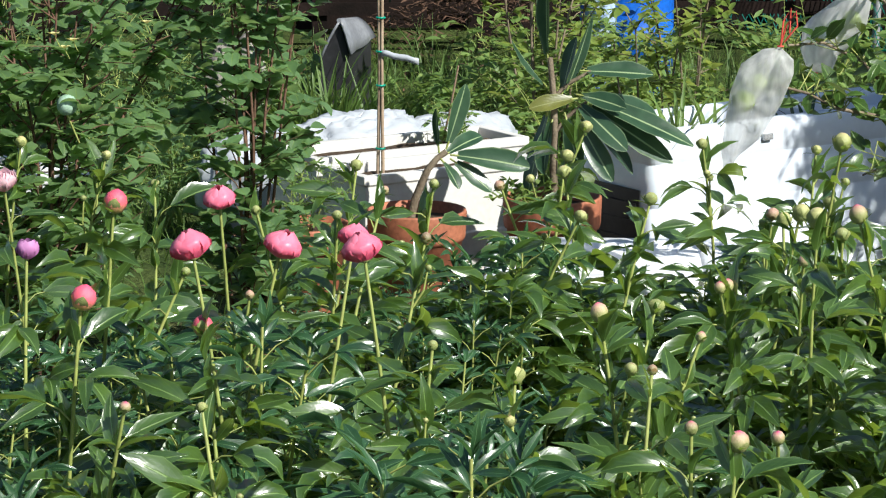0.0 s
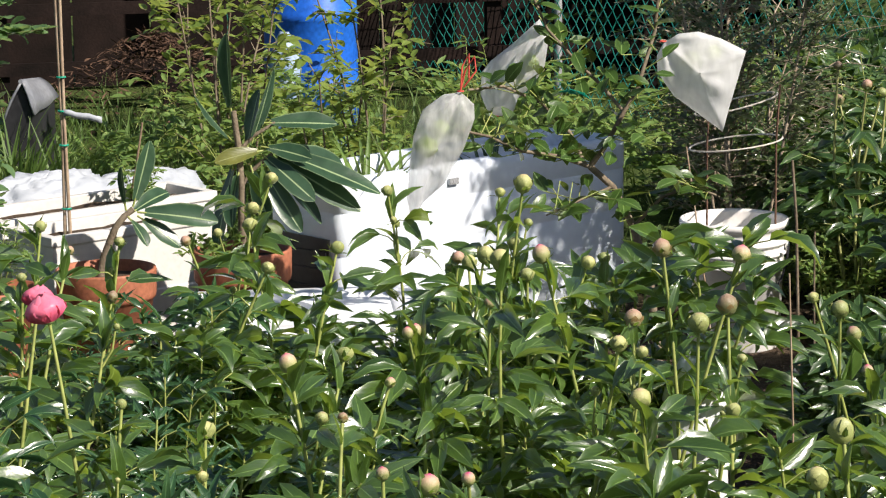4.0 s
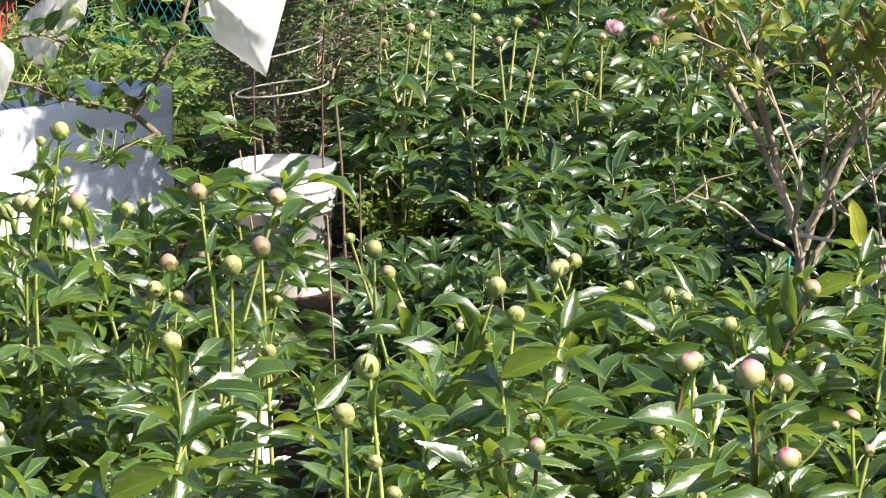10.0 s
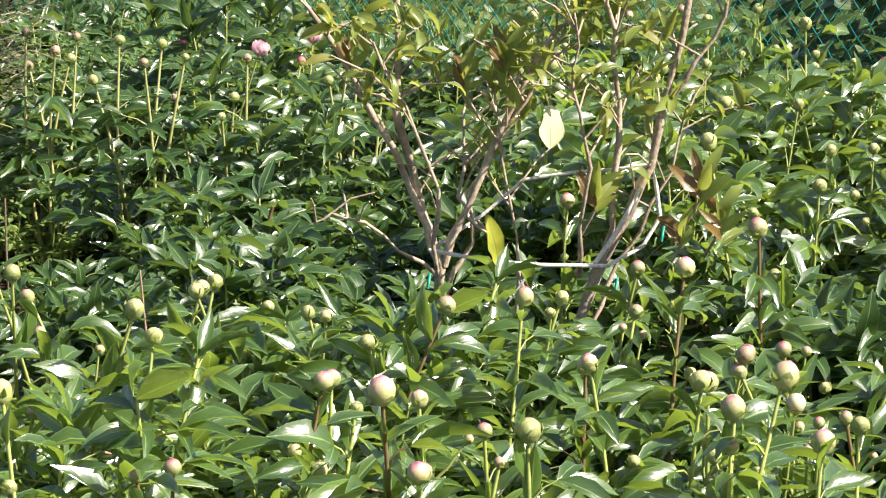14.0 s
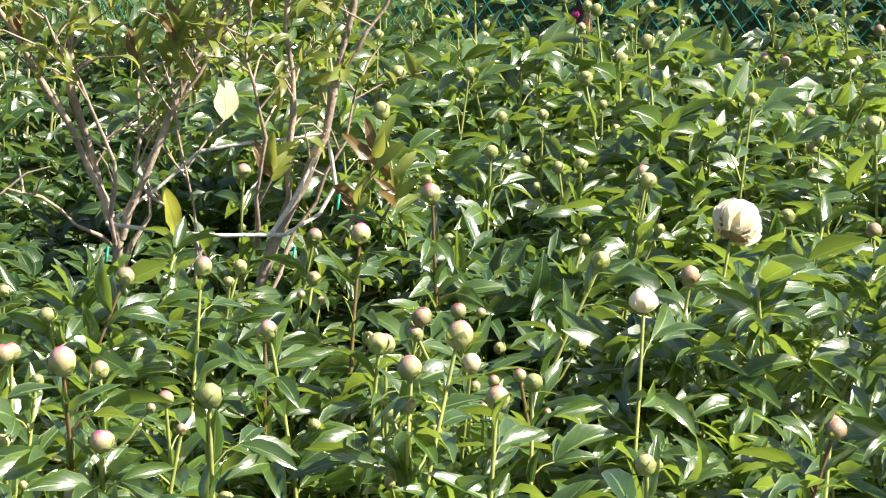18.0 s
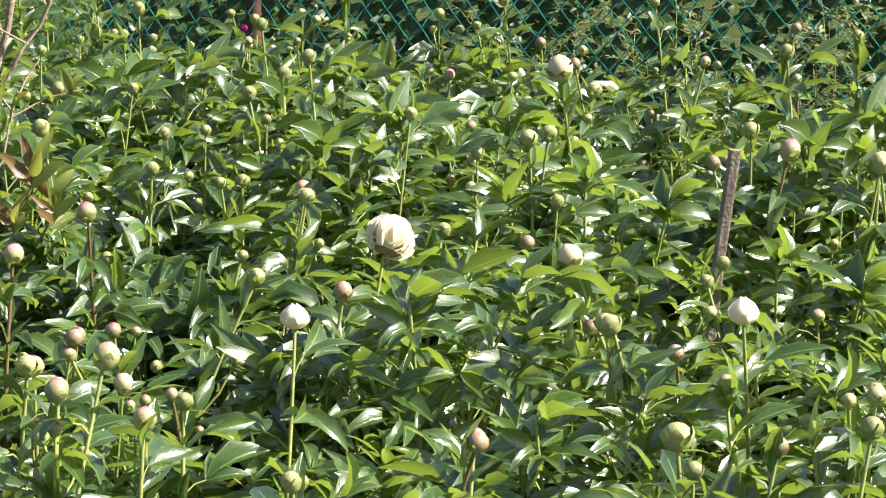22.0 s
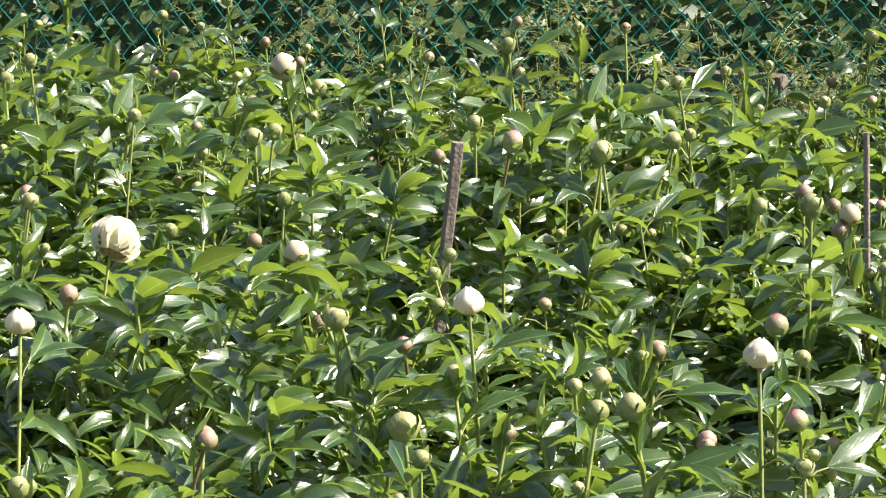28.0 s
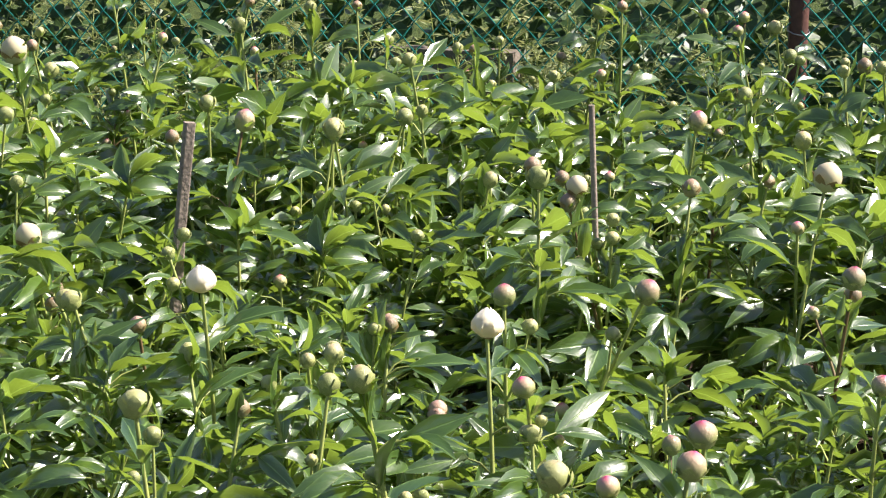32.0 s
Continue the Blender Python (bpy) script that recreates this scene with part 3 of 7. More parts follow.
def foliage_on(g, pts, rr, first=0.28, last=0.88, count=8, size=0.1, reach=0.11, stalk_slot=1, rows=5, wide=1.0):
    """Divided leaves up a stem given by its points."""
    n = len(pts) - 1
    a = rr.uniform(0, 6.28)
    for k in range(count):
        t = first + (last - first) * k / max(1, count - 1)
        f = t * n
        i = min(int(f), n - 1)
        p = pts[i].lerp(pts[i + 1], f - i)
        a += 2.4 + rr.uniform(-0.3, 0.3)
        ln = reach * (1.25 - 0.75 * t) * rr.uniform(0.8, 1.2)
        out = around(a, rr.uniform(0.35, 0.8))
        e = p + out * ln
        g.tube([p, p + out * ln * 0.5 + Vector((0, 0, 0.006)), e], [0.0022, 0.0018, 0.0014], 3, stalk_slot, False)
        flat = around(a, rr.uniform(-0.1, 0.3))
        if t < 0.62:
            spray(g, e, flat, 3, size, rr, 0, rows, wide)
            for sgn in (1, -1):
                b = around(a + sgn * 0.9, 0.15)
                q = e + b * ln * 0.55
                g.tube([e, q], 0.0012, 3, stalk_slot, False)
                spray(g, q, b, 3, size * 0.95, rr, 0, rows, wide)
        elif t < 0.8:
            spray(g, e, flat, 5, size, rr, 0, rows, wide)
        else:
            spray(g, e, flat, 3, size * 0.95, rr, 0, rows, wide)


def bud_geo(r, seed, open_tip=False):
    """A round bud wrapped by a few overlapping sepals, stalk end at the origin."""
    rr = random.Random(seed)
    g = Geo()
    g.revolve([(r * 0.2, 0), (r * 0.72, r * 0.22), (r * 0.98, r * 0.75), (r * 1.0, r * 1.15), (r * 0.82, r * 1.6), (r * 0.42, r * 1.9), (r * 0.04, r * (2.05 if open_tip else 1.98))], 10, 0, wobble=0.03)
    for k in range(5):
        a = k * 1.257 + rr.uniform(-0.3, 0.3)
        rows = []
        hgt = rr.uniform(0.75, 1.3) if open_tip else rr.uniform(1.1, 1.85)
        for i in range(5):
            s = i / 4
            lat = s * hgt
            rad = r * (1.07 + 0.06 * k / 4) * math.sin(min(math.pi, 0.25 + lat * 1.15)) + r * 0.05 * s
            z = r * (0.02 + lat * 1.02)
            w = (0.5 + 0.08 * (k % 3)) * math.sin(math.pi * (0.12 + 0.86 * s)) + 0.02
            rows.append([(rad * math.cos(a + w * q), rad * math.sin(a + w * q), z) for q in (-1, 0, 1)])
        g.grid(rows, 1)
    for k in range(3):
        a = rr.uniform(0, 6.28)
        g.leaf((0, 0, 0.001), around(a, rr.uniform(0.1, 0.6)), (0, 0, 1), r * rr.uniform(1.8, 3.2), r * 0.55, rr.uniform(-0.6, 0.5), 0.2, 4, 2)
    return g


BUDS = [bud_geo(1.0, 11).mesh("bud", [M_BUD, M_SEPAL, M_LEAF]), bud_geo(1.0, 12).mesh("bud", [M_BUD, M_SEPAL, M_LEAF]),
        bud_geo(1.0, 13, True).mesh("bud", [M_BUD_PINK, M_SEPAL, M_LEAF]), bud_geo(1.0, 14, True).mesh("bud", [M_BUD_BROWN, M_SEPAL_BROWN, M_LEAF])]


def add_bud(root, kind, at, way, r):
    ob = new("bud", BUDS[kind])
    ob.parent = root
    q = Vector((0, 0, 1)).rotation_difference(Vector(way).normalized())
    ob.matrix_basis = Matrix.LocRotScale(Vector(at), q @ Euler((0, 0, R.uniform(0, 6))).to_quaternion(), (r, r, r * R.uniform(0.95, 1.12)))
    if kind >= 2:
        tagged(ob, "bud with pink petals showing at the tip" if kind == 2 else "russet bud with brown sepals")
    return ob


def stem_points(base, top, rr, bend=0.03, n=6):
    base, top = Vector(base), Vector(top)
    b = Vector((rr.uniform(-1, 1), rr.uniform(-1, 1), 0)) * bend
    out = []
    for i in range(n):
        t = i / (n - 1)
        p = base.lerp(top, t) + b * math.sin(math.pi * t)
        # stems rise steeply at first and lean out higher up
        h = base.lerp(top, t ** 1.35)
        out.append(Vector((h.x + b.x * math.sin(math.pi * t), h.y + b.y * math.sin(math.pi * t), p.z)))
    return out


def peony_plant(seed, shoots, height, size, leaf, stem, kinds, label, group, bud_r=0.0155, bare=0.95, spread=0.22, side_buds=0.15, budding=0.4, first=0.34, count=9, rows=5, wide=1.0):
    rr = random.Random(seed)
    root = thing("peony_plant", label, "peony", group)
    for k in range(shoots):
        g = Geo()
        a = k * 6.283 / shoots + rr.uniform(-0.4, 0.4)
        base = around(a) * rr.uniform(0.02, 0.09)
        h = height * rr.uniform(0.8, 1.06)
        top = around(a) * rr.uniform(0.05, spread) + Vector((0, 0, h))
        pts = stem_points(base, top, rr)
        carries = rr.random() < budding
        if not carries:
            pts = stem_points(base, Vector((top.x, top.y, top.z * 0.9)), rr)
        foliage_on(g, pts, rr, first, bare if carries else 0.97, count, size, rows=rows, wide=wide)
        if not carries:
            for k2 in range(3):
                spray(g, pts[-1] - Vector((0, 0, 0.02 * k2)), around(a + k2 * 2.1 + rr.uniform(-0.5, 0.5), rr.uniform(0.5, 1.0)), 3, size * rr.uniform(0.75, 1.0), rr, 0, rows, wide)
        s = Geo()
        s.tube(pts, [0.0042, 0.004, 0.0037, 0.0034, 0.003, 0.0027], 6)
        if carries and rr.random() < side_buds:
            q = pts[3].lerp(pts[4], rr.random())
            e = q + around(rr.uniform(0, 6.28), 0.9) * rr.uniform(0.07, 0.13)
            s.tube([q, q.lerp(e, 0.5) + Vector((0, 0, 0.008)), e], [0.0028, 0.0024, 0.0024], 5)
            add_bud(root, rr.choice(kinds), e, (e - q), bud_r * rr.uniform(0.55, 0.8))
        stalk = part("stem", s, stem, root)
        part("foliage", g, [leaf, stem], stalk, "glossy divided dark green leaves", kind="stuff")
        if carries:
            add_bud(root, rr.choice(kinds), pts[-1], pts[-1] - pts[-2], bud_r * rr.uniform(0.75, 1.15))
    return root


GREEN_LABEL = "peony plant with glossy dark green leaves and closed green buds"
LEAFY_LABEL = "peony plant with glossy divided dark green leaves"
NEAR = [peony_plant(101 + i, 8, 0.77, 0.097, M_LEAF, M_STEM, [0, 0, 1, 2], LEAFY_LABEL, "peonies of the field", budding=0.12, first=0.44, count=9, wide=0.95, rows=5) for i in range(6)]
FAR = [peony_plant(111 + i, 8, 0.78, 0.1, M_LEAF, M_STEM, [0, 0, 1, 1, 1, 2], GREEN_LABEL, "peonies of the field", budding=0.32, first=0.54, count=7, rows=5, bud_r=0.0145, wide=1.18) for i in range(6)]
BLUSH = [peony_plant(121 + i, 8, 0.8, 0.098, M_LEAF, M_STEM_RED, [0, 2, 2, 3], "peony plant with reddish stems and pink-tipped buds", "peonies of the field", budding=0.32, first=0.52, count=7, rows=5, bud_r=0.0145, wide=0.95) for i in range(3)]
TALL = [peony_plant(141 + i, 7, 0.86, 0.118, M_LEAF_SHADED, M_STEM, [0, 1, 3, 3], "tall peony plant with shade-darkened leaves and upright bud stems", "peonies of the rear bed", bare=0.85, spread=0.22, budding=0.07, first=0.44, count=8, rows=4) for i in range(3)]
BROAD = [peony_plant(151 + i, 8, 0.66, 0.118, M_LEAF_SHADED, M_STEM, [0, 1], "broad peony plant with shade-darkened leaves, without flowers", "peonies of the field", budding=0.0, rows=4, first=0.42, count=8) for i in range(3)]
LEFT = [peony_plant(171 + i, 9, 0.76, 0.08, M_LEAF_BLUE, M_STEM, [0, 1], "bluish-green narrow-leaved peony plant with few buds", "peonies of the front row", budding=0.08, bud_r=0.011, first=0.44, count=11, wide=0.64) for i in range(3)]


def plant_peonies():
    first = set()
    rr = random.Random(21)
    step = 0.40
    for i in range(-14, 18):
        for j in range(5, 30):
            x = i * step + (0.2 if j % 2 else 0) + rr.uniform(-0.09, 0.09)
            y = j * step * 0.9 + rr.uniform(-0.09, 0.09)
            d, h = math.hypot(x, y), math.degrees(math.atan2(-x, y))
            pick, sc, turn = rr.random(), rr.uniform(0.86, 1.04), rr.uniform(-45, 45)
            if d < 2.62 or h < -37 or h > 43 or FN.x * x + FN.y * y > FD - 0.28:
                continue
            edge = 5.5 if h > 20 else 5.3 if h > 15.5 else 4.5
            if h > 21:
                if d > edge:
                    continue
                pool = LEFT if pick < (0.9 if h > 26.5 else 0.4 if h > 24.5 else 0.0) else NEAR
            elif h > (14.4 if d > 6.9 else 12.2):
                if d > edge:
                    continue
                pool = NEAR
            elif h > 3.0:
                if 4.55 < d < 5.0:
                    continue
                pool = NEAR if d < 5 else BROAD if d < 6.7 else (TALL if pick < 0.7 else BROAD)
            else:
                if 4.6 < d < 5.3 and h > -1.5:
                    continue
                pool = NEAR if d < 4.6 else (BLUSH if pick < 0.3 and h < -5 and d > 6.2 else FAR)
                if 4.2 < d < 5.7 and h > -8:
                    pool = BROAD
            if h > 20 and d > 4.7:
                sc *= 0.76
            if 10 < h < 14.4 and d > 5.6:
                pool = BROAD
            if d > 5.6:
                sc *= 0.93 if h > 3 else 1.04
            if FN.x * x + FN.y * y > FD - 1.2 and h < 6:
                sc *= 0.94
            if d < 5.6 and h > 9:
                sc *= (0.98 if h > 26 else 0.94 if h > 22.5 else 1.0) if h > 16.3 else 0.96 if d < 3.7 else 0.92
            if 13.9 < h < 17.7 and 3.7 < d < 4.9 or 13.9 < h < 16.6 and 3.7 < d < 5.6 or 14.7 < h < 16.2 and 3.3 < d < 3.8:
                continue
            if x < (-1.38 if 6.7 < y < 7.4 else -1.62) and 5.6 < y < 7.75 and h < 16:
                continue
            src = pool[int(rr.random() * len(pool))]
            m = pose(x, y, 0, 0, 0, turn) @ Matrix.Diagonal((sc, sc, sc * rr.uniform(0.94, 1.06), 1))
            if src.name in first:
                copy_thing(src, m)
            else:
                first.add(src.name)
                src.matrix_basis = m
    # plants in front of the stakes and low ones before the pots
    for src, x, y, sc in ((NEAR[1], 1.2, 4.2, 0.98), (NEAR[2], 1.93, 3.98, 0.96), (NEAR[0], 1.42, 4.3, 0.84), (NEAR[3], 1.08, 4.32, 0.9), (BROAD[0], -1.2, 5.3, 0.8), (BROAD[1], -1.36, 5.75, 0.8),
                          (NEAR[0], -2.02, 4.86, 0.8), (NEAR[2], -2.18, 4.74, 0.78), (NEAR[3], -2.34, 4.82, 0.76), (NEAR[4], -2.46, 4.58, 0.76), (NEAR[1], -2.5, 4.95, 0.72), (NEAR[5], -2.26, 5.05, 0.72), (NEAR[2], -2.75, 4.9, 0.7), (NEAR[3], -2.6, 4.74, 0.74), (NEAR[0], -2.36, 5.16, 0.72), (NEAR[4], -2.1, 5.12, 0.76), (NEAR[1], -2.62, 5.2, 0.66), (NEAR[5], -1.93, 5.02, 0.8), (NEAR[2], -1.4, 4.45, 0.54), (NEAR[4], -1.54, 4.56, 0.52), (NEAR[2], -2.2, 5.32, 0.7),
                          (LEFT[0], -3.2, 5.45, 0.5), (LEFT[1], -3.42, 5.68, 0.48), (LEFT[2], -2.98, 5.25, 0.52), (LEFT[1], -3.62, 5.6, 0.5)):
        copy_thing(src, pose(x, y, 0, 0, 0, 30 * x) @ Matrix.Diagonal((sc, sc, sc, 1)))
    for src in (*NEAR, *FAR, *BLUSH, *TALL, *BROAD, *LEFT):
        if src.name not in first:
            for o in (*src.children_recursive, src):
                bpy.data.objects.remove(o)


plant_peonies()


# ---- things among the planters ----
def planter_box(name, label, L, W, H, wall, soil, material, at, rz, category="planter", round_by=0.012, group=""):
    """An open box with thick walls and a rolled lip; local x along its long side, origin at the front corner."""
    root = thing(name, label, category, group, at, rz)
    g = Geo()
    t = 0.012
    ring = lambda x0, y0, z, x1, y1: [(x0, y0, z), (x1, y0, z), (x1, y1, z), (x0, y1, z)]
    g.grid([ring(t, t, 0, L - t, W - t), ring(0, 0, H * 0.45, L, W), ring(0.004, 0.004, H * 0.46, L - 0.004, W - 0.004), ring(0, 0, H - 0.03, L, W), ring(-0.006, -0.006, H - 0.026, L + 0.006, W + 0.006), ring(-0.006, -0.006, H, L + 0.006, W + 0.006),
            ring(wall, wall, H, L - wall, W - wall), ring(wall + 0.01, wall + 0.01, 0.03, L - wall - 0.01, W - wall - 0.01)], 0, True)
    g.face(ring(t, t, 0, L - t, W - t)[::-1])
    g.face(ring(wall + 0.01, wall + 0.01, 0.03, L - wall - 0.01, W - wall - 0.01))
    bevel(part("shell", g, material, root, smooth=False), round_by, 4)
    s = Geo()
    n = 10
    s.grid([[(wall + 0.006 + (L - 2 * wall - 0.012) * i / n, wall + 0.006 + (W - 2 * wall - 0.012) * j / n, soil + 0.012 * noise.noise((i * 0.9, j * 0.9, L))) for i in range(n + 1)] for j in range(n + 1)])
    part("soil_fill", s, M_SOIL, root, "dark crumbly potting soil")
    return root


def rounded_ring(x0, y0, x1, y1, r, z, n=6):
    """A rectangle with rounded corners, at height z."""
    out = []
    for cx, cy, a0 in ((x1 - r, y0 + r, -90), (x1 - r, y1 - r, 0), (x0 + r, y1 - r, 90), (x0 + r, y0 + r, 180)):
        for k in range(n):
            a = radians(a0 + 90 * k / (n - 1))
            out.append((cx + r * math.cos(a), cy + r * math.sin(a), z))
    return out


def fridge():
    """A fridge body lying on its back: rolled edges, two pressed grooves along the sides, a dark motor recess at one end."""
    L, W, H = 1.147, 0.33, 0.52
    root = thing("fridge_planter", "white enamel fridge body lying down as an open planter", "planter", at=(-3.015, 6.575, 0), rz=64.04)
    g = Geo()
    ring = lambda d, z, r=0.04: rounded_ring(d, d, L - d, W - d, r, z)
    g.grid([ring(0.02, 0.0), ring(0.006, 0.004), ring(0.0, 0.018), ring(0.0, 0.296), ring(0.0015, 0.299), ring(0.0015, 0.304), ring(0.0, 0.307), ring(0.0, 0.42), ring(0.0015, 0.423), ring(0.0015, 0.426), ring(-0.001, 0.43), ring(-0.001, 0.49),
            ring(-0.001, 0.51), ring(0.006, 0.518), ring(0.016, 0.52), ring(0.034, 0.52), ring(0.042, 0.516), ring(0.045, 0.505), ring(0.05, 0.05)], 0, True)
    part("shell", g, M_SHADE_ENAMEL, root)
    s = Geo()
    n = 14
    s.grid([[(0.05 + (L - 0.1) * i / n, 0.05 + (W - 0.1) * j / n, 0.38 + 0.014 * noise.noise((i * 0.9, j * 0.9, L))) for i in range(n + 1)] for j in range(n + 1)])
    part("soil_fill", s, M_SOIL, root, "dark crumbly potting soil")
    g = Geo()
    g.box(-0.007, 0.05, 0.02, -0.003, W - 0.03, 0.35)
    recess = part("motor_recess", g, M_BLACK, root, "dark open motor recess")
    for k in range(6):
        g = Geo()
        g.box(-0.012, 0.06, 0.05 + 0.05 * k, -0.008, W - 0.04, 0.062 + 0.05 * k)
        part("slat", g, M_BLACK, recess)
    g = Geo()
    g.box(0.396, -0.012, 0.462, 0.431, -0.0045, 0.480)
    latch = part("latch_plate", g, M_GALV, root, "small steel latch plate", smooth=False)
    bevel(latch, 0.003)
    for x in (0.403, 0.424):
        g = Geo()
        g.revolve([(0.0, -0.004), (0.006, -0.003), (0.007, 0.0)], 8)
        s = part("screw", g, M_BLACK, latch)
        s.matrix_basis = pose(x, -0.0125, 0.471, 90)
    return root


fridge()
planter_box("foam_planter", "off-white rectangular planter box filled with soil", 0.6, 0.23, 0.36, 0.022, 0.33, M_CREAM_BOX, (-3.80, 6.35, 0), 62)
planter_box("foam_planter", "long off-white foam planter box with dark soil", 0.75, 0.25, 0.37, 0.022, 0.34, M_CREAM_BOX, (-4.045, 6.49, 0), 62)


def foam_box():
    root = planter_box("foam_box", "lidded white foam box half hidden behind peony leaves", 0.6, 0.5, 0.27, 0.03, 0.2, M_WHITE_BOX, (-3.0, 5.56, 0), 26, category="box")
    g = Geo()
    g.grid([rounded_ring(-0.012, -0.012, 0.612, 0.512, 0.02, 0.272), rounded_ring(-0.012, -0.012, 0.612, 0.512, 0.02, 0.3), rounded_ring(-0.004, -0.004, 0.604, 0.504, 0.02, 0.308), rounded_ring(0.06, 0.06, 0.54, 0.44, 0.02, 0.308), rounded_ring(0.07, 0.07, 0.53, 0.43, 0.02, 0.298)], 0, True)
    g.face(rounded_ring(0.07, 0.07, 0.53, 0.43, 0.02, 0.298))
    part("lid", g, M_WHITE_BOX, root, "white foam lid")


foam_box()

planter_box("foam_planter", "white planter box beside the leafy bush", 0.5, 0.32, 0.4, 0.03, 0.36, M_WHITE_BOX, (-4.75, 5.55, 0), 35)


SACKS = ((-4.453, 6.903, 0.24, 0.14, 0.4, 54, M_SHADED_SHEET, "crumpled white plastic sack lying behind the planters"),
         (-4.281, 7.173, 0.26, 0.15, 0.43, 54, M_SHADED_SHEET, "crumpled white plastic sack lying behind the planters"),
         (-4.093, 7.432, 0.24, 0.15, 0.41, 54, M_SHADED_SHEET, "crumpled white plastic sack lying behind the planters"),
         (-1.515, 4.87, 0.066, 0.07, 0.58, 20, M_WHITE_SACK, "upright crumpled white plastic sack among peony stems"))


def plastic_bag():
    """Crumpled sacks: soft lumps whose skin is pinched into sharp creases."""
    for k, (x, y, sx, sy, sz, rz, material, label) in enumerate(SACKS):
        g = Geo()
        rows = []
        for i in range(34):
            t = math.pi * i / 33
            row = []
            for j in range(64):
                a = 2 * math.pi * j / 64
                p = Vector((math.cos(a) * math.sin(t), math.sin(a) * math.sin(t), -math.cos(t)))
                q = p + 0.25 * noise.noise_vector(p * 2.5 + Vector((k * 3, 1, 0)))
                w = 0.9 + 0.12 * noise.noise(p * 2.2 + Vector((k * 5, 0, 0))) + 0.2 * (0.5 - abs(noise.noise(q * 3.6 + Vector((k, 7, 2))))) + 0.1 * (0.5 - abs(noise.noise(q * 9 + Vector((k, 1, 2)))))
                flat = 1 - 0.3 * max(0.0, p.z) ** 2
                row.append((p.x * sx * w, p.y * sy * w, max(0.0, sz * 0.5 + p.z * sz * 0.58 * w * flat)))
            rows.append(row)
        g.grid(rows, 0, True)
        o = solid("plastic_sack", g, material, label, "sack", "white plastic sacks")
        o.matrix_basis = pose(x, y, 0, 0, 0, rz)


plastic_bag()


def pot(at, r, h, label, rz=0):
    root = thing("flower_pot", label, "flower pot", "terracotta pots", at, rz)
    g = Geo()
    g.revolve([(0, 0), (r * 0.72, 0), (r * 0.76, 0.012), (r * 0.93, h * 0.74), (r * 0.985, h * 0.75), (r, h * 0.78), (r * 1.02, h - 0.006), (r * 1.01, h), (r * 0.95, h), (r * 0.92, h * 0.8), (r * 0.74, 0.02), (0, 0.02)], 28)
    part("body", g, M_TERRA, root)
    s = Geo()
    s.revolve([(r * 0.93, h * 0.9), (r * 0.6, h * 0.915), (r * 0.3, h * 0.9), (0.001, h * 0.92)], 20, wobble=0.01)
    part("soil_fill", s, M_SOIL, root, "grey-brown potting soil")
    return root


pot((-3.252, 6.43, 0), 0.134, 0.346, "orange-brown plastic flower pot holding a long-leaved shrub")
pot((-3.55, 6.20, 0), 0.134, 0.317, "orange-brown plastic flower pot holding a small bare-stemmed shrub")
pot((-3.83, 6.08, 0), 0.12, 0.27, "orange-brown plastic flower pot with feathery seedlings")


def long_leaf_shrub(at, rz, trunk, leaves, label, branches=()):
    """trunk: points; leaves: (x, y, z, wayx, wayy, wayz, length, width, droop), local x to the right of the viewer."""
    root = thing("long_leaved_shrub", label, "shrub", at=at, rz=rz)
    rr = random.Random(len(leaves))
    g = Geo()
    g.tube(trunk, [0.012 - 0.005 * i / len(trunk) for i in range(len(trunk))], 8)
    for b in branches:
        g.tube(b, [0.007, 0.006, 0.005], 6)
    part("trunk", g, M_BARK, root, "knobbly grey-brown trunk")
    for x, y, z, wx, wy, wz, ln, wd, dr in leaves:
        s = Geo()
        w = Vector((wx, wy, wz)).normalized()
        s.tube([(x, y, z), Vector((x, y, z)) + w * 0.025], 0.003, 5, 1, False)
        s.leaf(Vector((x, y, z)) + w * 0.02, w, (rr.gauss(0.1, 0.5), -0.7, rr.gauss(0.7, 0.35)), ln, wd * 1.02, dr, rr.uniform(0.05, 0.3), 10, 0, 1.35, rr.gauss(0, 0.35), blunt=0.55, wave=0.12)
        part("leaf", s, [M_OLIVE_LEAF if wx < -0.9 else M_LONG_LEAF, M_STEM], root, "yellowing olive leaf" if wx < -0.9 else "")
    return root


long_leaf_shrub((-3.55, 6.20, 0.292), 30, [(-0.016, 0, 0), (-0.005, 0, 0.05), (0.016, 0, 0.103), (0.03, 0, 0.135), (0.055, 0, 0.165), (0.08, 0, 0.185)],
                [(0.079, 0, 0.19, 0.3, 0.0, 0.95, 0.165, 0.052, 0.12), (0.09, 0, 0.175, 0.97, -0.1, -0.1, 0.2, 0.064, 0.25), (0.09, 0, 0.165, 0.8, -0.25, -0.55, 0.125, 0.048, 0.3), (0.06, 0, 0.18, -0.1, 0.1, 1, 0.1, 0.026, 0.1),
                 (0.07, 0, 0.17, 0.6, 0.5, 0.3, 0.14, 0.05, 0.4), (0.06, 0, 0.17, 0.5, -0.5, -0.6, 0.09, 0.035, 0.3)], "small shrub with a bare trunk and a few long dark leaves")
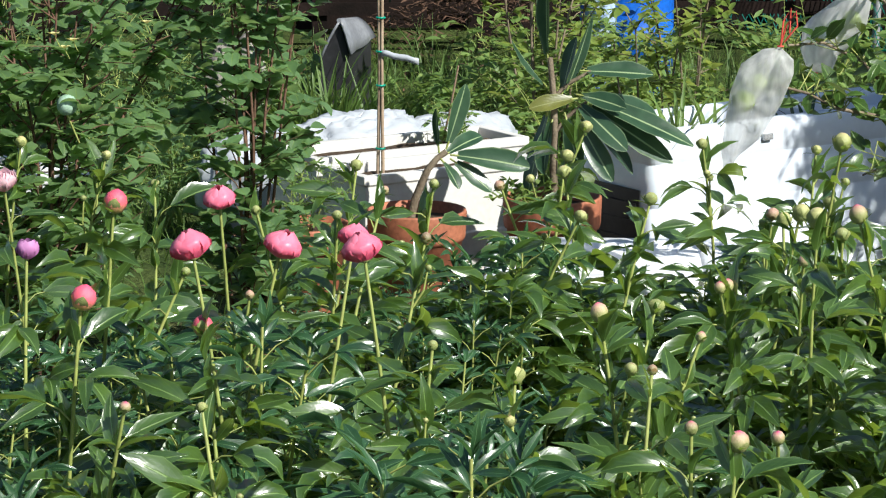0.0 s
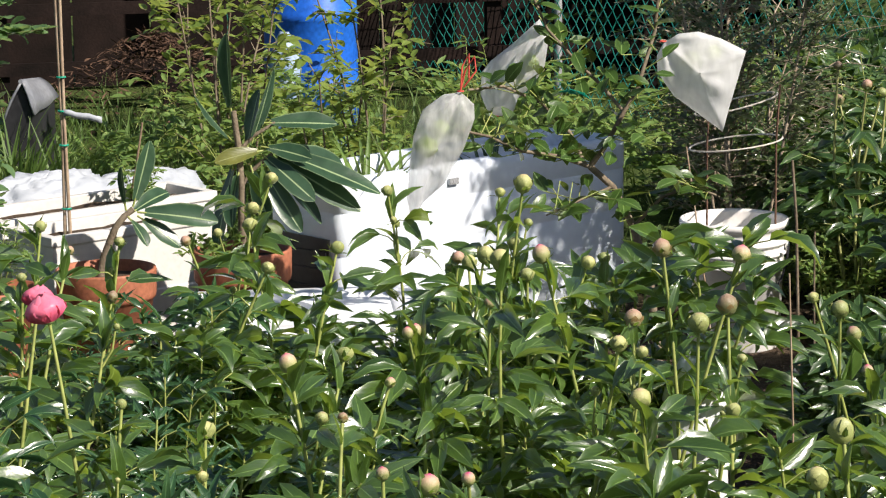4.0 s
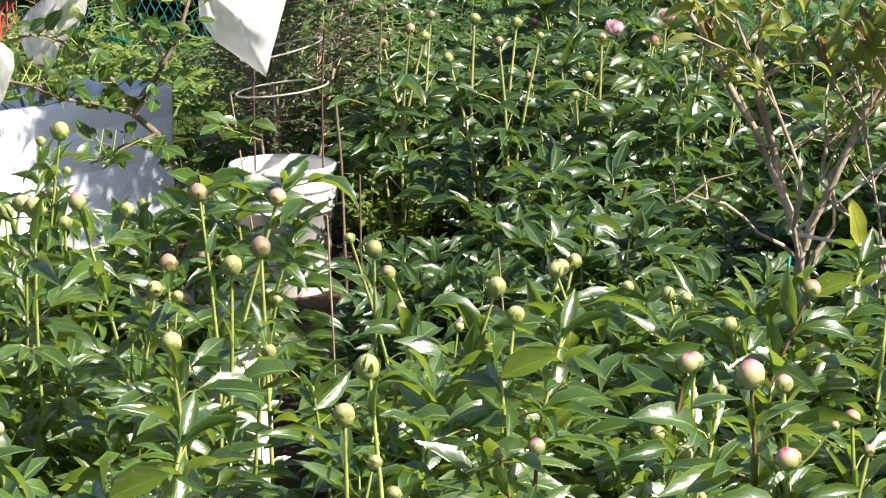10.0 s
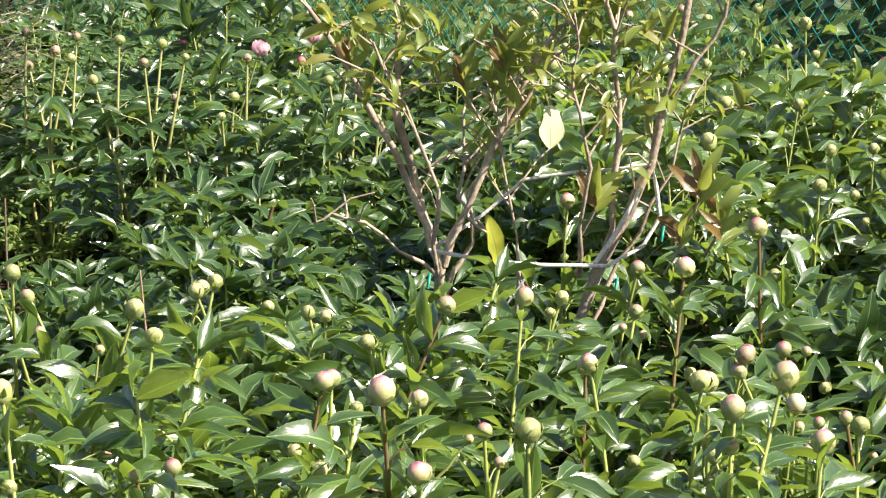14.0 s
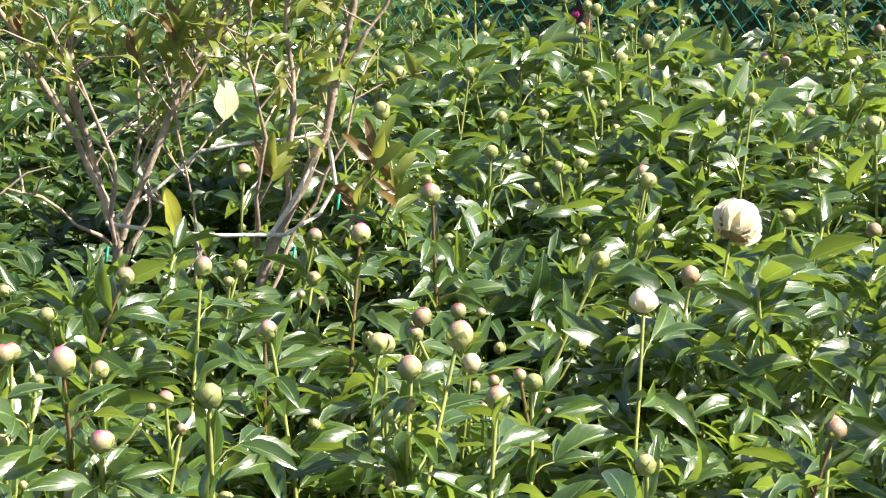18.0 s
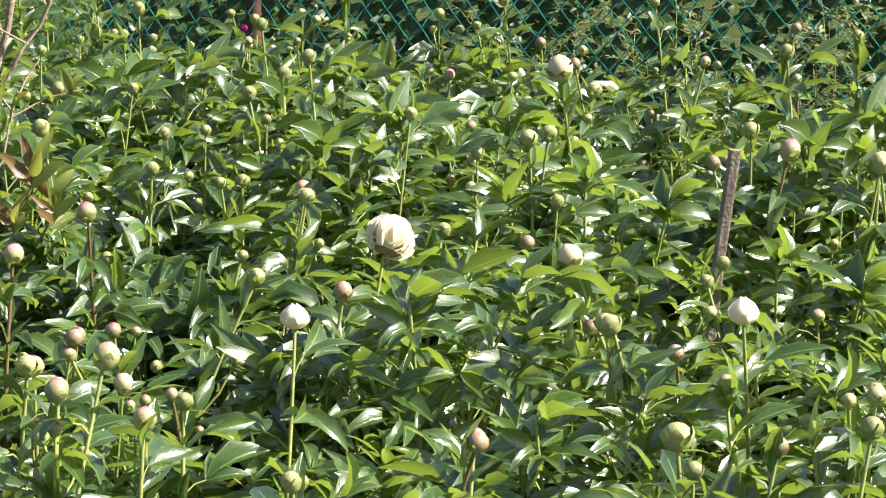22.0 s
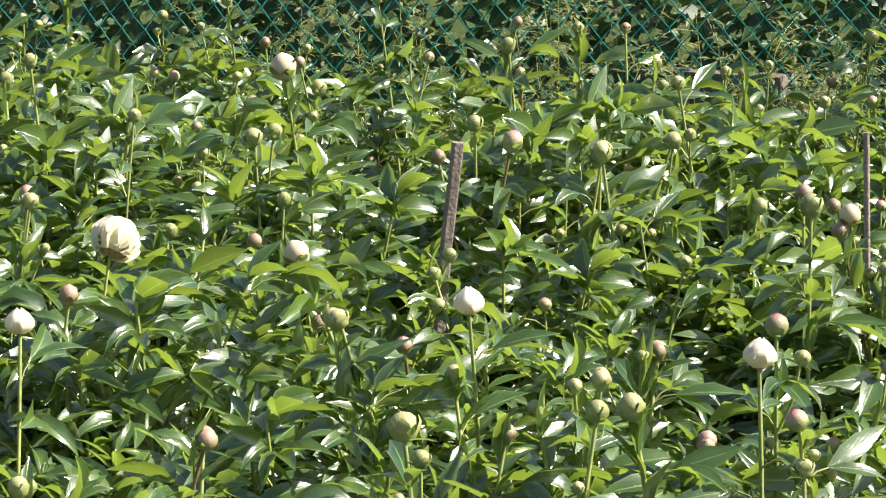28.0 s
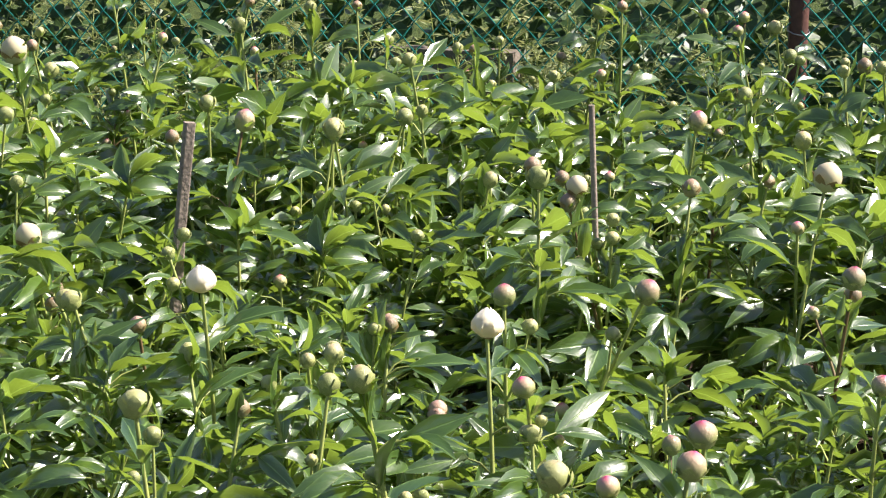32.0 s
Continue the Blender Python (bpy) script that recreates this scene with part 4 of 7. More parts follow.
long_leaf_shrub((-3.252, 6.43, 0.316), 26, [(0.006, 0, 0), (0.002, 0, 0.1), (0.004, 0, 0.2), (0.0, 0, 0.3), (-0.012, 0, 0.41)],
                [(-0.018, 0, 0.40, -0.04, 0, 1, 0.2, 0.05, 0.05), (0.035, 0, 0.32, 0.34, -0.1, 1, 0.2, 0.07, 0.08), (0.07, 0, 0.375, 1, 0, -0.02, 0.18, 0.062, 0.1), (0.08, 0, 0.305, 0.9, -0.1, -0.42, 0.25, 0.07, 0.15),
                 (0.085, 0, 0.285, 0.86, -0.25, -0.5, 0.27, 0.07, 0.2), (0.09, 0, 0.3, 0.94, -0.3, -0.32, 0.3, 0.068, 0.25), (0.08, 0, 0.265, 0.66, -0.2, -0.72, 0.2, 0.062, 0.2), (0.06, 0, 0.255, 0.5, -0.3, -0.85, 0.19, 0.058, 0.2), (-0.014, 0, 0.27, -0.26, -0.2, -0.95, 0.22, 0.066, 0.1),
                 (-0.02, 0, 0.33, -0.55, -0.65, 0.75, 0.19, 0.05, 0.1), (0.07, 0, 0.30, -1.0, -0.4, -0.1, 0.125, 0.045, 0.3), (0.06, 0, 0.31, 1.0, -0.5, -0.12, 0.13, 0.05, 0.3), (0.02, 0, 0.30, 0.2, 0.1, 0.95, 0.15, 0.05, 0.1),
                 (0.08, 0, 0.3, 0.8, 0.4, -0.2, 0.24, 0.066, 0.3), (0.03, 0, 0.26, 0.25, -0.4, -0.9, 0.16, 0.055, 0.2), (0.0, 0, 0.25, -0.2, -0.5, -0.75, 0.15, 0.05, 0.3), (0.06, 0, 0.29, 0.75, -0.5, -0.6, 0.18, 0.06, 0.3)],
                "shrub with a thin trunk and long glossy dark green leaves", [[(0.002, 0, 0.2), (0.04, 0, 0.25), (0.09, 0, 0.29)], [(0.0, 0, 0.3), (0.04, 0, 0.34), (0.1, 0, 0.375)]])


# ---- buckets ----
def bucket(at, label, rz=0):
    root = thing("bucket", label, "bucket", "white buckets", at, rz)
    g = Geo()
    r, h = 0.15, 0.37
    prof = [(0, 0), (0.125, 0), (0.13, 0.008)]
    prof += [(0.139, 0.24), (0.150, 0.243), (0.150, 0.249), (0.141, 0.252), (0.141, 0.272), (0.151, 0.275), (0.151, 0.281), (0.142, 0.284), (0.142, 0.302), (0.152, 0.305), (0.152, 0.311), (0.143, 0.314), (0.144, 0.348), (0.153, 0.352), (0.155, 0.362), (0.152, h), (0.147, h), (0.144, 0.36), (0.124, 0.012), (0, 0.012)]
    g.revolve(prof, 40)
    part("body", g, M_BUCKET, root, "ribbed white plastic body, scuffed")
    s = Geo()
    s.revolve([(0.132, 0.21), (0.09, 0.216), (0.04, 0.208), (0.001, 0.216)], 22, wobble=0.01)
    part("soil_fill", s, M_DRY_SOIL, root, "dry sandy soil")
    w = Geo()
    w.tube([(0.155 * math.cos(a), -0.155 * math.sin(a) * 0.35 - 0.02, 0.295 - 0.19 * math.sin(a)) for a in [math.pi * i / 14 for i in range(15)]], 0.0034, 6)
    part("handle", w, M_BLACK, root, "hanging dark wire handle")
    for sx in (1, -1):
        e = Geo()
        e.revolve([(0, -0.006), (0.014, -0.006), (0.014, 0.004), (0, 0.006)], 10)
        o = part("handle_ear", e, M_BUCKET, root)
        o.matrix_basis = pose(sx * 0.15, 0, 0.295, 0, 90 * sx, 0)
    return root


bucket((-2.056, 7.143, 0), "ribbed white plastic bucket with dry soil, before a wiry shrub", 10)


# ---- bushes and trees ----
def bush(name, label, category, at, height, radius, leaf, wood, rr, stems=6, twigs=9, leaf_len=0.05, leaf_w=0.6, per=12, base=0.0, tilt=0.5, rz=0.0, group="", thick=0.006, rows=4, spread=0.35, blunt=0.8, low=0.12):
    """Stems that fork into twigs carrying leaves all along."""
    root = thing(name, label, category, group, at, rz)
    g = Geo()
    for k in range(stems):
        w = Geo()
        a = k * 6.283 / stems + rr.uniform(-0.5, 0.5)
        foot = around(a) * radius * 0.12
        top = around(a) * radius * rr.uniform(0.2, 0.9) + Vector((0, 0, height * rr.uniform(0.75, 1.0)))
        pts = stem_points(foot + Vector((0, 0, base)), top, rr, 0.05, 7)
        w.tube(pts, [thick * (1 - 0.1 * i) for i in range(7)], 6)
        for q in range(twigs):
            t = rr.uniform(low, 1.0) * 5.99
            i = int(t)
            p = pts[i].lerp(pts[i + 1], t - i)
            d = around(a + rr.uniform(-1.8, 1.8), rr.uniform(-0.1, 0.9))
            ln = radius * rr.uniform(spread, spread * 2.0)
            e = p + d * ln
            mid = p.lerp(e, 0.5) + Vector((0, 0, 0.1 * ln))
            w.tube([p, mid, e], [thick * 0.4, thick * 0.3, thick * 0.2], 4)
            for m in range(per):
                s = rr.uniform(0.1, 1.0)
                c = p.lerp(mid, s * 2) if s < 0.5 else mid.lerp(e, s * 2 - 1)
                g.leaf(c, around(rr.uniform(0, 6.28), rr.uniform(-0.5, 0.7)), (rr.uniform(-tilt, tilt), rr.uniform(-tilt, tilt), 1), leaf_len * rr.uniform(0.6, 1.15), leaf_len * leaf_w * rr.uniform(0.8, 1.1), rr.uniform(-0.1, 0.9), 0.12, rows, blunt=blunt, wave=0.3)
        part("branch", w, wood, root)
    part("foliage", g, leaf, root, kind="stuff")
    return root


bush("leafy_bush", "tall leafy green bush with toothed leaves and small yellow flowers", "bush", (-3.95, 5.05, 0), 1.2, 0.45, M_ROSE, M_TWIG, random.Random(31), 12, 20, 0.052, 0.8, 12, rows=5, blunt=0.6)
bush("leafy_bush", "leafy green bush at the edge of the bed", "bush", (-4.55, 5.0, 0), 1.25, 0.5, M_ROSE, M_TWIG, random.Random(32), 12, 18, 0.052, 0.8, 12, rows=5, blunt=0.6)
bush("currant_bush", "dark-leaved bush with bare brown stems", "bush", (-3.66, 5.53, 0), 1.35, 0.32, M_CURRANT, M_TWIG, random.Random(33), 11, 13, 0.048, 0.9, 12, thick=0.005, rows=5, blunt=0.55)
wiry = bush("wiry_shrub", "dense wiry shrub with tiny dark leaves behind a white bucket", "shrub", (-2.18, 7.62, 0), 1.62, 0.44, M_SMALL, M_BRANCH, random.Random(34), 4, 80, 0.03, 0.5, 18, spread=0.26, thick=0.006, rows=3, low=0.22)
bush("wiry_shrub", "dense wiry evergreen shrub behind the bucket", "shrub", (-2.3, 8.0, 0), 1.0, 0.4, M_SMALL, M_BRANCH, random.Random(35), 8, 34, 0.028, 0.5, 15, thick=0.006, rows=3)

bush("weed_clump", "low bright green weeds beside the white bucket", "weed", (-1.74, 7.2, 0), 0.36, 0.2, M_WEED, M_STEM, random.Random(37), 8, 9, 0.03, 0.55, 8, thick=0.003)


def shade_crown():
    """Unseen leaf mass added up-sun to shade the fridge planter, parented to the shrub."""
    g, w, rr = Geo(), Geo(), random.Random(36)
    mid = Vector((1.3, -0.6, 2.06))
    for k in range(5):
        w.tube([(0.05 * math.cos(k), 0.05 * math.sin(k), 0.9), (0.25 + 0.03 * k, -0.12, 1.45), (0.75, 0.04 * k - 0.4, 1.86), mid + around(k * 1.26) * 0.2], [0.007, 0.006, 0.004, 0.003], 5)
    for k in range(160):
        d = around(rr.uniform(0, 6.28), rr.uniform(-0.5, 1.2)).normalized()
        e = mid + Vector((d.x * 0.56, d.y * 0.44, d.z * 0.27)) * rr.uniform(0.8, 1.0)
        a = mid.lerp(e, rr.uniform(0.1, 0.6))
        w.tube([a, a.lerp(e, 0.5) + Vector((rr.gauss(0, 0.02), rr.gauss(0, 0.02), 0.01)), e], [0.0028, 0.002, 0.0014], 4)
        for m in range(80):
            c = mid.lerp(e, rr.random() ** 0.5) + Vector((rr.gauss(0, 0.035), rr.gauss(0, 0.035), rr.gauss(0, 0.03)))
            g.leaf(c, around(rr.uniform(0, 6.28), rr.uniform(-0.6, 0.6)), (rr.uniform(-0.5, 0.5), rr.uniform(-0.5, 0.5), 1), 0.032, 0.016, 0.3, 0.1, 3)
    part("crown_branch", w, M_BARK, wiry, kind="stuff")
    part("crown_foliage", g, M_SMALL, wiry, kind="stuff")


shade_crown()


def hoop_support():
    root = thing("plant_support", "white wire hoops tied round the wiry shrub", "plant support", at=(-2.03, 7.1, 0), rz=16)
    for z, r, tilt in ((0.70, 0.115, 0.25), (0.59, 0.13, 0.12)):
        g = Geo()
        g.tube([(-0.01 + r * math.cos(a), r * math.sin(a), z + tilt * r * math.cos(a)) for a in [6.0 * i / 22 + 0.4 for i in range(23)]], 0.0026, 6)
        part("hoop", g, M_HOOP, root)
    for x, y in ((0.1, -0.05), (-0.09, -0.07)):
        g = Geo()
        g.tube([(x, y, 0.36), (x, y, 0.6), (x + 0.01, y, 0.76)], 0.003, 6)
        part("upright", g, M_TWIG, root)


hoop_support()


def citrus():
    root = thing("citrus_tree", "young citrus tree with arching branches and glossy leaves", "tree", at=(-2.0, 6.15, 0), rz=18)
    rr = random.Random(41)
    arms = [([(0.035, 0, 0), (0.02, 0, 0.2), (0, 0, 0.39), (-0.04, 0, 0.52), (-0.09, 0, 0.62), (-0.145, 0, 0.67)], 0.012, 0.008),
            ([(-0.145, 0, 0.67), (-0.11, -0.02, 0.72), (-0.062, -0.02, 0.807), (-0.028, 0, 0.865), (0.014, 0.02, 1.0), (0.03, 0.03, 1.15)], 0.007, 0.004),
            ([(-0.145, 0, 0.67), (-0.22, -0.03, 0.70), (-0.317, -0.06, 0.72), (-0.386, -0.08, 0.757), (-0.47, -0.1, 0.78)], 0.006, 0.003),
            ([(-0.16, 0, 0.68), (-0.193, 0.02, 0.75), (-0.262, 0.04, 0.822), (-0.358, 0.04, 0.865), (-0.44, -0.05, 0.868)], 0.006, 0.003),
            ([(-0.062, -0.02, 0.807), (-0.12, 0.03, 0.87), (-0.165, 0.05, 0.91), (-0.248, 0.07, 1.0), (-0.3, 0.08, 1.12)], 0.005, 0.003),
            ([(-0.04, 0, 0.52), (0.03, -0.04, 0.6), (0.1, -0.06, 0.63), (0.16, -0.08, 0.61)], 0.005, 0.003),
            ([(-0.09, 0, 0.62), (-0.17, -0.08, 0.6), (-0.25, -0.12, 0.57)], 0.004, 0.002)]
    for pts, r0, r1 in arms:
        g = Geo()
        g.tube(pts, [r0 + (r1 - r0) * i / (len(pts) - 1) for i in range(len(pts))], 7)
        part("branch", g, M_BARK, root)
    for k, (pts, r0, r1) in enumerate(arms[1:]):
        pts = [Vector(p) for p in pts]
        for m in range(38 if k < 4 else 24):
            t = rr.uniform(0.1, 1) * (len(pts) - 1.01)
            i = int(t)
            p = pts[i].lerp(pts[i + 1], t - i)
            q = p + around(rr.uniform(0, 6.28), rr.uniform(-0.3, 0.9)) * rr.uniform(0.01, 0.09)
            g = Geo()
            g.tube([p, q], 0.0016, 4, 1, False)
            ln = rr.uniform(0.042, 0.075)
            g.leaf(q, around(rr.uniform(0, 6.28), rr.uniform(-0.7, 0.9)), (rr.uniform(-0.6, 0.6), rr.uniform(-0.9, 0.3), 0.8), ln, ln * 0.5, rr.uniform(-0.2, 0.7), 0.15, 5)
            part("leaf", g, [M_CITRUS, M_STEM], root)


citrus()


def fruit_bag(label, at, rz, outline, tie, fruits, net, depth=0.05, loops=True):
    """outline: corners (x, z) round a soft flattened sack of white net, gathered at its tie; the cloth falls in creases from the tie."""
    root = thing("fruit_bag", label, "net bag", "net fruit bags", at, rz)
    rim = []
    for p, q in zip(outline, outline[1:] + outline[:1]):
        rim += [Vector((p[0], 0, p[1])).lerp(Vector((q[0], 0, q[1])), k / 5) for k in range(5)]
    mid = sum(rim, Vector()) / len(rim)
    knot = Vector((tie[0], 0, tie[1]))
    g = Geo()
    rows = []
    steps = [-1 + 2 * i / 22 for i in range(23)]
    for s in steps:
        row = []
        for p in rim:
            k = math.cos(s * math.pi / 2)
            q = mid.lerp(p, max(0.02, k))
            d = q - knot
            fan = math.atan2(d.x, -d.z)
            crease = 0.008 * math.sin(fan * 7 + at[0]) + 0.009 * noise.noise((fan * 5, at[1], s * 0.8)) + 0.007 * noise.noise(q * 45 + Vector((0, s, 0)))
            far = min(1.0, d.length / 0.03)
            row.append((q.x, math.sin(s * math.pi / 2) * depth * far + crease * far, q.z))
        rows.append(row)
    g.grid(rows, 0, True)
    part("sack", g, net, root, "sheer white net sack")
    s = Geo()
    s.tube([(tie[0] + 0.007 * math.cos(a), 0.007 * math.sin(a), tie[1]) for a in [i * 0.63 for i in range(11)]], 0.002, 5)
    if loops:
        s.tube([(tie[0], 0, tie[1]), (tie[0] + 0.012, 0, tie[1] + 0.05), (tie[0] + 0.035, -0.01, tie[1] + 0.085), (tie[0] + 0.038, -0.01, tie[1] + 0.05), (tie[0] + 0.008, 0, tie[1] + 0.01)], 0.0022, 5)
        s.tube([(tie[0], 0, tie[1]), (tie[0] + 0.005, 0, tie[1] + 0.06), (tie[0] + 0.022, 0.01, tie[1] + 0.09), (tie[0] + 0.02, 0.01, tie[1] + 0.03)], 0.0022, 5)
    part("tie", s, M_RED_TIE, root, "red plastic tie string")
    m0 = pose(*at, 0, 0, rz)
    for x, z, r in fruits:
        f = Geo()
        f.revolve([(0.001, -r), (r * 0.55, -r * 0.84), (r * 0.9, -r * 0.45), (r, 0), (r * 0.9, r * 0.45), (r * 0.55, r * 0.84), (0.001, r)], 16)
        o = solid("citrus_fruit", f, M_FRUIT, "unripe green citrus fruit inside a net bag", "fruit", "bagged fruit")
        o.matrix_basis = m0 @ pose(x, 0.004, z)


fruit_bag("sheer white net bag tied with red string round green fruit", (-2.40, 5.91, 0.72), 21,
          [(0.0, 0.15), (0.032, 0.121), (0.033, 0.084), (0.004, 0.009), (-0.043, -0.073), (-0.092, -0.117), (-0.125, -0.172), (-0.134, -0.105), (-0.125, -0.022), (-0.115, 0.046), (-0.092, 0.108), (-0.041, 0.144)],
          (0.0, 0.152), ((-0.083, 0.018, 0.028), (-0.05, 0.062, 0.022)), M_NET, 0.036)
fruit_bag("sheer white net bag hanging in the citrus tree", (-2.42, 6.23, 0.85), 20,
          [(0.104, 0.164), (0.126, 0.112), (0.116, 0.044), (0.085, -0.006), (0.047, -0.038), (0.031, -0.084), (-0.026, -0.079), (-0.047, -0.024), (-0.043, 0.03), (-0.022, 0.056), (0.036, 0.103)],
          (-0.01, -0.082), ((0.075, 0.05, 0.027), (0.045, 0.01, 0.024)), M_NET_DENSE, 0.045, False)
fruit_bag("opaque white net bag pulled over a fruiting branch", (-1.90, 6.30, 0.85), 17,
          [(-0.104, 0.111), (-0.068, 0.133), (-0.019, 0.139), (0.037, 0.12), (0.099, 0.088), (0.082, 0.031), (0.061, -0.039), (0.042, -0.113), (-0.001, -0.081), (-0.078, -0.022), (-0.119, 0.038), (-0.121, 0.078)],
          (-0.106, 0.114), ((-0.035, 0.062, 0.028), (0.02, 0.085, 0.02)), M_NET_THICK, 0.05, False)



# ---- single peony shoots that stand out, with their buds and blooms ----
GREEN, PINK, RUSSET, BLOOM, OPENING, MAUVE, PALE, WHITE, WHITE_BUD, CREAM = range(10)
B_OPEN = bud_geo(1.0, 15, True).mesh("bud", [bud_mat("rose_bud", (0.5, 0.45, 0.14), (0.84, 0.16, 0.22), (0.86, 0.1, 0.22), (0.12, 0.38)), M_SEPAL, M_LEAF])
B_CREAM = bud_geo(1.0, 16, True).mesh("bud", [petal_mat("cream_bud", (0.42, 0.44, 0.2), (0.8, 0.68, 0.5), 0.2), M_SEPAL_BROWN, M_LEAF])


def petal_geo(R, H, base, width, flare, rr, ruffle=0.06):
    """One cupped petal standing on the rim of the flower's base; the flower's axis is z."""
    g = Geo()
    rows = []
    for i in range(6):
        v = i / 5
        rad = R * (math.sin(0.35 + v * (2.35 - flare)) / 1.0)
        row = []
        for j in range(5):
            u = (j - 2) / 2
            w = width * (0.3 + 0.7 * math.sin(math.pi * min(1, 0.12 + 0.6 * v))) * u
            top = H * (v - 0.2 * u * u * v) + ruffle * R * math.sin(u * 5 + rr.uniform(-0.4, 0.4)) * v
            r2 = rad * (1 - 0.06 * (1 - abs(u))) + ruffle * R * rr.uniform(-0.3, 0.3) * v
            row.append((r2 * math.cos(base + w), r2 * math.sin(base + w), top))
        rows.append(row)
    g.grid(rows)
    return g


def flower(root, at, way, r, outer, inner, layers, label, sepal=M_SEPAL, ruffle=0.06):
    """layers: (count, radius, height, width, flare) from the outside in, in units of r."""
    rr = random.Random(int(1000 * (at[0] + at[1])))
    holder = new("bloom")
    holder.parent = root
    q = Vector((0, 0, 1)).rotation_difference(Vector(way).normalized())
    holder.matrix_basis = Matrix.LocRotScale(Vector(at), q, None)
    tagged(holder, label)
    g = Geo()
    g.revolve([(0.12 * r, -0.08 * r), (0.35 * r, 0.02 * r), (0.3 * r, 0.2 * r), (0.001, 0.25 * r)], 10)
    for k in range(4):
        a = k * 1.57 + rr.uniform(-0.4, 0.4)
        g.leaf((0.25 * r * math.cos(a), 0.25 * r * math.sin(a), 0), around(a, 0.5), (0, 0, 1), r * 0.8, r * 0.6, -1.0, 0.2, 5)
    me = g.mesh("calyx", sepal)
    ob = new("calyx", me)
    ob.parent = holder
    for li, (n, R_, H_, w_, fl) in enumerate(layers):
        off = rr.uniform(0, 6)
        for k in range(n):
            pg = petal_geo(r * R_ * rr.uniform(0.93, 1.05), r * H_ * rr.uniform(0.9, 1.08), off + k * 6.283 / n, w_, fl, rr, ruffle)
            ob = new("petal", pg.mesh("petal", outer if li < len(layers) - 1 else inner))
            ob.parent = holder


def pompom(root, at, way, r, petals, label, sepal):
    """A full double bloom: rings of small ruffled petals over a dome, brown sepals below."""
    rr = random.Random(5)
    holder = new("bloom")
    holder.parent = root
    holder.matrix_basis = Matrix.LocRotScale(Vector(at), Vector((0, 0, 1)).rotation_difference(Vector(way).normalized()), None)
    tagged(holder, label)
    g = Geo()
    g.revolve([(0.1 * r, -0.1 * r), (0.32 * r, 0.0), (0.5 * r, 0.2 * r), (0.3 * r, 0.4 * r), (0.001, 0.45 * r)], 10)
    for k in range(5):
        a = k * 1.257 + rr.uniform(-0.3, 0.3)
        g.leaf((0.2 * r * math.cos(a), 0.2 * r * math.sin(a), -0.02 * r), around(a, 0.25), (0, 0, 1), r * rr.uniform(0.6, 0.85), r * 0.5, -1.1, 0.15, 6, blunt=0.5, wave=0.2)
    ob = new("calyx", g.mesh("calyx", sepal))
    ob.parent = holder
    core = Vector((0, 0, 0.62 * r))
    for lat, n, size in ((-0.32, 11, 0.95), (-0.08, 14, 0.9), (0.15, 15, 0.8), (0.4, 15, 0.72), (0.65, 13, 0.62), (0.92, 10, 0.55), (1.18, 7, 0.5), (1.42, 4, 0.45)):
        off = rr.uniform(0, 6)
        for k in range(n):
            a = off + 6.283 * (k + rr.uniform(-0.25, 0.25)) / n
            b = lat + rr.uniform(-0.08, 0.08)
            out = around(a, b)
            up = around(a, b + 1.57)
            p = Geo()
            ln = r * size * rr.uniform(0.82, 1.18)
            p.leaf(core + out * r * 0.6 - up * ln * 0.4, up * 0.9 + out * rr.uniform(0.1, 0.26) + Vector((rr.gauss(0, 0.1), rr.gauss(0, 0.1), 0)), out, ln, ln * rr.uniform(0.9, 1.15), rr.uniform(0.45, 0.8), 0.05, 8, blunt=0.3, wave=0.22, shape=1.25)
            ob = new("petal", p.mesh("petal", petals))
            ob.parent = holder


GLOBE = [(5, 1.0, 1.45, 0.8, 0.35), (5, 0.9, 1.5, 0.75, 0.25), (4, 0.7, 1.5, 0.8, 0.1)]
CLOSED = [(4, 1.0, 1.5, 1.05, -0.12), (4, 0.96, 1.58, 0.95, -0.22), (3, 0.8, 1.6, 1.0, -0.25)]
GLOBE_WIDE = [(5, 1.04, 1.2, 0.95, -0.05), (5, 0.98, 1.3, 0.85, -0.15), (4, 0.78, 1.34, 0.8, -0.2)]
CUP = [(6, 1.0, 1.2, 0.62, 0.9), (7, 0.9, 1.35, 0.5, 0.8), (8, 0.72, 1.4, 0.42, 0.7), (7, 0.5, 1.4, 0.4, 0.6), (5, 0.3, 1.35, 0.5, 0.5)]
LABELS = {GREEN: "upright peony shoot with a round green bud", PINK: "peony shoot with a pink-tipped green bud", RUSSET: "peony shoot with a russet brown-sepalled bud",
          BLOOM: "peony shoot with a half-open coral pink bloom", OPENING: "peony shoot with a swelling rose-red bud", MAUVE: "peony shoot with a closed mauve bloom", PALE: "peony shoot with an open pale pink bloom",
          WHITE: "peony shoot with an open creamy white double bloom", WHITE_BUD: "peony shoot with a fat creamy white bud", CREAM: "peony shoot with a bud splitting to cream petals"}
SR = random.Random(77)


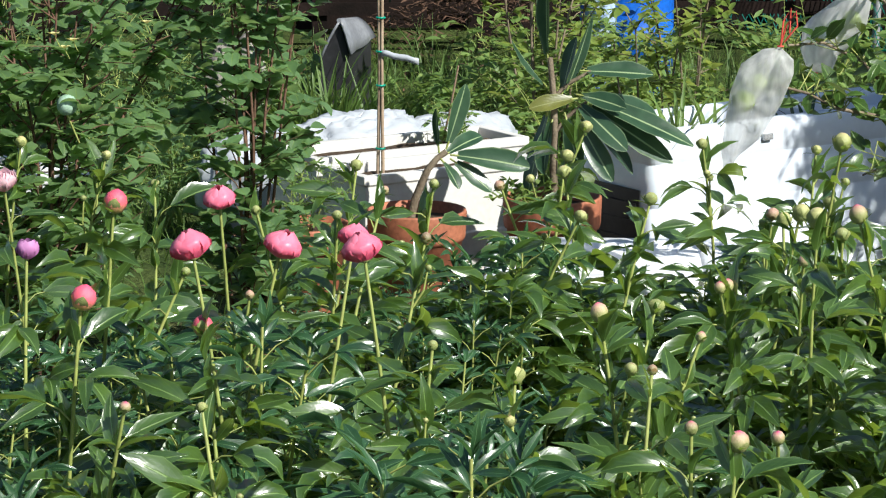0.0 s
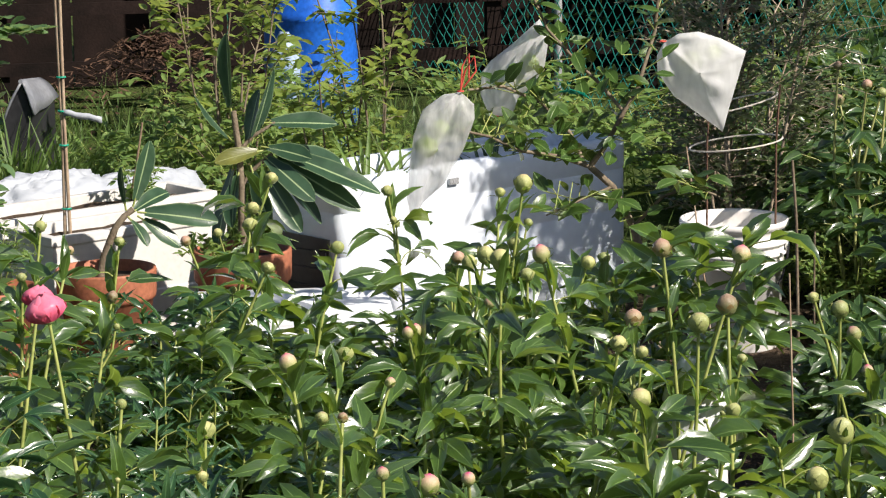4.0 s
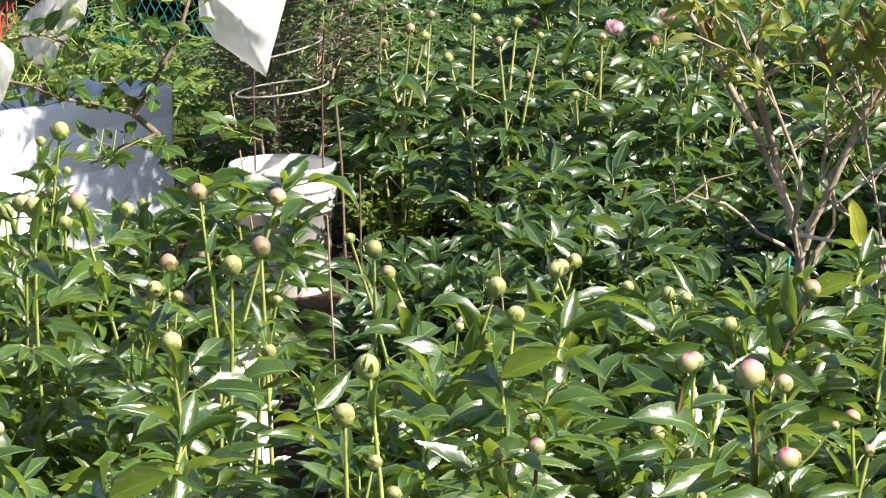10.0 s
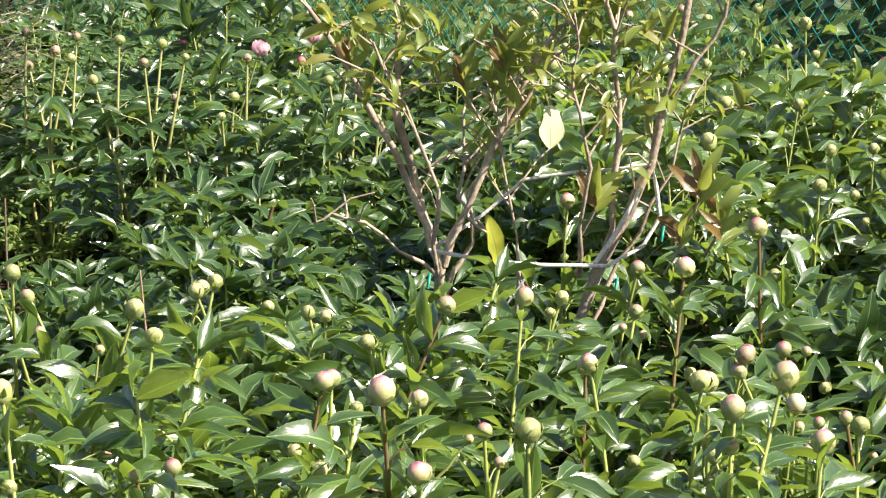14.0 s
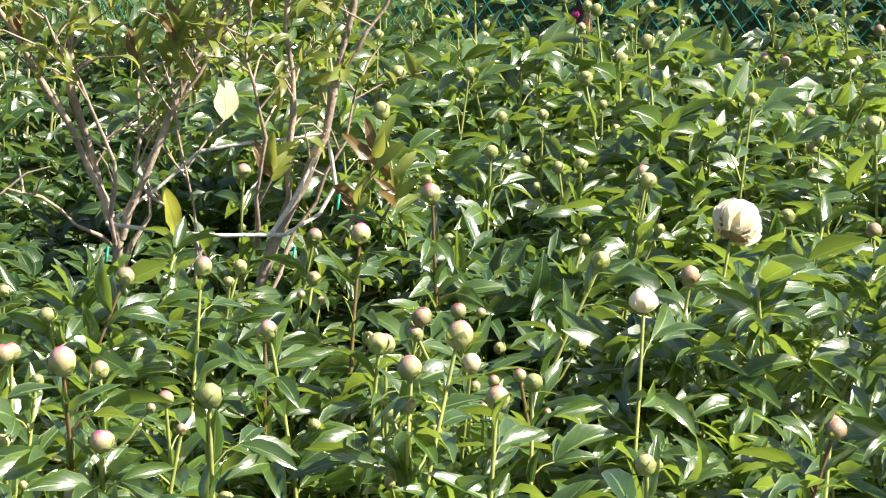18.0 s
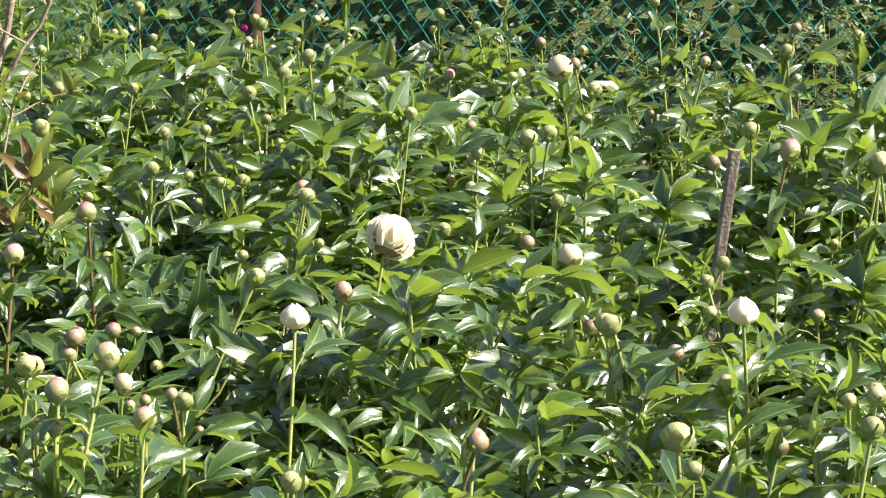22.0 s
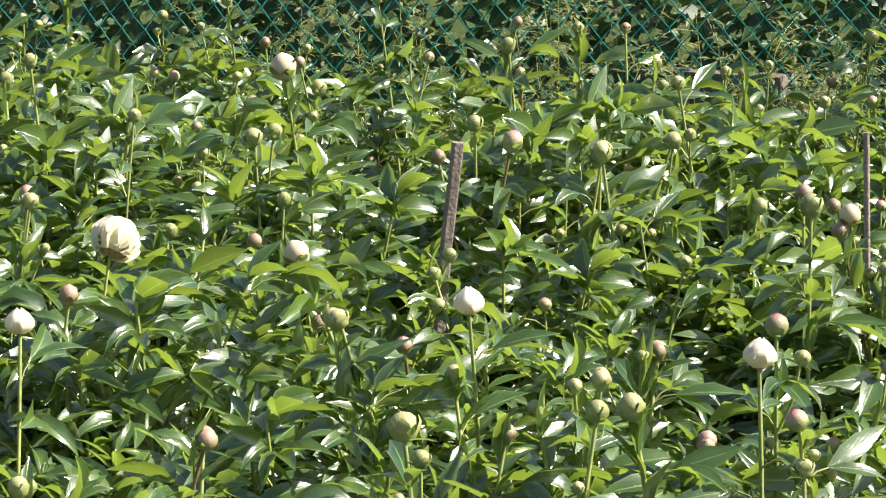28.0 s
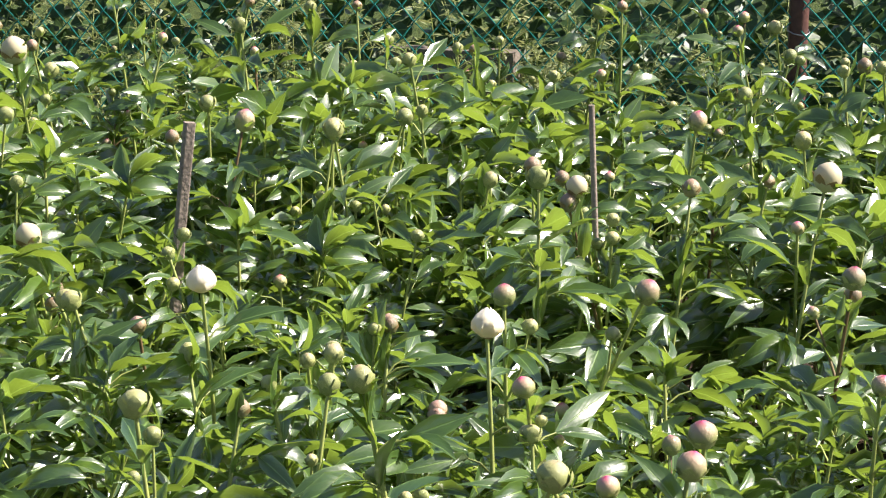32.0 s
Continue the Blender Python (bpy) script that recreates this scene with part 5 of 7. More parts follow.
def shoot(x, y, z, r, kind):
    rr = random.Random(SR.random())
    root = thing("peony_shoot", LABELS[kind], "peony", "single peony shoots", (x, y, 0))
    big = kind in (BLOOM, MAUVE, PALE, WHITE, WHITE_BUD)
    lean = rr.uniform(0, 6.28)
    foot = around(lean) * rr.uniform(0.05, 0.2)
    top = Vector((0, 0, z - r * (0.7 if big else 1.0)))
    if kind == WHITE:
        top = Vector((0.1 * r, -0.1 * r, z - 0.7 * r))
        foot = Vector((-0.16, 0.02, 0))
    pts = stem_points(foot, top, rr, 0.04, 7)
    red = kind in (PINK, RUSSET) and x > -0.9 and rr.random() < 0.45
    stem = M_STEM_RED if red else M_STEM
    s = Geo()
    s.tube(pts, [0.0048, 0.0046, 0.0042, 0.0039, 0.0035, 0.0031, 0.0027], 7)
    g = Geo()
    for k in range(rr.choice((0, 0, 1, 1, 2, 2)) if kind in (GREEN, PINK, RUSSET) else 0):
        q = pts[4].lerp(pts[5], rr.random())
        e = q + around(lean + 2.4 * k + rr.uniform(0, 1), rr.uniform(0.8, 1.6)) * rr.uniform(0.06, 0.12)
        s.tube([q, q.lerp(e, 0.5) + around(lean + 2.4 * k) * 0.008, e], [0.0027, 0.0023, 0.002], 5)
        g.leaf(q, around(lean + 2.4 * k + 0.4, 0.5), (0, 0, 1), rr.uniform(0.06, 0.09), 0.026, 0.8, 0.2, 5)
        add_bud(root, rr.choice((0, 1, 2 if kind == PINK else 0)), e, e - q, r * rr.uniform(0.5, 0.75))
    part("stem", s, stem, root, "reddish stem" if red else "")
    lean_one = 14.2 < math.degrees(math.atan2(-x, y)) < 18.4 and y < 5
    foliage_on(g, pts, rr, 0.3 if lean_one else 0.42, 0.66 if lean_one else 0.9 if kind != BLOOM else 0.7, 3 if lean_one else 8, 0.07 if lean_one else 0.098, 0.07)
    if not big:
        # narrow upright leaves close under the bud
        for k in range(3 if lean_one else rr.randint(4, 8)):
            q = pts[-3].lerp(pts[-1], rr.uniform(0.15, 0.9))
            ln = rr.uniform(0.05, 0.105)
            g.leaf(q, around(lean + k * 2.4, rr.uniform(0.4, 1.8)), (rr.gauss(0, 0.4), rr.gauss(0, 0.4), 1), ln, ln * rr.uniform(0.22, 0.32), rr.uniform(0.1, 1.1), 0.3, 5, blunt=1.1)
    part("foliage", g, [M_LEAF, stem], root, kind="stuff")
    way = (pts[-1] - pts[-2]).normalized() + Vector((rr.uniform(-0.15, 0.15), rr.uniform(-0.15, 0.15), 0))
    if kind in (GREEN, PINK, RUSSET):
        add_bud(root, {GREEN: rr.choice((0, 1)), PINK: 2, RUSSET: 3}[kind], pts[-1], way, r)
    elif kind in (OPENING, CREAM):
        ob = new("bud", B_OPEN if kind == OPENING else B_CREAM)
        ob.parent = root
        ob.matrix_basis = Matrix.LocRotScale(pts[-1], Vector((0, 0, 1)).rotation_difference(way), (r, r, r * 1.05))
        tagged(ob, "swollen bud with petals showing")
    elif kind == BLOOM:
        flower(root, pts[-1], way, r * 1.05, M_PINK, M_PINK, GLOBE_WIDE, "half-open coral pink bloom", ruffle=0.035)
    elif kind == MAUVE:
        flower(root, pts[-1], way, r, M_MAUVE, M_MAUVE, GLOBE, "closed mauve bloom")
    elif kind == PALE:
        flower(root, pts[-1], way, r, M_PALE_PINK, M_PALE_PINK, CUP, "open pale pink bloom")
    elif kind == WHITE:
        pompom(root, Vector((0.1 * r, -0.1 * r, z - 0.62 * r)), Vector((0.46, 0.5, 0.74)), r * 1.08, M_WHITE_PETAL, "open creamy white double bloom", M_SEPAL_BROWN)
    else:
        flower(root, pts[-1], way, r, M_WHITE_PETAL, M_WHITE_PETAL, CLOSED, "fat creamy white bud", M_SEPAL_BROWN, 0.02)
    return root


shoot(-3.29, 4.07, 0.756, 0.0274, PALE)
shoot(-3.78, 4.76, 0.691, 0.0128, GREEN)
shoot(-2.81, 3.51, 0.769, 0.0211, MAUVE)
shoot(-2.48, 3.21, 0.784, 0.0194, OPENING)
shoot(-3.51, 4.71, 0.691, 0.0099, GREEN)
shoot(-2.81, 3.76, 0.810, 0.0206, OPENING)
shoot(-2.26, 3.01, 0.691, 0.0086, PINK)
shoot(-3.22, 4.48, 0.691, 0.0093, GREEN)
shoot(-2.69, 3.80, 0.691, 0.0088, GREEN)
shoot(-2.44, 3.46, 0.826, 0.0332, BLOOM)
shoot(-2.16, 3.06, 0.691, 0.0080, GREEN)
shoot(-2.39, 3.41, 0.708, 0.0165, OPENING)
shoot(-2.77, 4.04, 0.778, 0.0298, BLOOM)
shoot(-2.49, 3.70, 0.691, 0.0080, RUSSET)
shoot(-2.88, 4.34, 0.691, 0.0088, GREEN)
shoot(-2.38, 3.62, 0.806, 0.0317, BLOOM)
shoot(-2.72, 4.38, 0.691, 0.0098, GREEN)
shoot(-2.41, 3.91, 0.765, 0.0289, BLOOM)
shoot(-2.97, 4.88, 0.691, 0.0132, GREEN)
shoot(-2.20, 3.59, 0.824, 0.0330, BLOOM)
shoot(-2.77, 4.65, 0.691, 0.0091, RUSSET)
shoot(-2.46, 4.26, 0.691, 0.0103, RUSSET)
shoot(-2.05, 3.54, 0.691, 0.0080, GREEN)
shoot(-2.72, 4.77, 0.691, 0.0104, GREEN)
shoot(-2.59, 4.83, 0.691, 0.0116, RUSSET)
shoot(-1.84, 3.41, 0.699, 0.0138, GREEN)
shoot(-2.56, 5.07, 0.720, 0.0144, GREEN)
shoot(-2.44, 4.82, 0.733, 0.0148, GREEN)
shoot(-2.31, 4.61, 0.691, 0.0130, GREEN)
shoot(-2.71, 5.48, 0.714, 0.0142, GREEN)
shoot(-1.84, 3.71, 0.732, 0.0147, PINK)
shoot(-2.26, 4.84, 0.691, 0.0135, GREEN)
shoot(-1.69, 3.57, 0.691, 0.0083, RUSSET)
shoot(-1.85, 3.94, 0.697, 0.0137, GREEN)
shoot(-1.51, 3.30, 0.691, 0.0098, PINK)
shoot(-1.81, 4.13, 0.695, 0.0105, PINK)
shoot(-2.43, 5.52, 0.691, 0.0127, GREEN)
shoot(-1.71, 3.80, 0.691, 0.0088, PINK)
shoot(-1.81, 4.16, 0.691, 0.0115, PINK)
shoot(-1.37, 3.12, 0.737, 0.0149, PINK)
shoot(-1.98, 4.80, 0.695, 0.0132, RUSSET)
shoot(-1.91, 4.68, 0.708, 0.0139, GREEN)
shoot(-1.82, 4.52, 0.758, 0.0155, GREEN)
shoot(-1.77, 4.42, 0.695, 0.0111, PINK)
shoot(-1.39, 3.32, 0.691, 0.0098, PINK)
shoot(-1.68, 4.24, 0.809, 0.0173, GREEN)
shoot(-2.17, 5.55, 0.695, 0.0114, GREEN)
shoot(-1.92, 4.96, 0.695, 0.0135, GREEN)
shoot(-1.89, 4.93, 0.823, 0.0179, GREEN)
shoot(-1.78, 4.65, 0.700, 0.0137, GREEN)
shoot(-1.68, 4.46, 0.778, 0.0162, PINK)
shoot(-1.70, 4.76, 0.708, 0.0139, GREEN)
shoot(-1.70, 4.87, 0.695, 0.0120, GREEN)
shoot(-1.43, 4.12, 0.704, 0.0138, GREEN)
shoot(-1.39, 4.08, 0.758, 0.0155, RUSSET)
shoot(-1.21, 3.54, 0.766, 0.0158, GREEN)
shoot(-1.23, 3.65, 0.695, 0.0114, PINK)
shoot(-1.46, 4.48, 0.800, 0.0170, RUSSET)
shoot(-1.24, 3.94, 0.790, 0.0166, GREEN)
shoot(-1.22, 4.04, 0.799, 0.0169, RUSSET)
shoot(-1.22, 4.12, 0.695, 0.0082, GREEN)
shoot(-1.32, 4.48, 0.796, 0.0168, PINK)
shoot(-0.89, 3.28, 0.744, 0.0150, GREEN)
shoot(-1.22, 4.63, 0.695, 0.0102, GREEN)
shoot(-0.87, 3.34, 0.794, 0.0167, GREEN)
shoot(-1.10, 4.31, 0.746, 0.0151, GREEN)
shoot(-1.02, 4.17, 0.675, 0.0100, PINK)
shoot(-1.08, 4.36, 0.695, 0.0124, PINK)
shoot(-0.90, 3.62, 0.695, 0.0110, PINK)
shoot(-0.70, 3.37, 0.675, 0.0094, PINK)
shoot(-0.83, 3.99, 0.760, 0.0155, GREEN)
shoot(-0.66, 3.42, 0.675, 0.0124, PINK)
shoot(-0.79, 3.95, 0.728, 0.0145, GREEN)
shoot(-0.80, 4.42, 0.700, 0.0142, GREEN)
shoot(-0.80, 4.56, 0.681, 0.0137, GREEN)
shoot(-0.79, 4.35, 0.713, 0.0141, GREEN)
shoot(-0.68, 4.40, 0.675, 0.0113, GREEN)
shoot(-0.46, 3.37, 0.689, 0.0108, GREEN)
shoot(-0.49, 3.67, 0.736, 0.0149, PINK)
shoot(-0.60, 4.36, 0.675, 0.0121, GREEN)
shoot(-0.57, 4.34, 0.675, 0.0111, GREEN)
shoot(-0.46, 3.43, 0.675, 0.0116, GREEN)
shoot(-0.50, 3.86, 0.690, 0.0140, PINK)
shoot(-0.47, 4.11, 0.689, 0.0132, GREEN)
shoot(-0.45, 3.74, 0.675, 0.0103, GREEN)
shoot(-0.47, 4.16, 0.675, 0.0133, GREEN)
shoot(-0.36, 3.28, 0.823, 0.0188, PINK)
shoot(-0.31, 3.26, 0.724, 0.0146, PINK)
shoot(-0.35, 4.08, 0.758, 0.0157, PINK)
shoot(-0.36, 3.79, 0.679, 0.0137, PINK)
shoot(-0.31, 3.25, 0.728, 0.0151, PINK)
shoot(-0.25, 3.59, 0.689, 0.0122, PINK)
shoot(-0.22, 3.43, 0.689, 0.0080, RUSSET)
shoot(-0.23, 4.20, 0.745, 0.0152, PINK)
shoot(-0.17, 3.21, 0.796, 0.0170, GREEN)
shoot(-0.19, 4.34, 0.689, 0.0092, GREEN)
shoot(-0.18, 4.45, 0.689, 0.0123, GREEN)
shoot(-0.19, 5.08, 0.743, 0.0152, PINK)
shoot(-0.12, 3.96, 0.692, 0.0129, PINK)
shoot(-0.11, 3.91, 0.709, 0.0141, PINK)
shoot(-0.05, 4.66, 0.701, 0.0139, PINK)
shoot(-0.05, 4.36, 0.689, 0.0130, PINK)
shoot(0.05, 3.56, 0.776, 0.0162, GREEN)
shoot(0.03, 4.22, 0.796, 0.0171, PINK)
shoot(0.09, 5.40, 0.811, 0.0175, GREEN)
shoot(0.13, 5.91, 0.820, 0.0179, GREEN)
shoot(0.06, 3.59, 0.768, 0.0160, PINK)
shoot(0.09, 3.36, 0.790, 0.0167, PINK)
shoot(0.12, 3.95, 0.692, 0.0120, PINK)
shoot(0.13, 4.08, 0.692, 0.0132, PINK)
shoot(0.09, 3.44, 0.770, 0.0161, GREEN)
shoot(0.16, 4.49, 0.810, 0.0175, PINK)
shoot(0.12, 3.96, 0.716, 0.0143, RUSSET)
shoot(0.15, 3.38, 0.830, 0.0183, PINK)
shoot(0.20, 4.66, 0.692, 0.0131, GREEN)
shoot(0.19, 4.11, 0.692, 0.0133, PINK)
shoot(0.19, 3.77, 0.692, 0.0147, CREAM)
shoot(0.31, 5.31, 0.739, 0.0149, GREEN)
shoot(0.20, 3.30, 0.764, 0.0158, PINK)
shoot(0.22, 3.66, 0.692, 0.0087, PINK)
shoot(0.26, 3.69, 0.692, 0.0096, PINK)
shoot(0.27, 3.59, 0.709, 0.0140, GREEN)
shoot(0.46, 5.40, 0.692, 0.0129, GREEN)
shoot(0.44, 4.66, 0.692, 0.0101, GREEN)
shoot(0.50, 5.35, 0.706, 0.0139, GREEN)
shoot(0.57, 5.98, 0.794, 0.0169, GREEN)
shoot(0.43, 4.27, 0.737, 0.0149, GREEN)
shoot(0.38, 3.14, 0.721, 0.0138, GREEN)
shoot(0.58, 4.89, 0.760, 0.0150, GREEN)
shoot(0.67, 6.19, 0.810, 0.0175, GREEN)
shoot(0.45, 3.79, 0.779, 0.0240, WHITE_BUD)
shoot(0.58, 4.85, 0.766, 0.0158, GREEN)
shoot(0.39, 3.19, 0.706, 0.0139, GREEN)
shoot(0.55, 4.02, 0.765, 0.0158, RUSSET)
shoot(0.84, 5.62, 0.791, 0.0160, GREEN)
shoot(0.64, 4.23, 0.812, 0.0439, WHITE)
shoot(0.82, 4.71, 0.723, 0.0145, GREEN)
shoot(0.62, 3.18, 0.756, 0.0148, RUSSET)
shoot(0.95, 5.10, 0.727, 0.0146, GREEN)
shoot(0.63, 3.24, 0.741, 0.0150, PINK)
shoot(1.14, 5.58, 0.824, 0.0173, GREEN)
shoot(0.95, 4.54, 0.731, 0.0141, RUSSET)
shoot(1.03, 4.94, 0.856, 0.0186, GREEN)
shoot(1.11, 5.16, 0.828, 0.0182, GREEN)
shoot(0.95, 4.08, 0.712, 0.0118, RUSSET)
shoot(1.17, 5.32, 0.937, 0.0282, CREAM)
shoot(1.32, 5.70, 0.836, 0.0177, GREEN)
shoot(0.94, 3.96, 0.712, 0.0124, RUSSET)
shoot(0.92, 3.98, 0.823, 0.0212, CREAM)
shoot(0.91, 3.70, 0.782, 0.0157, GREEN)
shoot(0.98, 4.13, 0.700, 0.0138, RUSSET)
shoot(0.97, 4.04, 0.692, 0.0117, RUSSET)
shoot(0.92, 3.69, 0.783, 0.0164, GREEN)
shoot(0.88, 3.19, 0.712, 0.0130, GREEN)
shoot(0.80, 2.83, 0.855, 0.0186, GREEN)
shoot(1.04, 3.78, 0.714, 0.0136, RUSSET)
shoot(1.46, 5.15, 0.763, 0.0151, RUSSET)
shoot(1.53, 5.30, 0.739, 0.0143, RUSSET)
shoot(1.06, 3.56, 0.718, 0.0137, GREEN)
shoot(1.09, 3.59, 0.821, 0.0252, WHITE_BUD)
shoot(1.54, 5.16, 0.830, 0.0175, GREEN)
shoot(1.45, 4.60, 0.883, 0.0199, PINK)
shoot(1.05, 3.26, 0.712, 0.0134, RUSSET)
shoot(1.13, 3.37, 0.712, 0.0116, GREEN)
shoot(1.22, 3.48, 0.712, 0.0112, GREEN)
shoot(1.65, 4.66, 0.844, 0.0184, GREEN)
shoot(1.67, 4.71, 0.840, 0.0184, GREEN)
shoot(1.23, 3.39, 0.746, 0.0149, GREEN)
shoot(1.65, 4.66, 0.847, 0.0182, GREEN)
shoot(1.24, 3.43, 0.736, 0.0142, GREEN)
shoot(1.13, 2.96, 0.821, 0.0174, GREEN)
shoot(1.14, 3.14, 0.768, 0.0152, GREEN)
shoot(1.39, 3.67, 0.701, 0.0102, GREEN)
shoot(1.42, 3.69, 0.705, 0.0130, RUSSET)
shoot(1.13, 2.96, 0.822, 0.0172, GREEN)
shoot(1.89, 4.92, 0.817, 0.0172, GREEN)
shoot(1.42, 3.68, 0.701, 0.0128, RUSSET)
shoot(1.90, 4.96, 0.813, 0.0172, GREEN)
shoot(1.31, 3.18, 0.707, 0.0136, RUSSET)
shoot(1.31, 3.18, 0.701, 0.0134, RUSSET)
shoot(1.97, 4.64, 0.731, 0.0143, GREEN)
shoot(1.93, 4.55, 0.749, 0.0150, GREEN)
shoot(2.26, 5.28, 0.754, 0.0150, GREEN)
shoot(1.39, 3.19, 0.818, 0.0256, WHITE_BUD)
shoot(1.48, 3.35, 0.818, 0.0174, PINK)
shoot(1.38, 3.00, 0.713, 0.0138, GREEN)
shoot(1.38, 3.02, 0.774, 0.0158, PINK)
shoot(1.96, 4.40, 0.798, 0.0167, RUSSET)
shoot(1.15, 2.40, 0.854, 0.0188, GREEN)
shoot(1.78, 3.94, 0.868, 0.0197, GREEN)
shoot(1.39, 3.02, 0.706, 0.0137, GREEN)
shoot(2.07, 4.51, 0.750, 0.0150, RUSSET)
shoot(1.93, 4.15, 0.775, 0.0158, RUSSET)
shoot(2.82, 6.03, 0.867, 0.0188, GREEN)
shoot(1.95, 4.16, 0.804, 0.0199, CREAM)
shoot(1.33, 2.64, 0.752, 0.0149, PINK)
shoot(1.64, 3.22, 0.840, 0.0182, PINK)
shoot(1.54, 2.91, 0.705, 0.0130, PINK)
shoot(2.16, 4.13, 0.791, 0.0163, RUSSET)
shoot(2.34, 4.48, 0.852, 0.0187, PINK)
shoot(1.34, 2.45, 0.830, 0.0178, PINK)
shoot(1.41, 2.55, 0.834, 0.0179, PINK)
shoot(2.36, 4.43, 0.705, 0.0131, RUSSET)
shoot(2.69, 4.95, 0.814, 0.0171, GREEN)
shoot(2.41, 4.31, 0.756, 0.0151, RUSSET)
shoot(3.18, 5.74, 0.848, 0.0185, GREEN)
shoot(3.12, 5.56, 0.800, 0.0166, GREEN)
shoot(2.51, 4.35, 0.823, 0.0175, GREEN)
shoot(2.18, 3.67, 0.891, 0.0242, CREAM)
shoot(2.14, 3.50, 0.731, 0.0143, RUSSET)
shoot(1.97, 3.20, 0.837, 0.0181, PINK)
shoot(3.07, 5.10, 0.838, 0.0181, RUSSET)
shoot(1.86, 2.92, 0.757, 0.0151, PINK)
for x, y, z in ((1.235, 4.33, 0.7), (1.27, 4.38, 0.72), (1.22, 4.27, 0.66), (1.99, 4.1, 0.72), (2.01, 4.15, 0.74)):
    shoot(x, y, z, 0.0125, GREEN)
# flowers against the fence
shoot(-1.12, 7.18, 0.768, 0.027, PALE)
shoot(-1.016, 7.535, 0.76, 0.026, PALE)
shoot(-1.05, 7.52, 0.69, 0.013, OPENING)


# slender late shoots in the last row, against the fence
LR = random.Random(78)
for k in range(64):
    p = on_fence(-1.4 + 6.6 * (k + LR.uniform(0, 1)) / 64, 0, -LR.uniform(0.25, 1.1))
    shoot(p.x, p.y, LR.uniform(0.72, 0.96 if p.x > 1.2 else 0.88), LR.uniform(0.011, 0.015), LR.choice((GREEN, GREEN, PINK, RUSSET)))


def small_bloom(x, y, z):
    root = thing("peony_shoot", "thin reddish peony shoot with a small magenta bloom", "peony", "single peony shoots", (x, y, 0))
    s = Geo()
    s.tube([(0.03, 0, 0), (0.01, 0, z * 0.5), (0, 0, z - 0.02)], [0.004, 0.0035, 0.003], 6)
    part("stem", s, M_STEM_RED, root)
    flower(root, (0, 0, z - 0.02), (0.1, -0.1, 1), 0.013, M_MAGENTA, M_MAGENTA, GLOBE, "small magenta bloom")


def stem_clump(x, y, z, n, seed):
    """Bare upright pale stems with small buds, standing above the rear bed."""
    rr = random.Random(seed)
    root = thing("peony_plant", "peony clump with tall bare pale stems and small russet buds", "peony", "peonies of the rear bed", (x, y, 0))
    g = Geo()
    for k in range(n):
        a = k * 6.283 / n
        top = around(a) * rr.uniform(0.04, 0.14) + Vector((0, 0, z * rr.uniform(0.82, 1.02)))
        pts = stem_points(around(a) * 0.018, top, rr, 0.045, 7)
        foliage_on(g, pts, rr, 0.3, 0.8, 7, 0.095)
        for q in range(3):
            g.leaf(pts[-1], around(a + q * 2.1, 0.4), (0, 0, 1), rr.uniform(0.04, 0.07), 0.018, 0.8, 0.2, 5)
        s = Geo()
        s.tube(pts, [0.0058, 0.0055, 0.005, 0.0048, 0.0045, 0.004, 0.0035], 6)
        part("stem", s, M_PALE_STEM, root, "pale yellow-green stem")
        add_bud(root, rr.choice((1, 3)), pts[-1], pts[-1] - pts[-2], rr.uniform(0.011, 0.016))
    part("foliage", g, [M_LEAF_SHADED, M_PALE_STEM], root, kind="stuff")


M_PALE_STEM = surface("pale_stem", (0.24, 0.27, 0.08), (0.38, 0.38, 0.15), 0.5, 8, 60, 0.1)
stem_clump(-1.73, 7.32, 0.79, 5, 201)
stem_clump(-1.36, 6.73, 0.83, 5, 202)
stem_clump(-1.135, 6.77, 0.79, 4, 203)
stem_clump(-0.837, 6.975, 0.78, 4, 204)
small_bloom(0.62, 7.55, 0.72)
small_bloom(0.69, 7.6, 0.755)
small_bloom(-1.62, 8.75, 0.60)


# ---- the young tree tied with string ----
SPRIGS = (((0.15, 0.0, 0.8), 6, 0.085), ((0.345, 0.0, 0.82), 6, 0.085), ((0.385, 0.0, 0.765), 9, 0.07), ((0.31, 0.0, 0.73), 6, 0.06), ((-0.1, 0.0, 1.02), 7, 0.06), ((-0.31, 0.0, 1.06), 6, 0.06), ((-0.02, 0.0, 1.06), 7, 0.06))


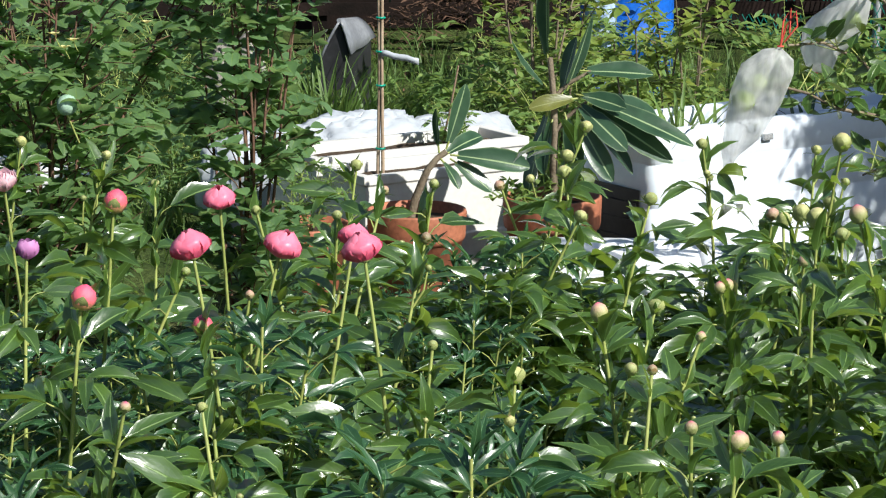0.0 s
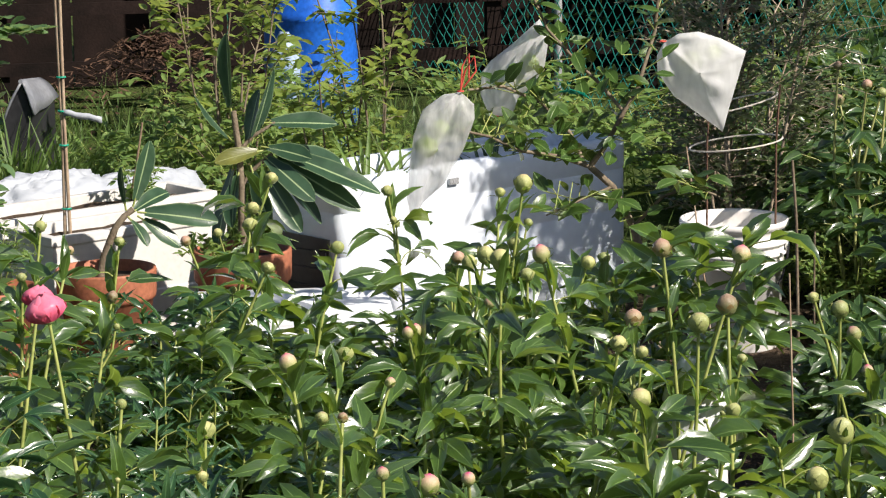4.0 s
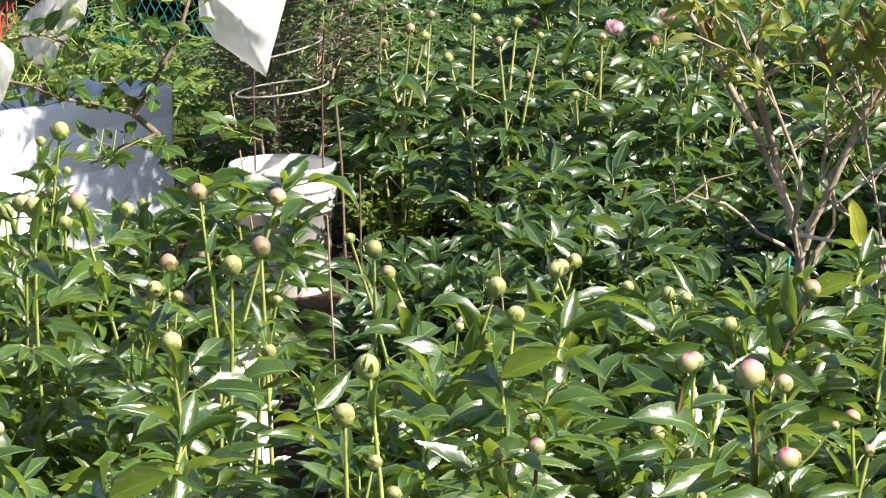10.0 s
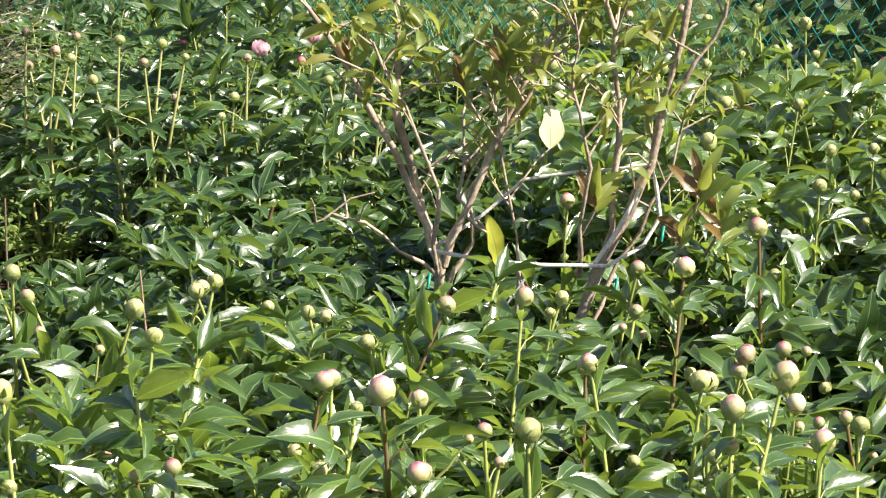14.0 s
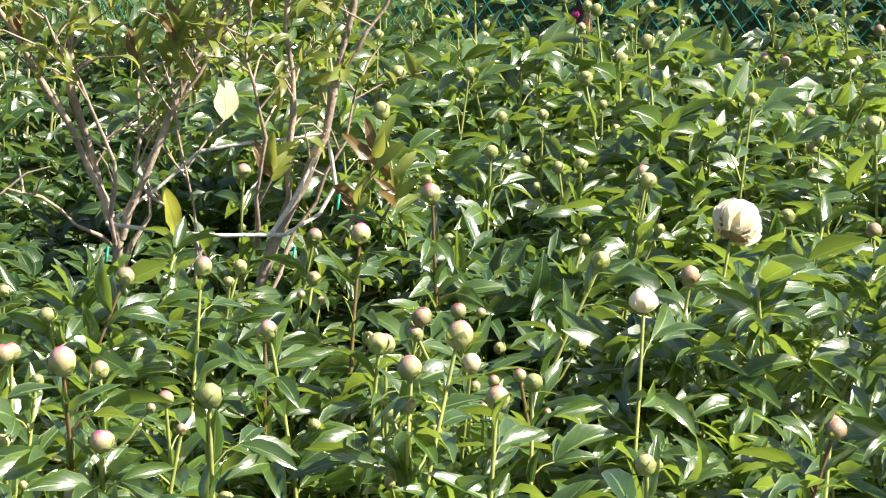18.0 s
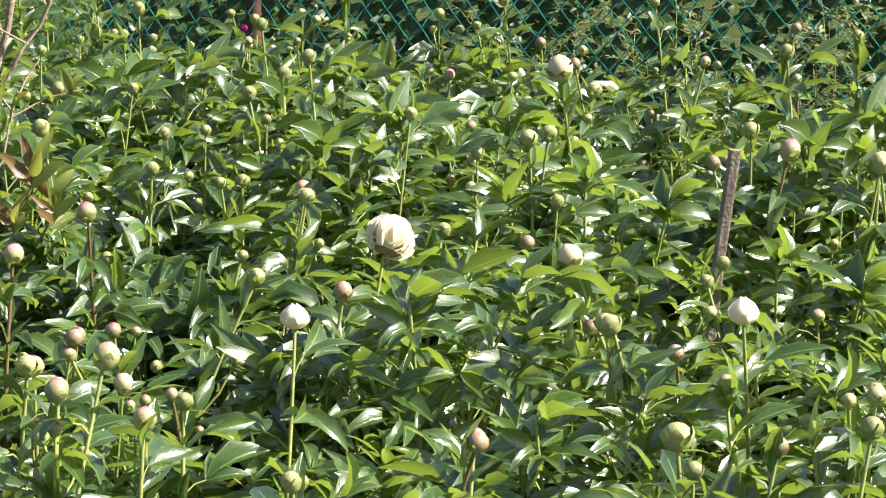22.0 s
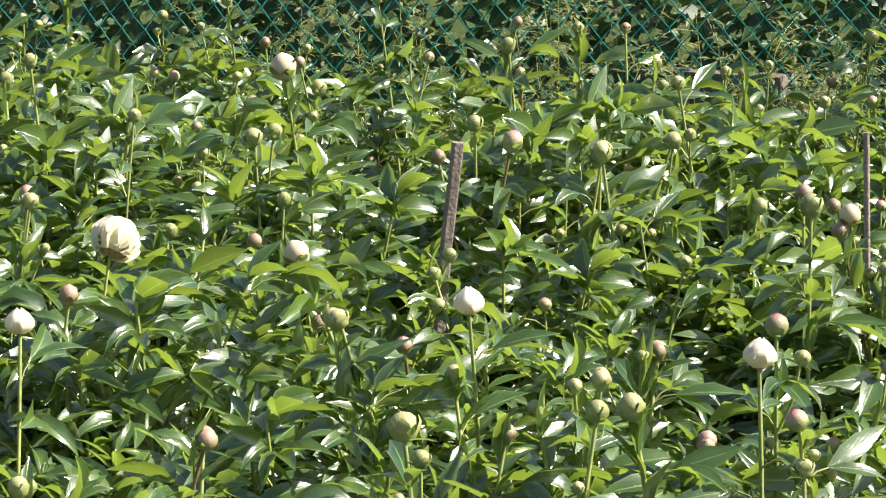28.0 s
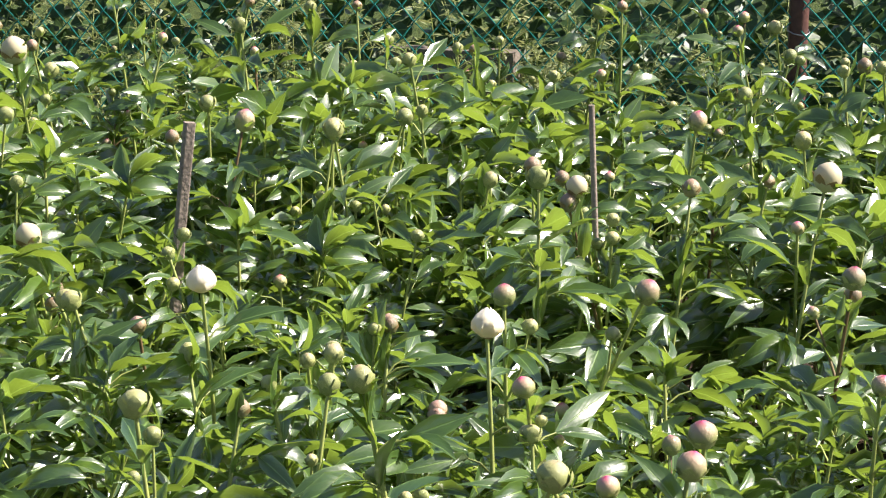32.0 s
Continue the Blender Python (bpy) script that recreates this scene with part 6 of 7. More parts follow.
def tied_tree():
    root = thing("young_tree", "young two-stemmed tree with bronze-green leaves, tied with string", "tree", at=(-0.28, 4.89, 0))
    rr = random.Random(51)
    arms = [([(-0.12, 0.05, 0), (-0.135, 0.045, 0.25), (-0.139, 0.043, 0.494), (-0.145, 0.043, 0.644), (-0.171, 0.041, 0.715), (-0.229, 0.035, 0.932), (-0.228, 0.035, 1.146), (-0.22, 0.03, 1.4)], 0.016, 0.006),
            ([(-0.145, 0.043, 0.644), (-0.203, 0.03, 0.792), (-0.277, 0.01, 0.943), (-0.339, 0.0, 1.062), (-0.396, -0.01, 1.147), (-0.45, -0.02, 1.3)], 0.010, 0.004),
            ([(-0.139, 0.043, 0.64), (-0.096, 0.047, 0.748), (-0.033, 0.06, 0.9), (0.03, 0.07, 1.028), (0.077, 0.08, 1.097), (0.124, 0.09, 1.12)], 0.010, 0.005),
            ([(0.07, 0.06, 0), (0.09, 0.057, 0.25), (0.108, 0.057, 0.496), (0.134, 0.058, 0.574), (0.181, 0.059, 0.684), (0.233, 0.059, 0.804), (0.258, 0.059, 0.869), (0.287, 0.059, 1.008), (0.316, 0.059, 1.145), (0.35, 0.06, 1.4)], 0.017, 0.006),
            ([(0.14, 0.058, 0.585), (0.181, 0.05, 0.717), (0.191, 0.045, 0.879), (0.177, 0.04, 1.039), (0.165, 0.04, 1.145), (0.15, 0.03, 1.4)], 0.009, 0.004),
            ([(0.288, 0.059, 0.966), (0.333, 0.05, 1.04), (0.384, 0.05, 1.125), (0.43, 0.04, 1.3)], 0.006, 0.003),
            ([(-0.15, 0.04, 0.62), (-0.22, -0.02, 0.68), (-0.28, -0.05, 0.74), (-0.34, -0.07, 0.76), (-0.38, -0.08, 0.74)], 0.005, 0.002),
            ([(0.0, 0.05, 0.55), (0.0, 0.045, 0.7), (-0.03, 0.04, 0.85), (-0.06, 0.03, 1.0)], 0.004, 0.002),
            ([(-0.1, 0.05, 0.74), (-0.04, 0.02, 0.7), (0.02, 0.0, 0.6)], 0.004, 0.003)]
    for bx, by, n in ((-0.14, 0.043, 2), (0.12, 0.057, 3)):
        for k in range(n):
            a = -0.62 + 1.24 * (k + rr.uniform(0.2, 0.8)) / n
            p, pts = Vector((bx, by, rr.uniform(0.42, 0.66))), []
            b = rr.uniform(-0.3, 0.3)
            for q in range(6):
                pts.append(tuple(p))
                p = p + Vector((math.sin(a) + rr.uniform(-0.5, 0.5), b + rr.uniform(-0.3, 0.3), math.cos(a))) * rr.uniform(0.07, 0.13)
            arms.append((pts, rr.uniform(0.005, 0.0075), 0.0025))
    twigs = []
    for pts, r0, r1 in arms:
        g = Geo()
        v = []
        for p, q in zip(pts, pts[1:]):
            p, q = Vector(p), Vector(q)
            v += [p, p.lerp(q, 0.5) + Vector((rr.uniform(-1, 1), rr.uniform(-1, 1), 0)) * 0.011]
        v.append(Vector(pts[-1]))
        n = len(v)
        g.tube(v, [0.82 * (r0 + (r1 - r0) * i / (n - 1)) * (1 + 0.2 * math.sin(i * 2.1)) for i in range(n)], 8)
        part("branch", g, M_BRANCH, root)
        for k in range(13 if n > 9 else 8):
            t = rr.uniform(0.35, 0.99) * (n - 1.01)
            i = int(t)
            p = v[i].lerp(v[i + 1], t - i)
            if p.z < 0.74:
                continue
            e = p + around(rr.uniform(0, 6.28), rr.uniform(0.2, 1.1)) * rr.uniform(0.06, 0.18)
            w = Geo()
            w.tube([p, p.lerp(e, 0.5) + Vector((0, 0, 0.012)), e], [0.0024, 0.002, 0.0014], 5)
            part("twig", w, M_BRANCH, root)
            twigs.append((p, e))
    for p, e in twigs:
        for k in range(6):
            c = p.lerp(e, rr.uniform(0.45, 1.0))
            if rr.random() > (c.z - 0.8) / 0.36 or (c.z > 1.22 and rr.random() < 0.65):
                continue
            g = Geo()
            ln = rr.uniform(0.03, 0.075)
            g.leaf(c, around(rr.uniform(0, 6.28), rr.uniform(-0.5, 1.4)), (rr.uniform(-0.6, 0.6), rr.uniform(-0.9, 0.4), 0.7), ln, ln * 0.33, rr.uniform(-0.2, 1.4), 0.3, 6, twist=rr.uniform(-0.8, 0.8))
            part("leaf", g, M_CITRUS_OLD, root)
    g = Geo()
    g.leaf((-0.055, 0.0, 0.748), (0.3, -0.05, -1), (0.5, -1, 0.2), 0.135, 0.034, 0.3, 0.3, 10, twist=0.25)
    part("leaf", g, M_YELLOW_LEAF, root, "hanging bright yellow leaf")
    g = Geo()
    g.leaf((0.06, -0.07, 0.968), (0.15, -0.15, -1), (0.45, -0.85, 0.3), 0.08, 0.05, 0.35, 0.12, 9, blunt=0.6, wave=0.6)
    part("leaf", g, M_BLEACHED_LEAF, root, "sun-bleached pale leaf")
    # sprigs of young leaves low on the limbs
    for (x, y, z), n, size in SPRIGS:
        c = Vector((x, y, z))
        w = Geo()
        w.tube([c + Vector((-0.03 if x > 0 else 0.03, 0.05, -0.1)), c + Vector((0.0, 0.02, -0.04)), c], [0.003, 0.0025, 0.002], 5)
        part("twig", w, M_BRANCH, root)
        for k in range(n):
            g = Geo()
            ln = size * rr.uniform(0.7, 1.1)
            g.leaf(c - Vector((0, 0, 0.008 * k)), around(k * 2.4 + rr.uniform(-0.3, 0.3), rr.uniform(0.5, 1.3)), (rr.uniform(-0.5, 0.5), -0.8, 0.6), ln, ln * 0.32, rr.uniform(0.0, 0.9), 0.25, 7, twist=rr.uniform(-0.5, 0.5))
            part("leaf", g, M_BRONZE if k % 3 == 1 else M_CITRUS_OLD, root, "young bronze leaf" if k % 3 == 1 else "")
    s = Geo()
    s.tube([(-0.165, 0.02, 0.675), (-0.05, 0.0, 0.66), (0.054, 0.0, 0.654), (0.174, 0.03, 0.649), (0.24, 0.05, 0.685), (0.271, 0.06, 0.74), (0.262, 0.06, 0.80), (0.253, 0.075, 0.837), (0.22, 0.04, 0.77), (0.191, 0.03, 0.717), (0.144, 0.03, 0.645)], 0.0044, 6)
    part("string", s, M_STRING, root, "grey-white cotton string")
    s = Geo()
    s.tube([(-0.165, 0.02, 0.675), (-0.145, 0.07, 0.68), (-0.064, 0.09, 0.735), (0.01, 0.1, 0.80), (0.1, 0.1, 0.815), (0.19, 0.09, 0.825), (0.253, 0.075, 0.837)], 0.0036, 6)
    part("string", s, M_STRING, root, "grey-white cotton string")
    s = Geo()
    s.tube([(-0.12, 0.03, 0.6), (-0.08, 0.0, 0.575), (-0.02, -0.01, 0.57), (0.04, 0.0, 0.66)], 0.0026, 6)
    part("string", s, M_STRING, root, "grey-white cotton string")
    for x, z in ((0.185, 0.62), (0.27, 0.72), (-0.17, 0.62)):
        s = Geo()
        s.tube([(x, 0.02, z), (x + 0.008, 0.0, z + 0.012), (x + 0.004, 0.0, z - 0.016)], 0.003, 5)
        part("tie", s, M_GREEN_TIE, root, "green plant tie")


tied_tree()


# ---- stakes, canes and rods ----
def stake(name, label, pts, r0, r1, material, sides=8, square=False, category="stake"):
    g = Geo()
    n = len(pts)
    g.tube(pts, [r0 + (r1 - r0) * i / (n - 1) for i in range(n)], 4 if square else sides)
    o = solid(name, g, material, label, category, "stakes and canes", smooth=not square)
    if square:
        bevel(o, 0.003, 2)
    return o


stake("wooden_stake", "weathered grey wooden stake among the peonies", [(1.25, 4.48, 0), (1.27, 4.475, 0.4), (1.29, 4.47, 0.7), (1.312, 4.465, 0.91)], 0.013, 0.014, M_WOOD, square=True)
stake("thin_stake", "thin dark wooden stake among the peonies", [(2.075, 4.275, 0), (2.045, 4.275, 0.5), (2.025, 4.275, 0.931)], 0.0068, 0.006, M_WOOD)
stake("cut_stake", "short weathered wooden stake near the fence", [(-0.16, 7.35, 0), (-0.15, 7.35, 0.4), (-0.14, 7.35, 0.66)], 0.014, 0.013, M_WOOD, square=True)
stake("bare_stick", "crooked bare brown stick beside the bucket", [(-1.69, 6.44, 0), (-1.695, 6.43, 0.3), (-1.70, 6.43, 0.5), (-1.712, 6.43, 0.655)], 0.0042, 0.0036, M_BARK)
stake("bare_stick", "short grey stick in the soil", [(-1.655, 6.46, 0), (-1.66, 6.46, 0.3), (-1.66, 6.46, 0.47)], 0.003, 0.0024, M_BARK)
stake("red_rod", "thin dark red leaning cane", [(-1.05, 6.2, 0.0), (-1.0, 6.18, 0.3), (-0.93, 6.15, 0.52)], 0.005, 0.004, M_STEM_RED)
stake("dry_cane", "thin dry reddish cane by the citrus tree", [(-1.86, 6.3, 0), (-1.9, 6.3, 0.35), (-1.95, 6.3, 0.7)], 0.0026, 0.002, M_CANE)
stake("dry_cane", "thin pale dry flower stalk", [(-0.93, 4.75, 0), (-0.95, 4.75, 0.4), (-0.97, 4.75, 0.66)], 0.0022, 0.0018, M_CANE)
stake("dry_cane", "thin pale dry flower stalk", [(-1.3, 4.8, 0), (-1.3, 4.8, 0.4), (-1.31, 4.8, 0.7)], 0.0022, 0.0018, M_CANE)
for dx, dz in ((-0.012, 0.0), (0.006, 0.02)):
    stake("bamboo_cane", "upright bamboo cane in the planter, tied in green", [(-3.825 + dx, 6.486, 0.3), (-3.823 + dx * 0.4, 6.481, 0.641), (-3.821 + dx, 6.476, 1.218 + dz)], 0.0055, 0.0045, M_CANE, category="cane")
stake("bamboo_cane", "slanting thin cane in the planter", [(-3.92, 7.0, 0.3), (-3.87, 6.98, 0.45), (-3.83, 6.96, 0.6)], 0.004, 0.003, M_CANE, category="cane")


def cane_ties():
    for z in (0.42, 0.602, 0.699, 0.795):
        g = Geo()
        g.tube([Vector((-3.825, 6.481, z)) + around(a) * 0.012 for a in [i * 0.6 for i in range(12)]], 0.003, 5)
        solid("plant_tie", g, M_GREEN_TIE, "green tape tie round the bamboo canes", "plant tie", "green ties")
    g = Geo()
    g.grid([[(-3.817 + 0.1 * i / 6, 6.471 + 0.04 * i / 6, 0.687 - 0.022 * i / 6 + dz + 0.002 * math.sin(i * 2)) for i in range(7)] for dz in (0.0, 0.018)])
    o = solid("plant_label", g, M_SHADED_SHEET, "blank white plastic plant label tied to the cane", "label")
    m = o.modifiers.new("thick", "SOLIDIFY")
    m.thickness = 0.003


cane_ties()


# ---- the far left: frame, shed, drum and weeds ----
def tent_frame():
    root = thing("folded_panel", "grey plastic panels leaning together like a tent over a black fill", "panel")
    top = [(-4.95, 8.146, 0.546), (-5.119, 8.568, 0.497)]
    right = [(-4.916, 8.165, 0.421), (-5.064, 8.6, 0.426)]
    left = [(-5.013, 8.108, 0.397), (-5.215, 8.512, 0.425)]
    for low, m in ((right, M_GREY_PANEL), (left, M_GREY_PANEL)):
        g = Geo()
        a, b, c, d = (Vector(q) for q in (top[0], top[1], low[1], low[0]))
        g.grid([[a.lerp(b, u).lerp(d.lerp(c, u), v) + Vector((0, 0, 0.012 * math.sin(3.14 * v) + 0.004 * math.sin(u * 9))) for u in (0, 0.2, 0.4, 0.6, 0.8, 1)] for v in (0, 0.25, 0.5, 0.75, 1)])
        md = part("panel", g, m, root).modifiers.new("thick", "SOLIDIFY")
        md.thickness = 0.008
    # Black solid that stands in for the shade inside the tent of panels.
    g = Geo()
    inner = [Vector(q) * 0.9 + Vector((-5.05, 8.34, 0.41)) * 0.1 for q in (left[0], top[0], right[0], left[1], top[1], right[1])]
    f, k = inner[:3], inner[3:]
    drop = lambda q: Vector((q.x, q.y, 0))
    for q in ([f[0], f[2], f[1]], [k[0], k[1], k[2]], [drop(f[0]), drop(f[2]), f[2], f[0]], [drop(f[2]), drop(k[2]), k[2], f[2]], [drop(k[2]), drop(k[0]), k[0], k[2]], [drop(k[0]), drop(f[0]), f[0], k[0]]):
        g.face(q)
    part("crate", g, M_BLACK, root, "black fill for the shade under the panels", smooth=False)
    g = Geo()
    g.tube(top, 0.008, 8)
    part("ridge", g, M_GREY_PANEL, root)


tent_frame()


def shed():
    root = thing("garden_shed", "weathered board shed with an open lattice front, blackened for its shade", "shed", at=(-6.0, 11.3, 0), rz=33)
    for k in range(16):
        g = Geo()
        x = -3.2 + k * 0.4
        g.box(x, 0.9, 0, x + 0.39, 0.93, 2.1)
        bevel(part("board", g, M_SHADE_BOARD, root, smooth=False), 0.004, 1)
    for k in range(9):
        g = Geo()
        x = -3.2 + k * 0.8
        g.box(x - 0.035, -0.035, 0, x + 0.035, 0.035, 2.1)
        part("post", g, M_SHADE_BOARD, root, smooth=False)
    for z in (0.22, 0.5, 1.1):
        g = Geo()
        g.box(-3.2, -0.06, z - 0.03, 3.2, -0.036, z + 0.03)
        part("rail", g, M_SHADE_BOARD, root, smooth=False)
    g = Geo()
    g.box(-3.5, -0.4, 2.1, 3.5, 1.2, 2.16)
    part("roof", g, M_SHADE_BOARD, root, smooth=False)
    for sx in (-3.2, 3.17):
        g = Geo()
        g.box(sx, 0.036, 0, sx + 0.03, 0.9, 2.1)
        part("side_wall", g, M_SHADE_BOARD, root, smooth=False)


shed()


def drum():
    root = thing("blue_drum", "bright blue plastic drum standing on the ground", "drum", at=(-4.77, 10.25, 0))
    g = Geo()
    g.revolve([(0, 0), (0.185, 0), (0.2, 0.03), (0.2, 0.28), (0.21, 0.295), (0.2, 0.31), (0.2, 0.57), (0.21, 0.585), (0.2, 0.6), (0.195, 0.86), (0.18, 0.88), (0, 0.88)], 28)
    part("body", g, M_BLUE, root)
    g = Geo()
    g.revolve([(0.198, 0.84), (0.206, 0.85), (0.206, 0.88), (0.198, 0.89)], 28)
    part("rim", g, M_BLUE, root)
    root = thing("blue_sack", "blue and white woven plastic sack slumped by the drum", "sack", at=(-4.68, 9.79, 0), rz=20)
    g = Geo()
    rows = []
    for i in range(12):
        t = i / 11
        row = []
        for j in range(20):
            a = 2 * math.pi * j / 20
            w = (0.048 + 0.015 * math.sin(t * 3)) * (1 + 0.16 * noise.noise((math.cos(a) * 1.6, math.sin(a) * 1.6, t * 3))) * (1 if t < 0.85 else 1 - (t - 0.85) * 4)
            row.append((w * math.cos(a), w * 0.7 * math.sin(a), 0.56 * t))
        rows.append(row)
    g.grid(rows, 0, True)
    part("bag", g, surface("blue_white_weave", (0.16, 0.28, 0.6), (0.42, 0.52, 0.68), 0.5, 7, 60, 0.2, spread=(0.4, 0.6)), root)


drum()
bush("black_bin_weed", "leafy weeds in front of the drum", "weed", (-4.55, 9.8, 0), 0.42, 0.35, M_WEED, M_STEM, random.Random(61), 7, 10, 0.06, 0.4, 8)


for x, y in ((-1.97, 7.89), (-1.86, 7.87), (-2.05, 7.83)):
    bush("low_weed", "low light green weed on the soil beside the bucket", "weed", (x, y, 0), 0.14, 0.16, M_SAPLING, M_STEM, random.Random(int(-100 * x)), 7, 7, 0.03, 0.5, 8, group="low weeds", thick=0.002, rows=3)
WR = random.Random(63)
for x, y, h, r, ll, m in ((-4.75, 9.4, 0.4, 0.4, 0.06, M_WEED), (-4.3, 8.9, 0.4, 0.42, 0.055, M_WEED), (-3.75, 8.6, 0.34, 0.38, 0.06, M_WEED), (-3.9, 7.9, 0.5, 0.3, 0.05, M_WEED), (-6.3, 9.2, 0.5, 0.4, 0.06, M_ROSE), (-4.5, 8.25, 0.34, 0.3, 0.055, M_WEED), (-5.3, 8.1, 0.36, 0.35, 0.055, M_ROSE), (-4.9, 6.9, 0.4, 0.35, 0.05, M_ROSE), (-3.3, 9.6, 0.34, 0.4, 0.07, M_WEED), (-2.75, 9.3, 0.34, 0.4, 0.07, M_WEED), (-4.0, 10.3, 0.36, 0.42, 0.06, M_WEED), (-3.2, 8.3, 0.3, 0.3, 0.05, M_SAPLING), (-2.9, 10.4, 0.38, 0.4, 0.07, M_WEED), (-5.5, 7.6, 0.5, 0.4, 0.06, M_ROSE), (-6.3, 7.8, 0.8, 0.5, 0.06, M_ROSE), (-2.45, 8.8, 0.75, 0.35, 0.05, M_CURRANT), (-1.95, 8.6, 0.7, 0.35, 0.05, M_CURRANT)):
    bush("weed_clump", "clump of rough leafy weeds behind the planters", "weed", (x, y, 0), h, r, m, M_STEM, WR, 7, 11, ll, 0.42, 9, group="weeds behind the planters", thick=0.004)
for k, (x, y) in enumerate(((-4.1, 8.1), (-4.5, 8.9), (-3.9, 8.9), (-3.62, 7.9))):
    bush("sapling", "slender sapling with bright yellow-green leaves", "sapling", (x, y, 0), 1.1 if k < 3 else 0.66, 0.3 if k < 3 else 0.2, M_SAPLING, M_BARK, random.Random(64 + k), 4, 13, 0.066, 0.42, 8, thick=0.006, group="saplings", rows=5)
bush("seedlings", "feathery green seedlings in a flower pot", "seedling", (-3.83, 6.08, 0.24), 0.2, 0.12, M_WEED, M_STEM, random.Random(65), 9, 8, 0.025, 0.3, 10, thick=0.002)
bush("planter_herb", "small leafy herb growing in the planter", "herb", (-3.88, 7.02, 0.34), 0.16, 0.1, M_WEED, M_STEM, random.Random(66), 6, 6, 0.03, 0.5, 7, thick=0.002)
bush("planter_herb", "small leafy herb in the flower pot", "herb", (-3.30, 6.39, 0.31), 0.08, 0.1, M_WEED, M_STEM, random.Random(67), 6, 5, 0.03, 0.5, 6, thick=0.002)


def strap_plant(at, n, h, seed, label, material=M_STRAP):
    rr = random.Random(seed)
    root = thing("strap_leaved_plant", label, "plant", "strap-leaved plants", at)
    for k in range(n):
        g = Geo()
        a = rr.uniform(0, 6.28)
        g.leaf(around(a) * rr.uniform(0, 0.05), around(a, rr.uniform(0.9, 1.45)), (0, 0, 1), h * rr.uniform(0.7, 1.15), 0.016, rr.uniform(0.2, 1.3), 0.2, 7, 0, 0.5)
        part("leaf", g, material, root)


strap_plant((-3.04, 6.81, 0.38), 16, 0.36, 71, "clump of yellow-green strap leaves in the fridge planter")
strap_plant((-2.99, 6.95, 0.38), 10, 0.28, 72, "strap-leaved seedlings in the fridge planter")
strap_plant((-2.84, 7.29, 0.38), 8, 0.28, 73, "strap-leaved seedlings in the fridge planter", M_LONG_LEAF)
strap_plant((-4.85, 7.95, 0), 120, 0.47, 74, "tuft of long green grass by the panels", M_GRASS)
strap_plant((-4.97, 8.0, 0), 90, 0.5, 76, "tuft of long green grass by the panels", M_GRASS)
strap_plant((-4.72, 8.05, 0), 90, 0.42, 75, "tuft of long green grass by the panels", M_GRASS)


def tarpaulin():
    g = Geo()
    rows = []
    for i in range(10):
        row = []
        for j in range(16):
            u, v = j / 15 - 0.5, i / 9
            row.append((0.26 * u, 0.3 * (v - 0.5) + 0.05 * noise.noise((u * 5, v * 4, 2)), max(0.0, 0.42 * math.sin(math.pi * (0.08 + 0.84 * v)) * (1 - 1.1 * u * u) + 0.09 * noise.noise((u * 6, v * 5, 7)) - 0.12)))
        rows.append(row)
    g.grid(rows)
    o = solid("tarpaulin", g, M_CONCRETE, "crumpled grey-white plastic sheet over a heap", "tarpaulin")
    o.matrix_basis = pose(-6.05, 9.15, 0, 0, 0, 35)


tarpaulin()


def leaf_heap():
    g = Geo()
    rr = random.Random(81)
    for k in range(1500):
        a, q = rr.uniform(0, 6.28), abs(rr.gauss(0, 0.45))
        h = max(0.0, 0.45 * math.exp(-q * q * 3) * rr.uniform(0.7, 1.0))
        g.leaf((-5.7 + math.cos(a) * q, 10.6 + math.sin(a) * q * 0.7, h + 0.01), around(rr.uniform(0, 6.28), rr.uniform(-0.6, 0.6)), (rr.uniform(-1, 1), rr.uniform(-1, 1), 1), rr.uniform(0.03, 0.09), 0.009, rr.uniform(-1, 1), 0.1, 3)
    solid("leaf_heap", g, M_DRY, "heap of dry reddish-brown stalks and leaves", "leaf heap", kind="stuff")


leaf_heap()


# ---- behind the fence ----
def hedge(s0, s1, n, seed, leaf, size, off, top, name="hedge", label="dark ivy-like hedge behind the fence"):
    g, rr = Geo(), random.Random(seed)
    for k in range(n):
        s, o = rr.uniform(s0, s1), rr.uniform(*off)
        lim = top * (0.75 + 0.25 * noise.noise((s * 1.3, seed, 0)))
        p = on_fence(s, rr.uniform(0.0, 1.0) ** 0.8 * lim, o + 0.15 * noise.noise((s * 2, seed, 3)))
        out = -FN * rr.uniform(0.1, 1) + FU * rr.uniform(-0.8, 0.8) + Vector((0, 0, rr.uniform(-0.7, 0.4)))
        g.leaf(p, out, (-FN.x, -FN.y, 0.8), size * rr.uniform(0.7, 1.2), size * 0.75, rr.uniform(-0.2, 0.6), 0.12, 3)
    return solid(name, g, leaf, label, "hedge", kind="stuff")


hedge(-3.2, 5.6, 12000, 91, M_IVY, 0.088, (0.7, 1.9), 1.7)
hedge(9.3, 15.0, 6000, 92, M_IVY, 0.06, (0.8, 1.6), 1.7)
hedge(5.4, 9.5, 2600, 93, M_GROWTH, 0.07, (1.6, 2.6), 0.6, "rough_growth", "rough green growth behind the fence")


def blades(name, label, n, spot, h, material, seed, width=0.006, kind="stuff"):
    g, rr = Geo(), random.Random(seed)
    for k in range(n):
        p = spot(rr)
        a = rr.uniform(0, 6.28)
        g.leaf(p, around(a, rr.uniform(0.7, 1.5)), (0, 0, 1), h * rr.uniform(0.5, 1.2), width, rr.uniform(0.0, 1.2), 0.2, 4, 0, 0.5)
    return solid(name, g, material, label, "grass", kind=kind)


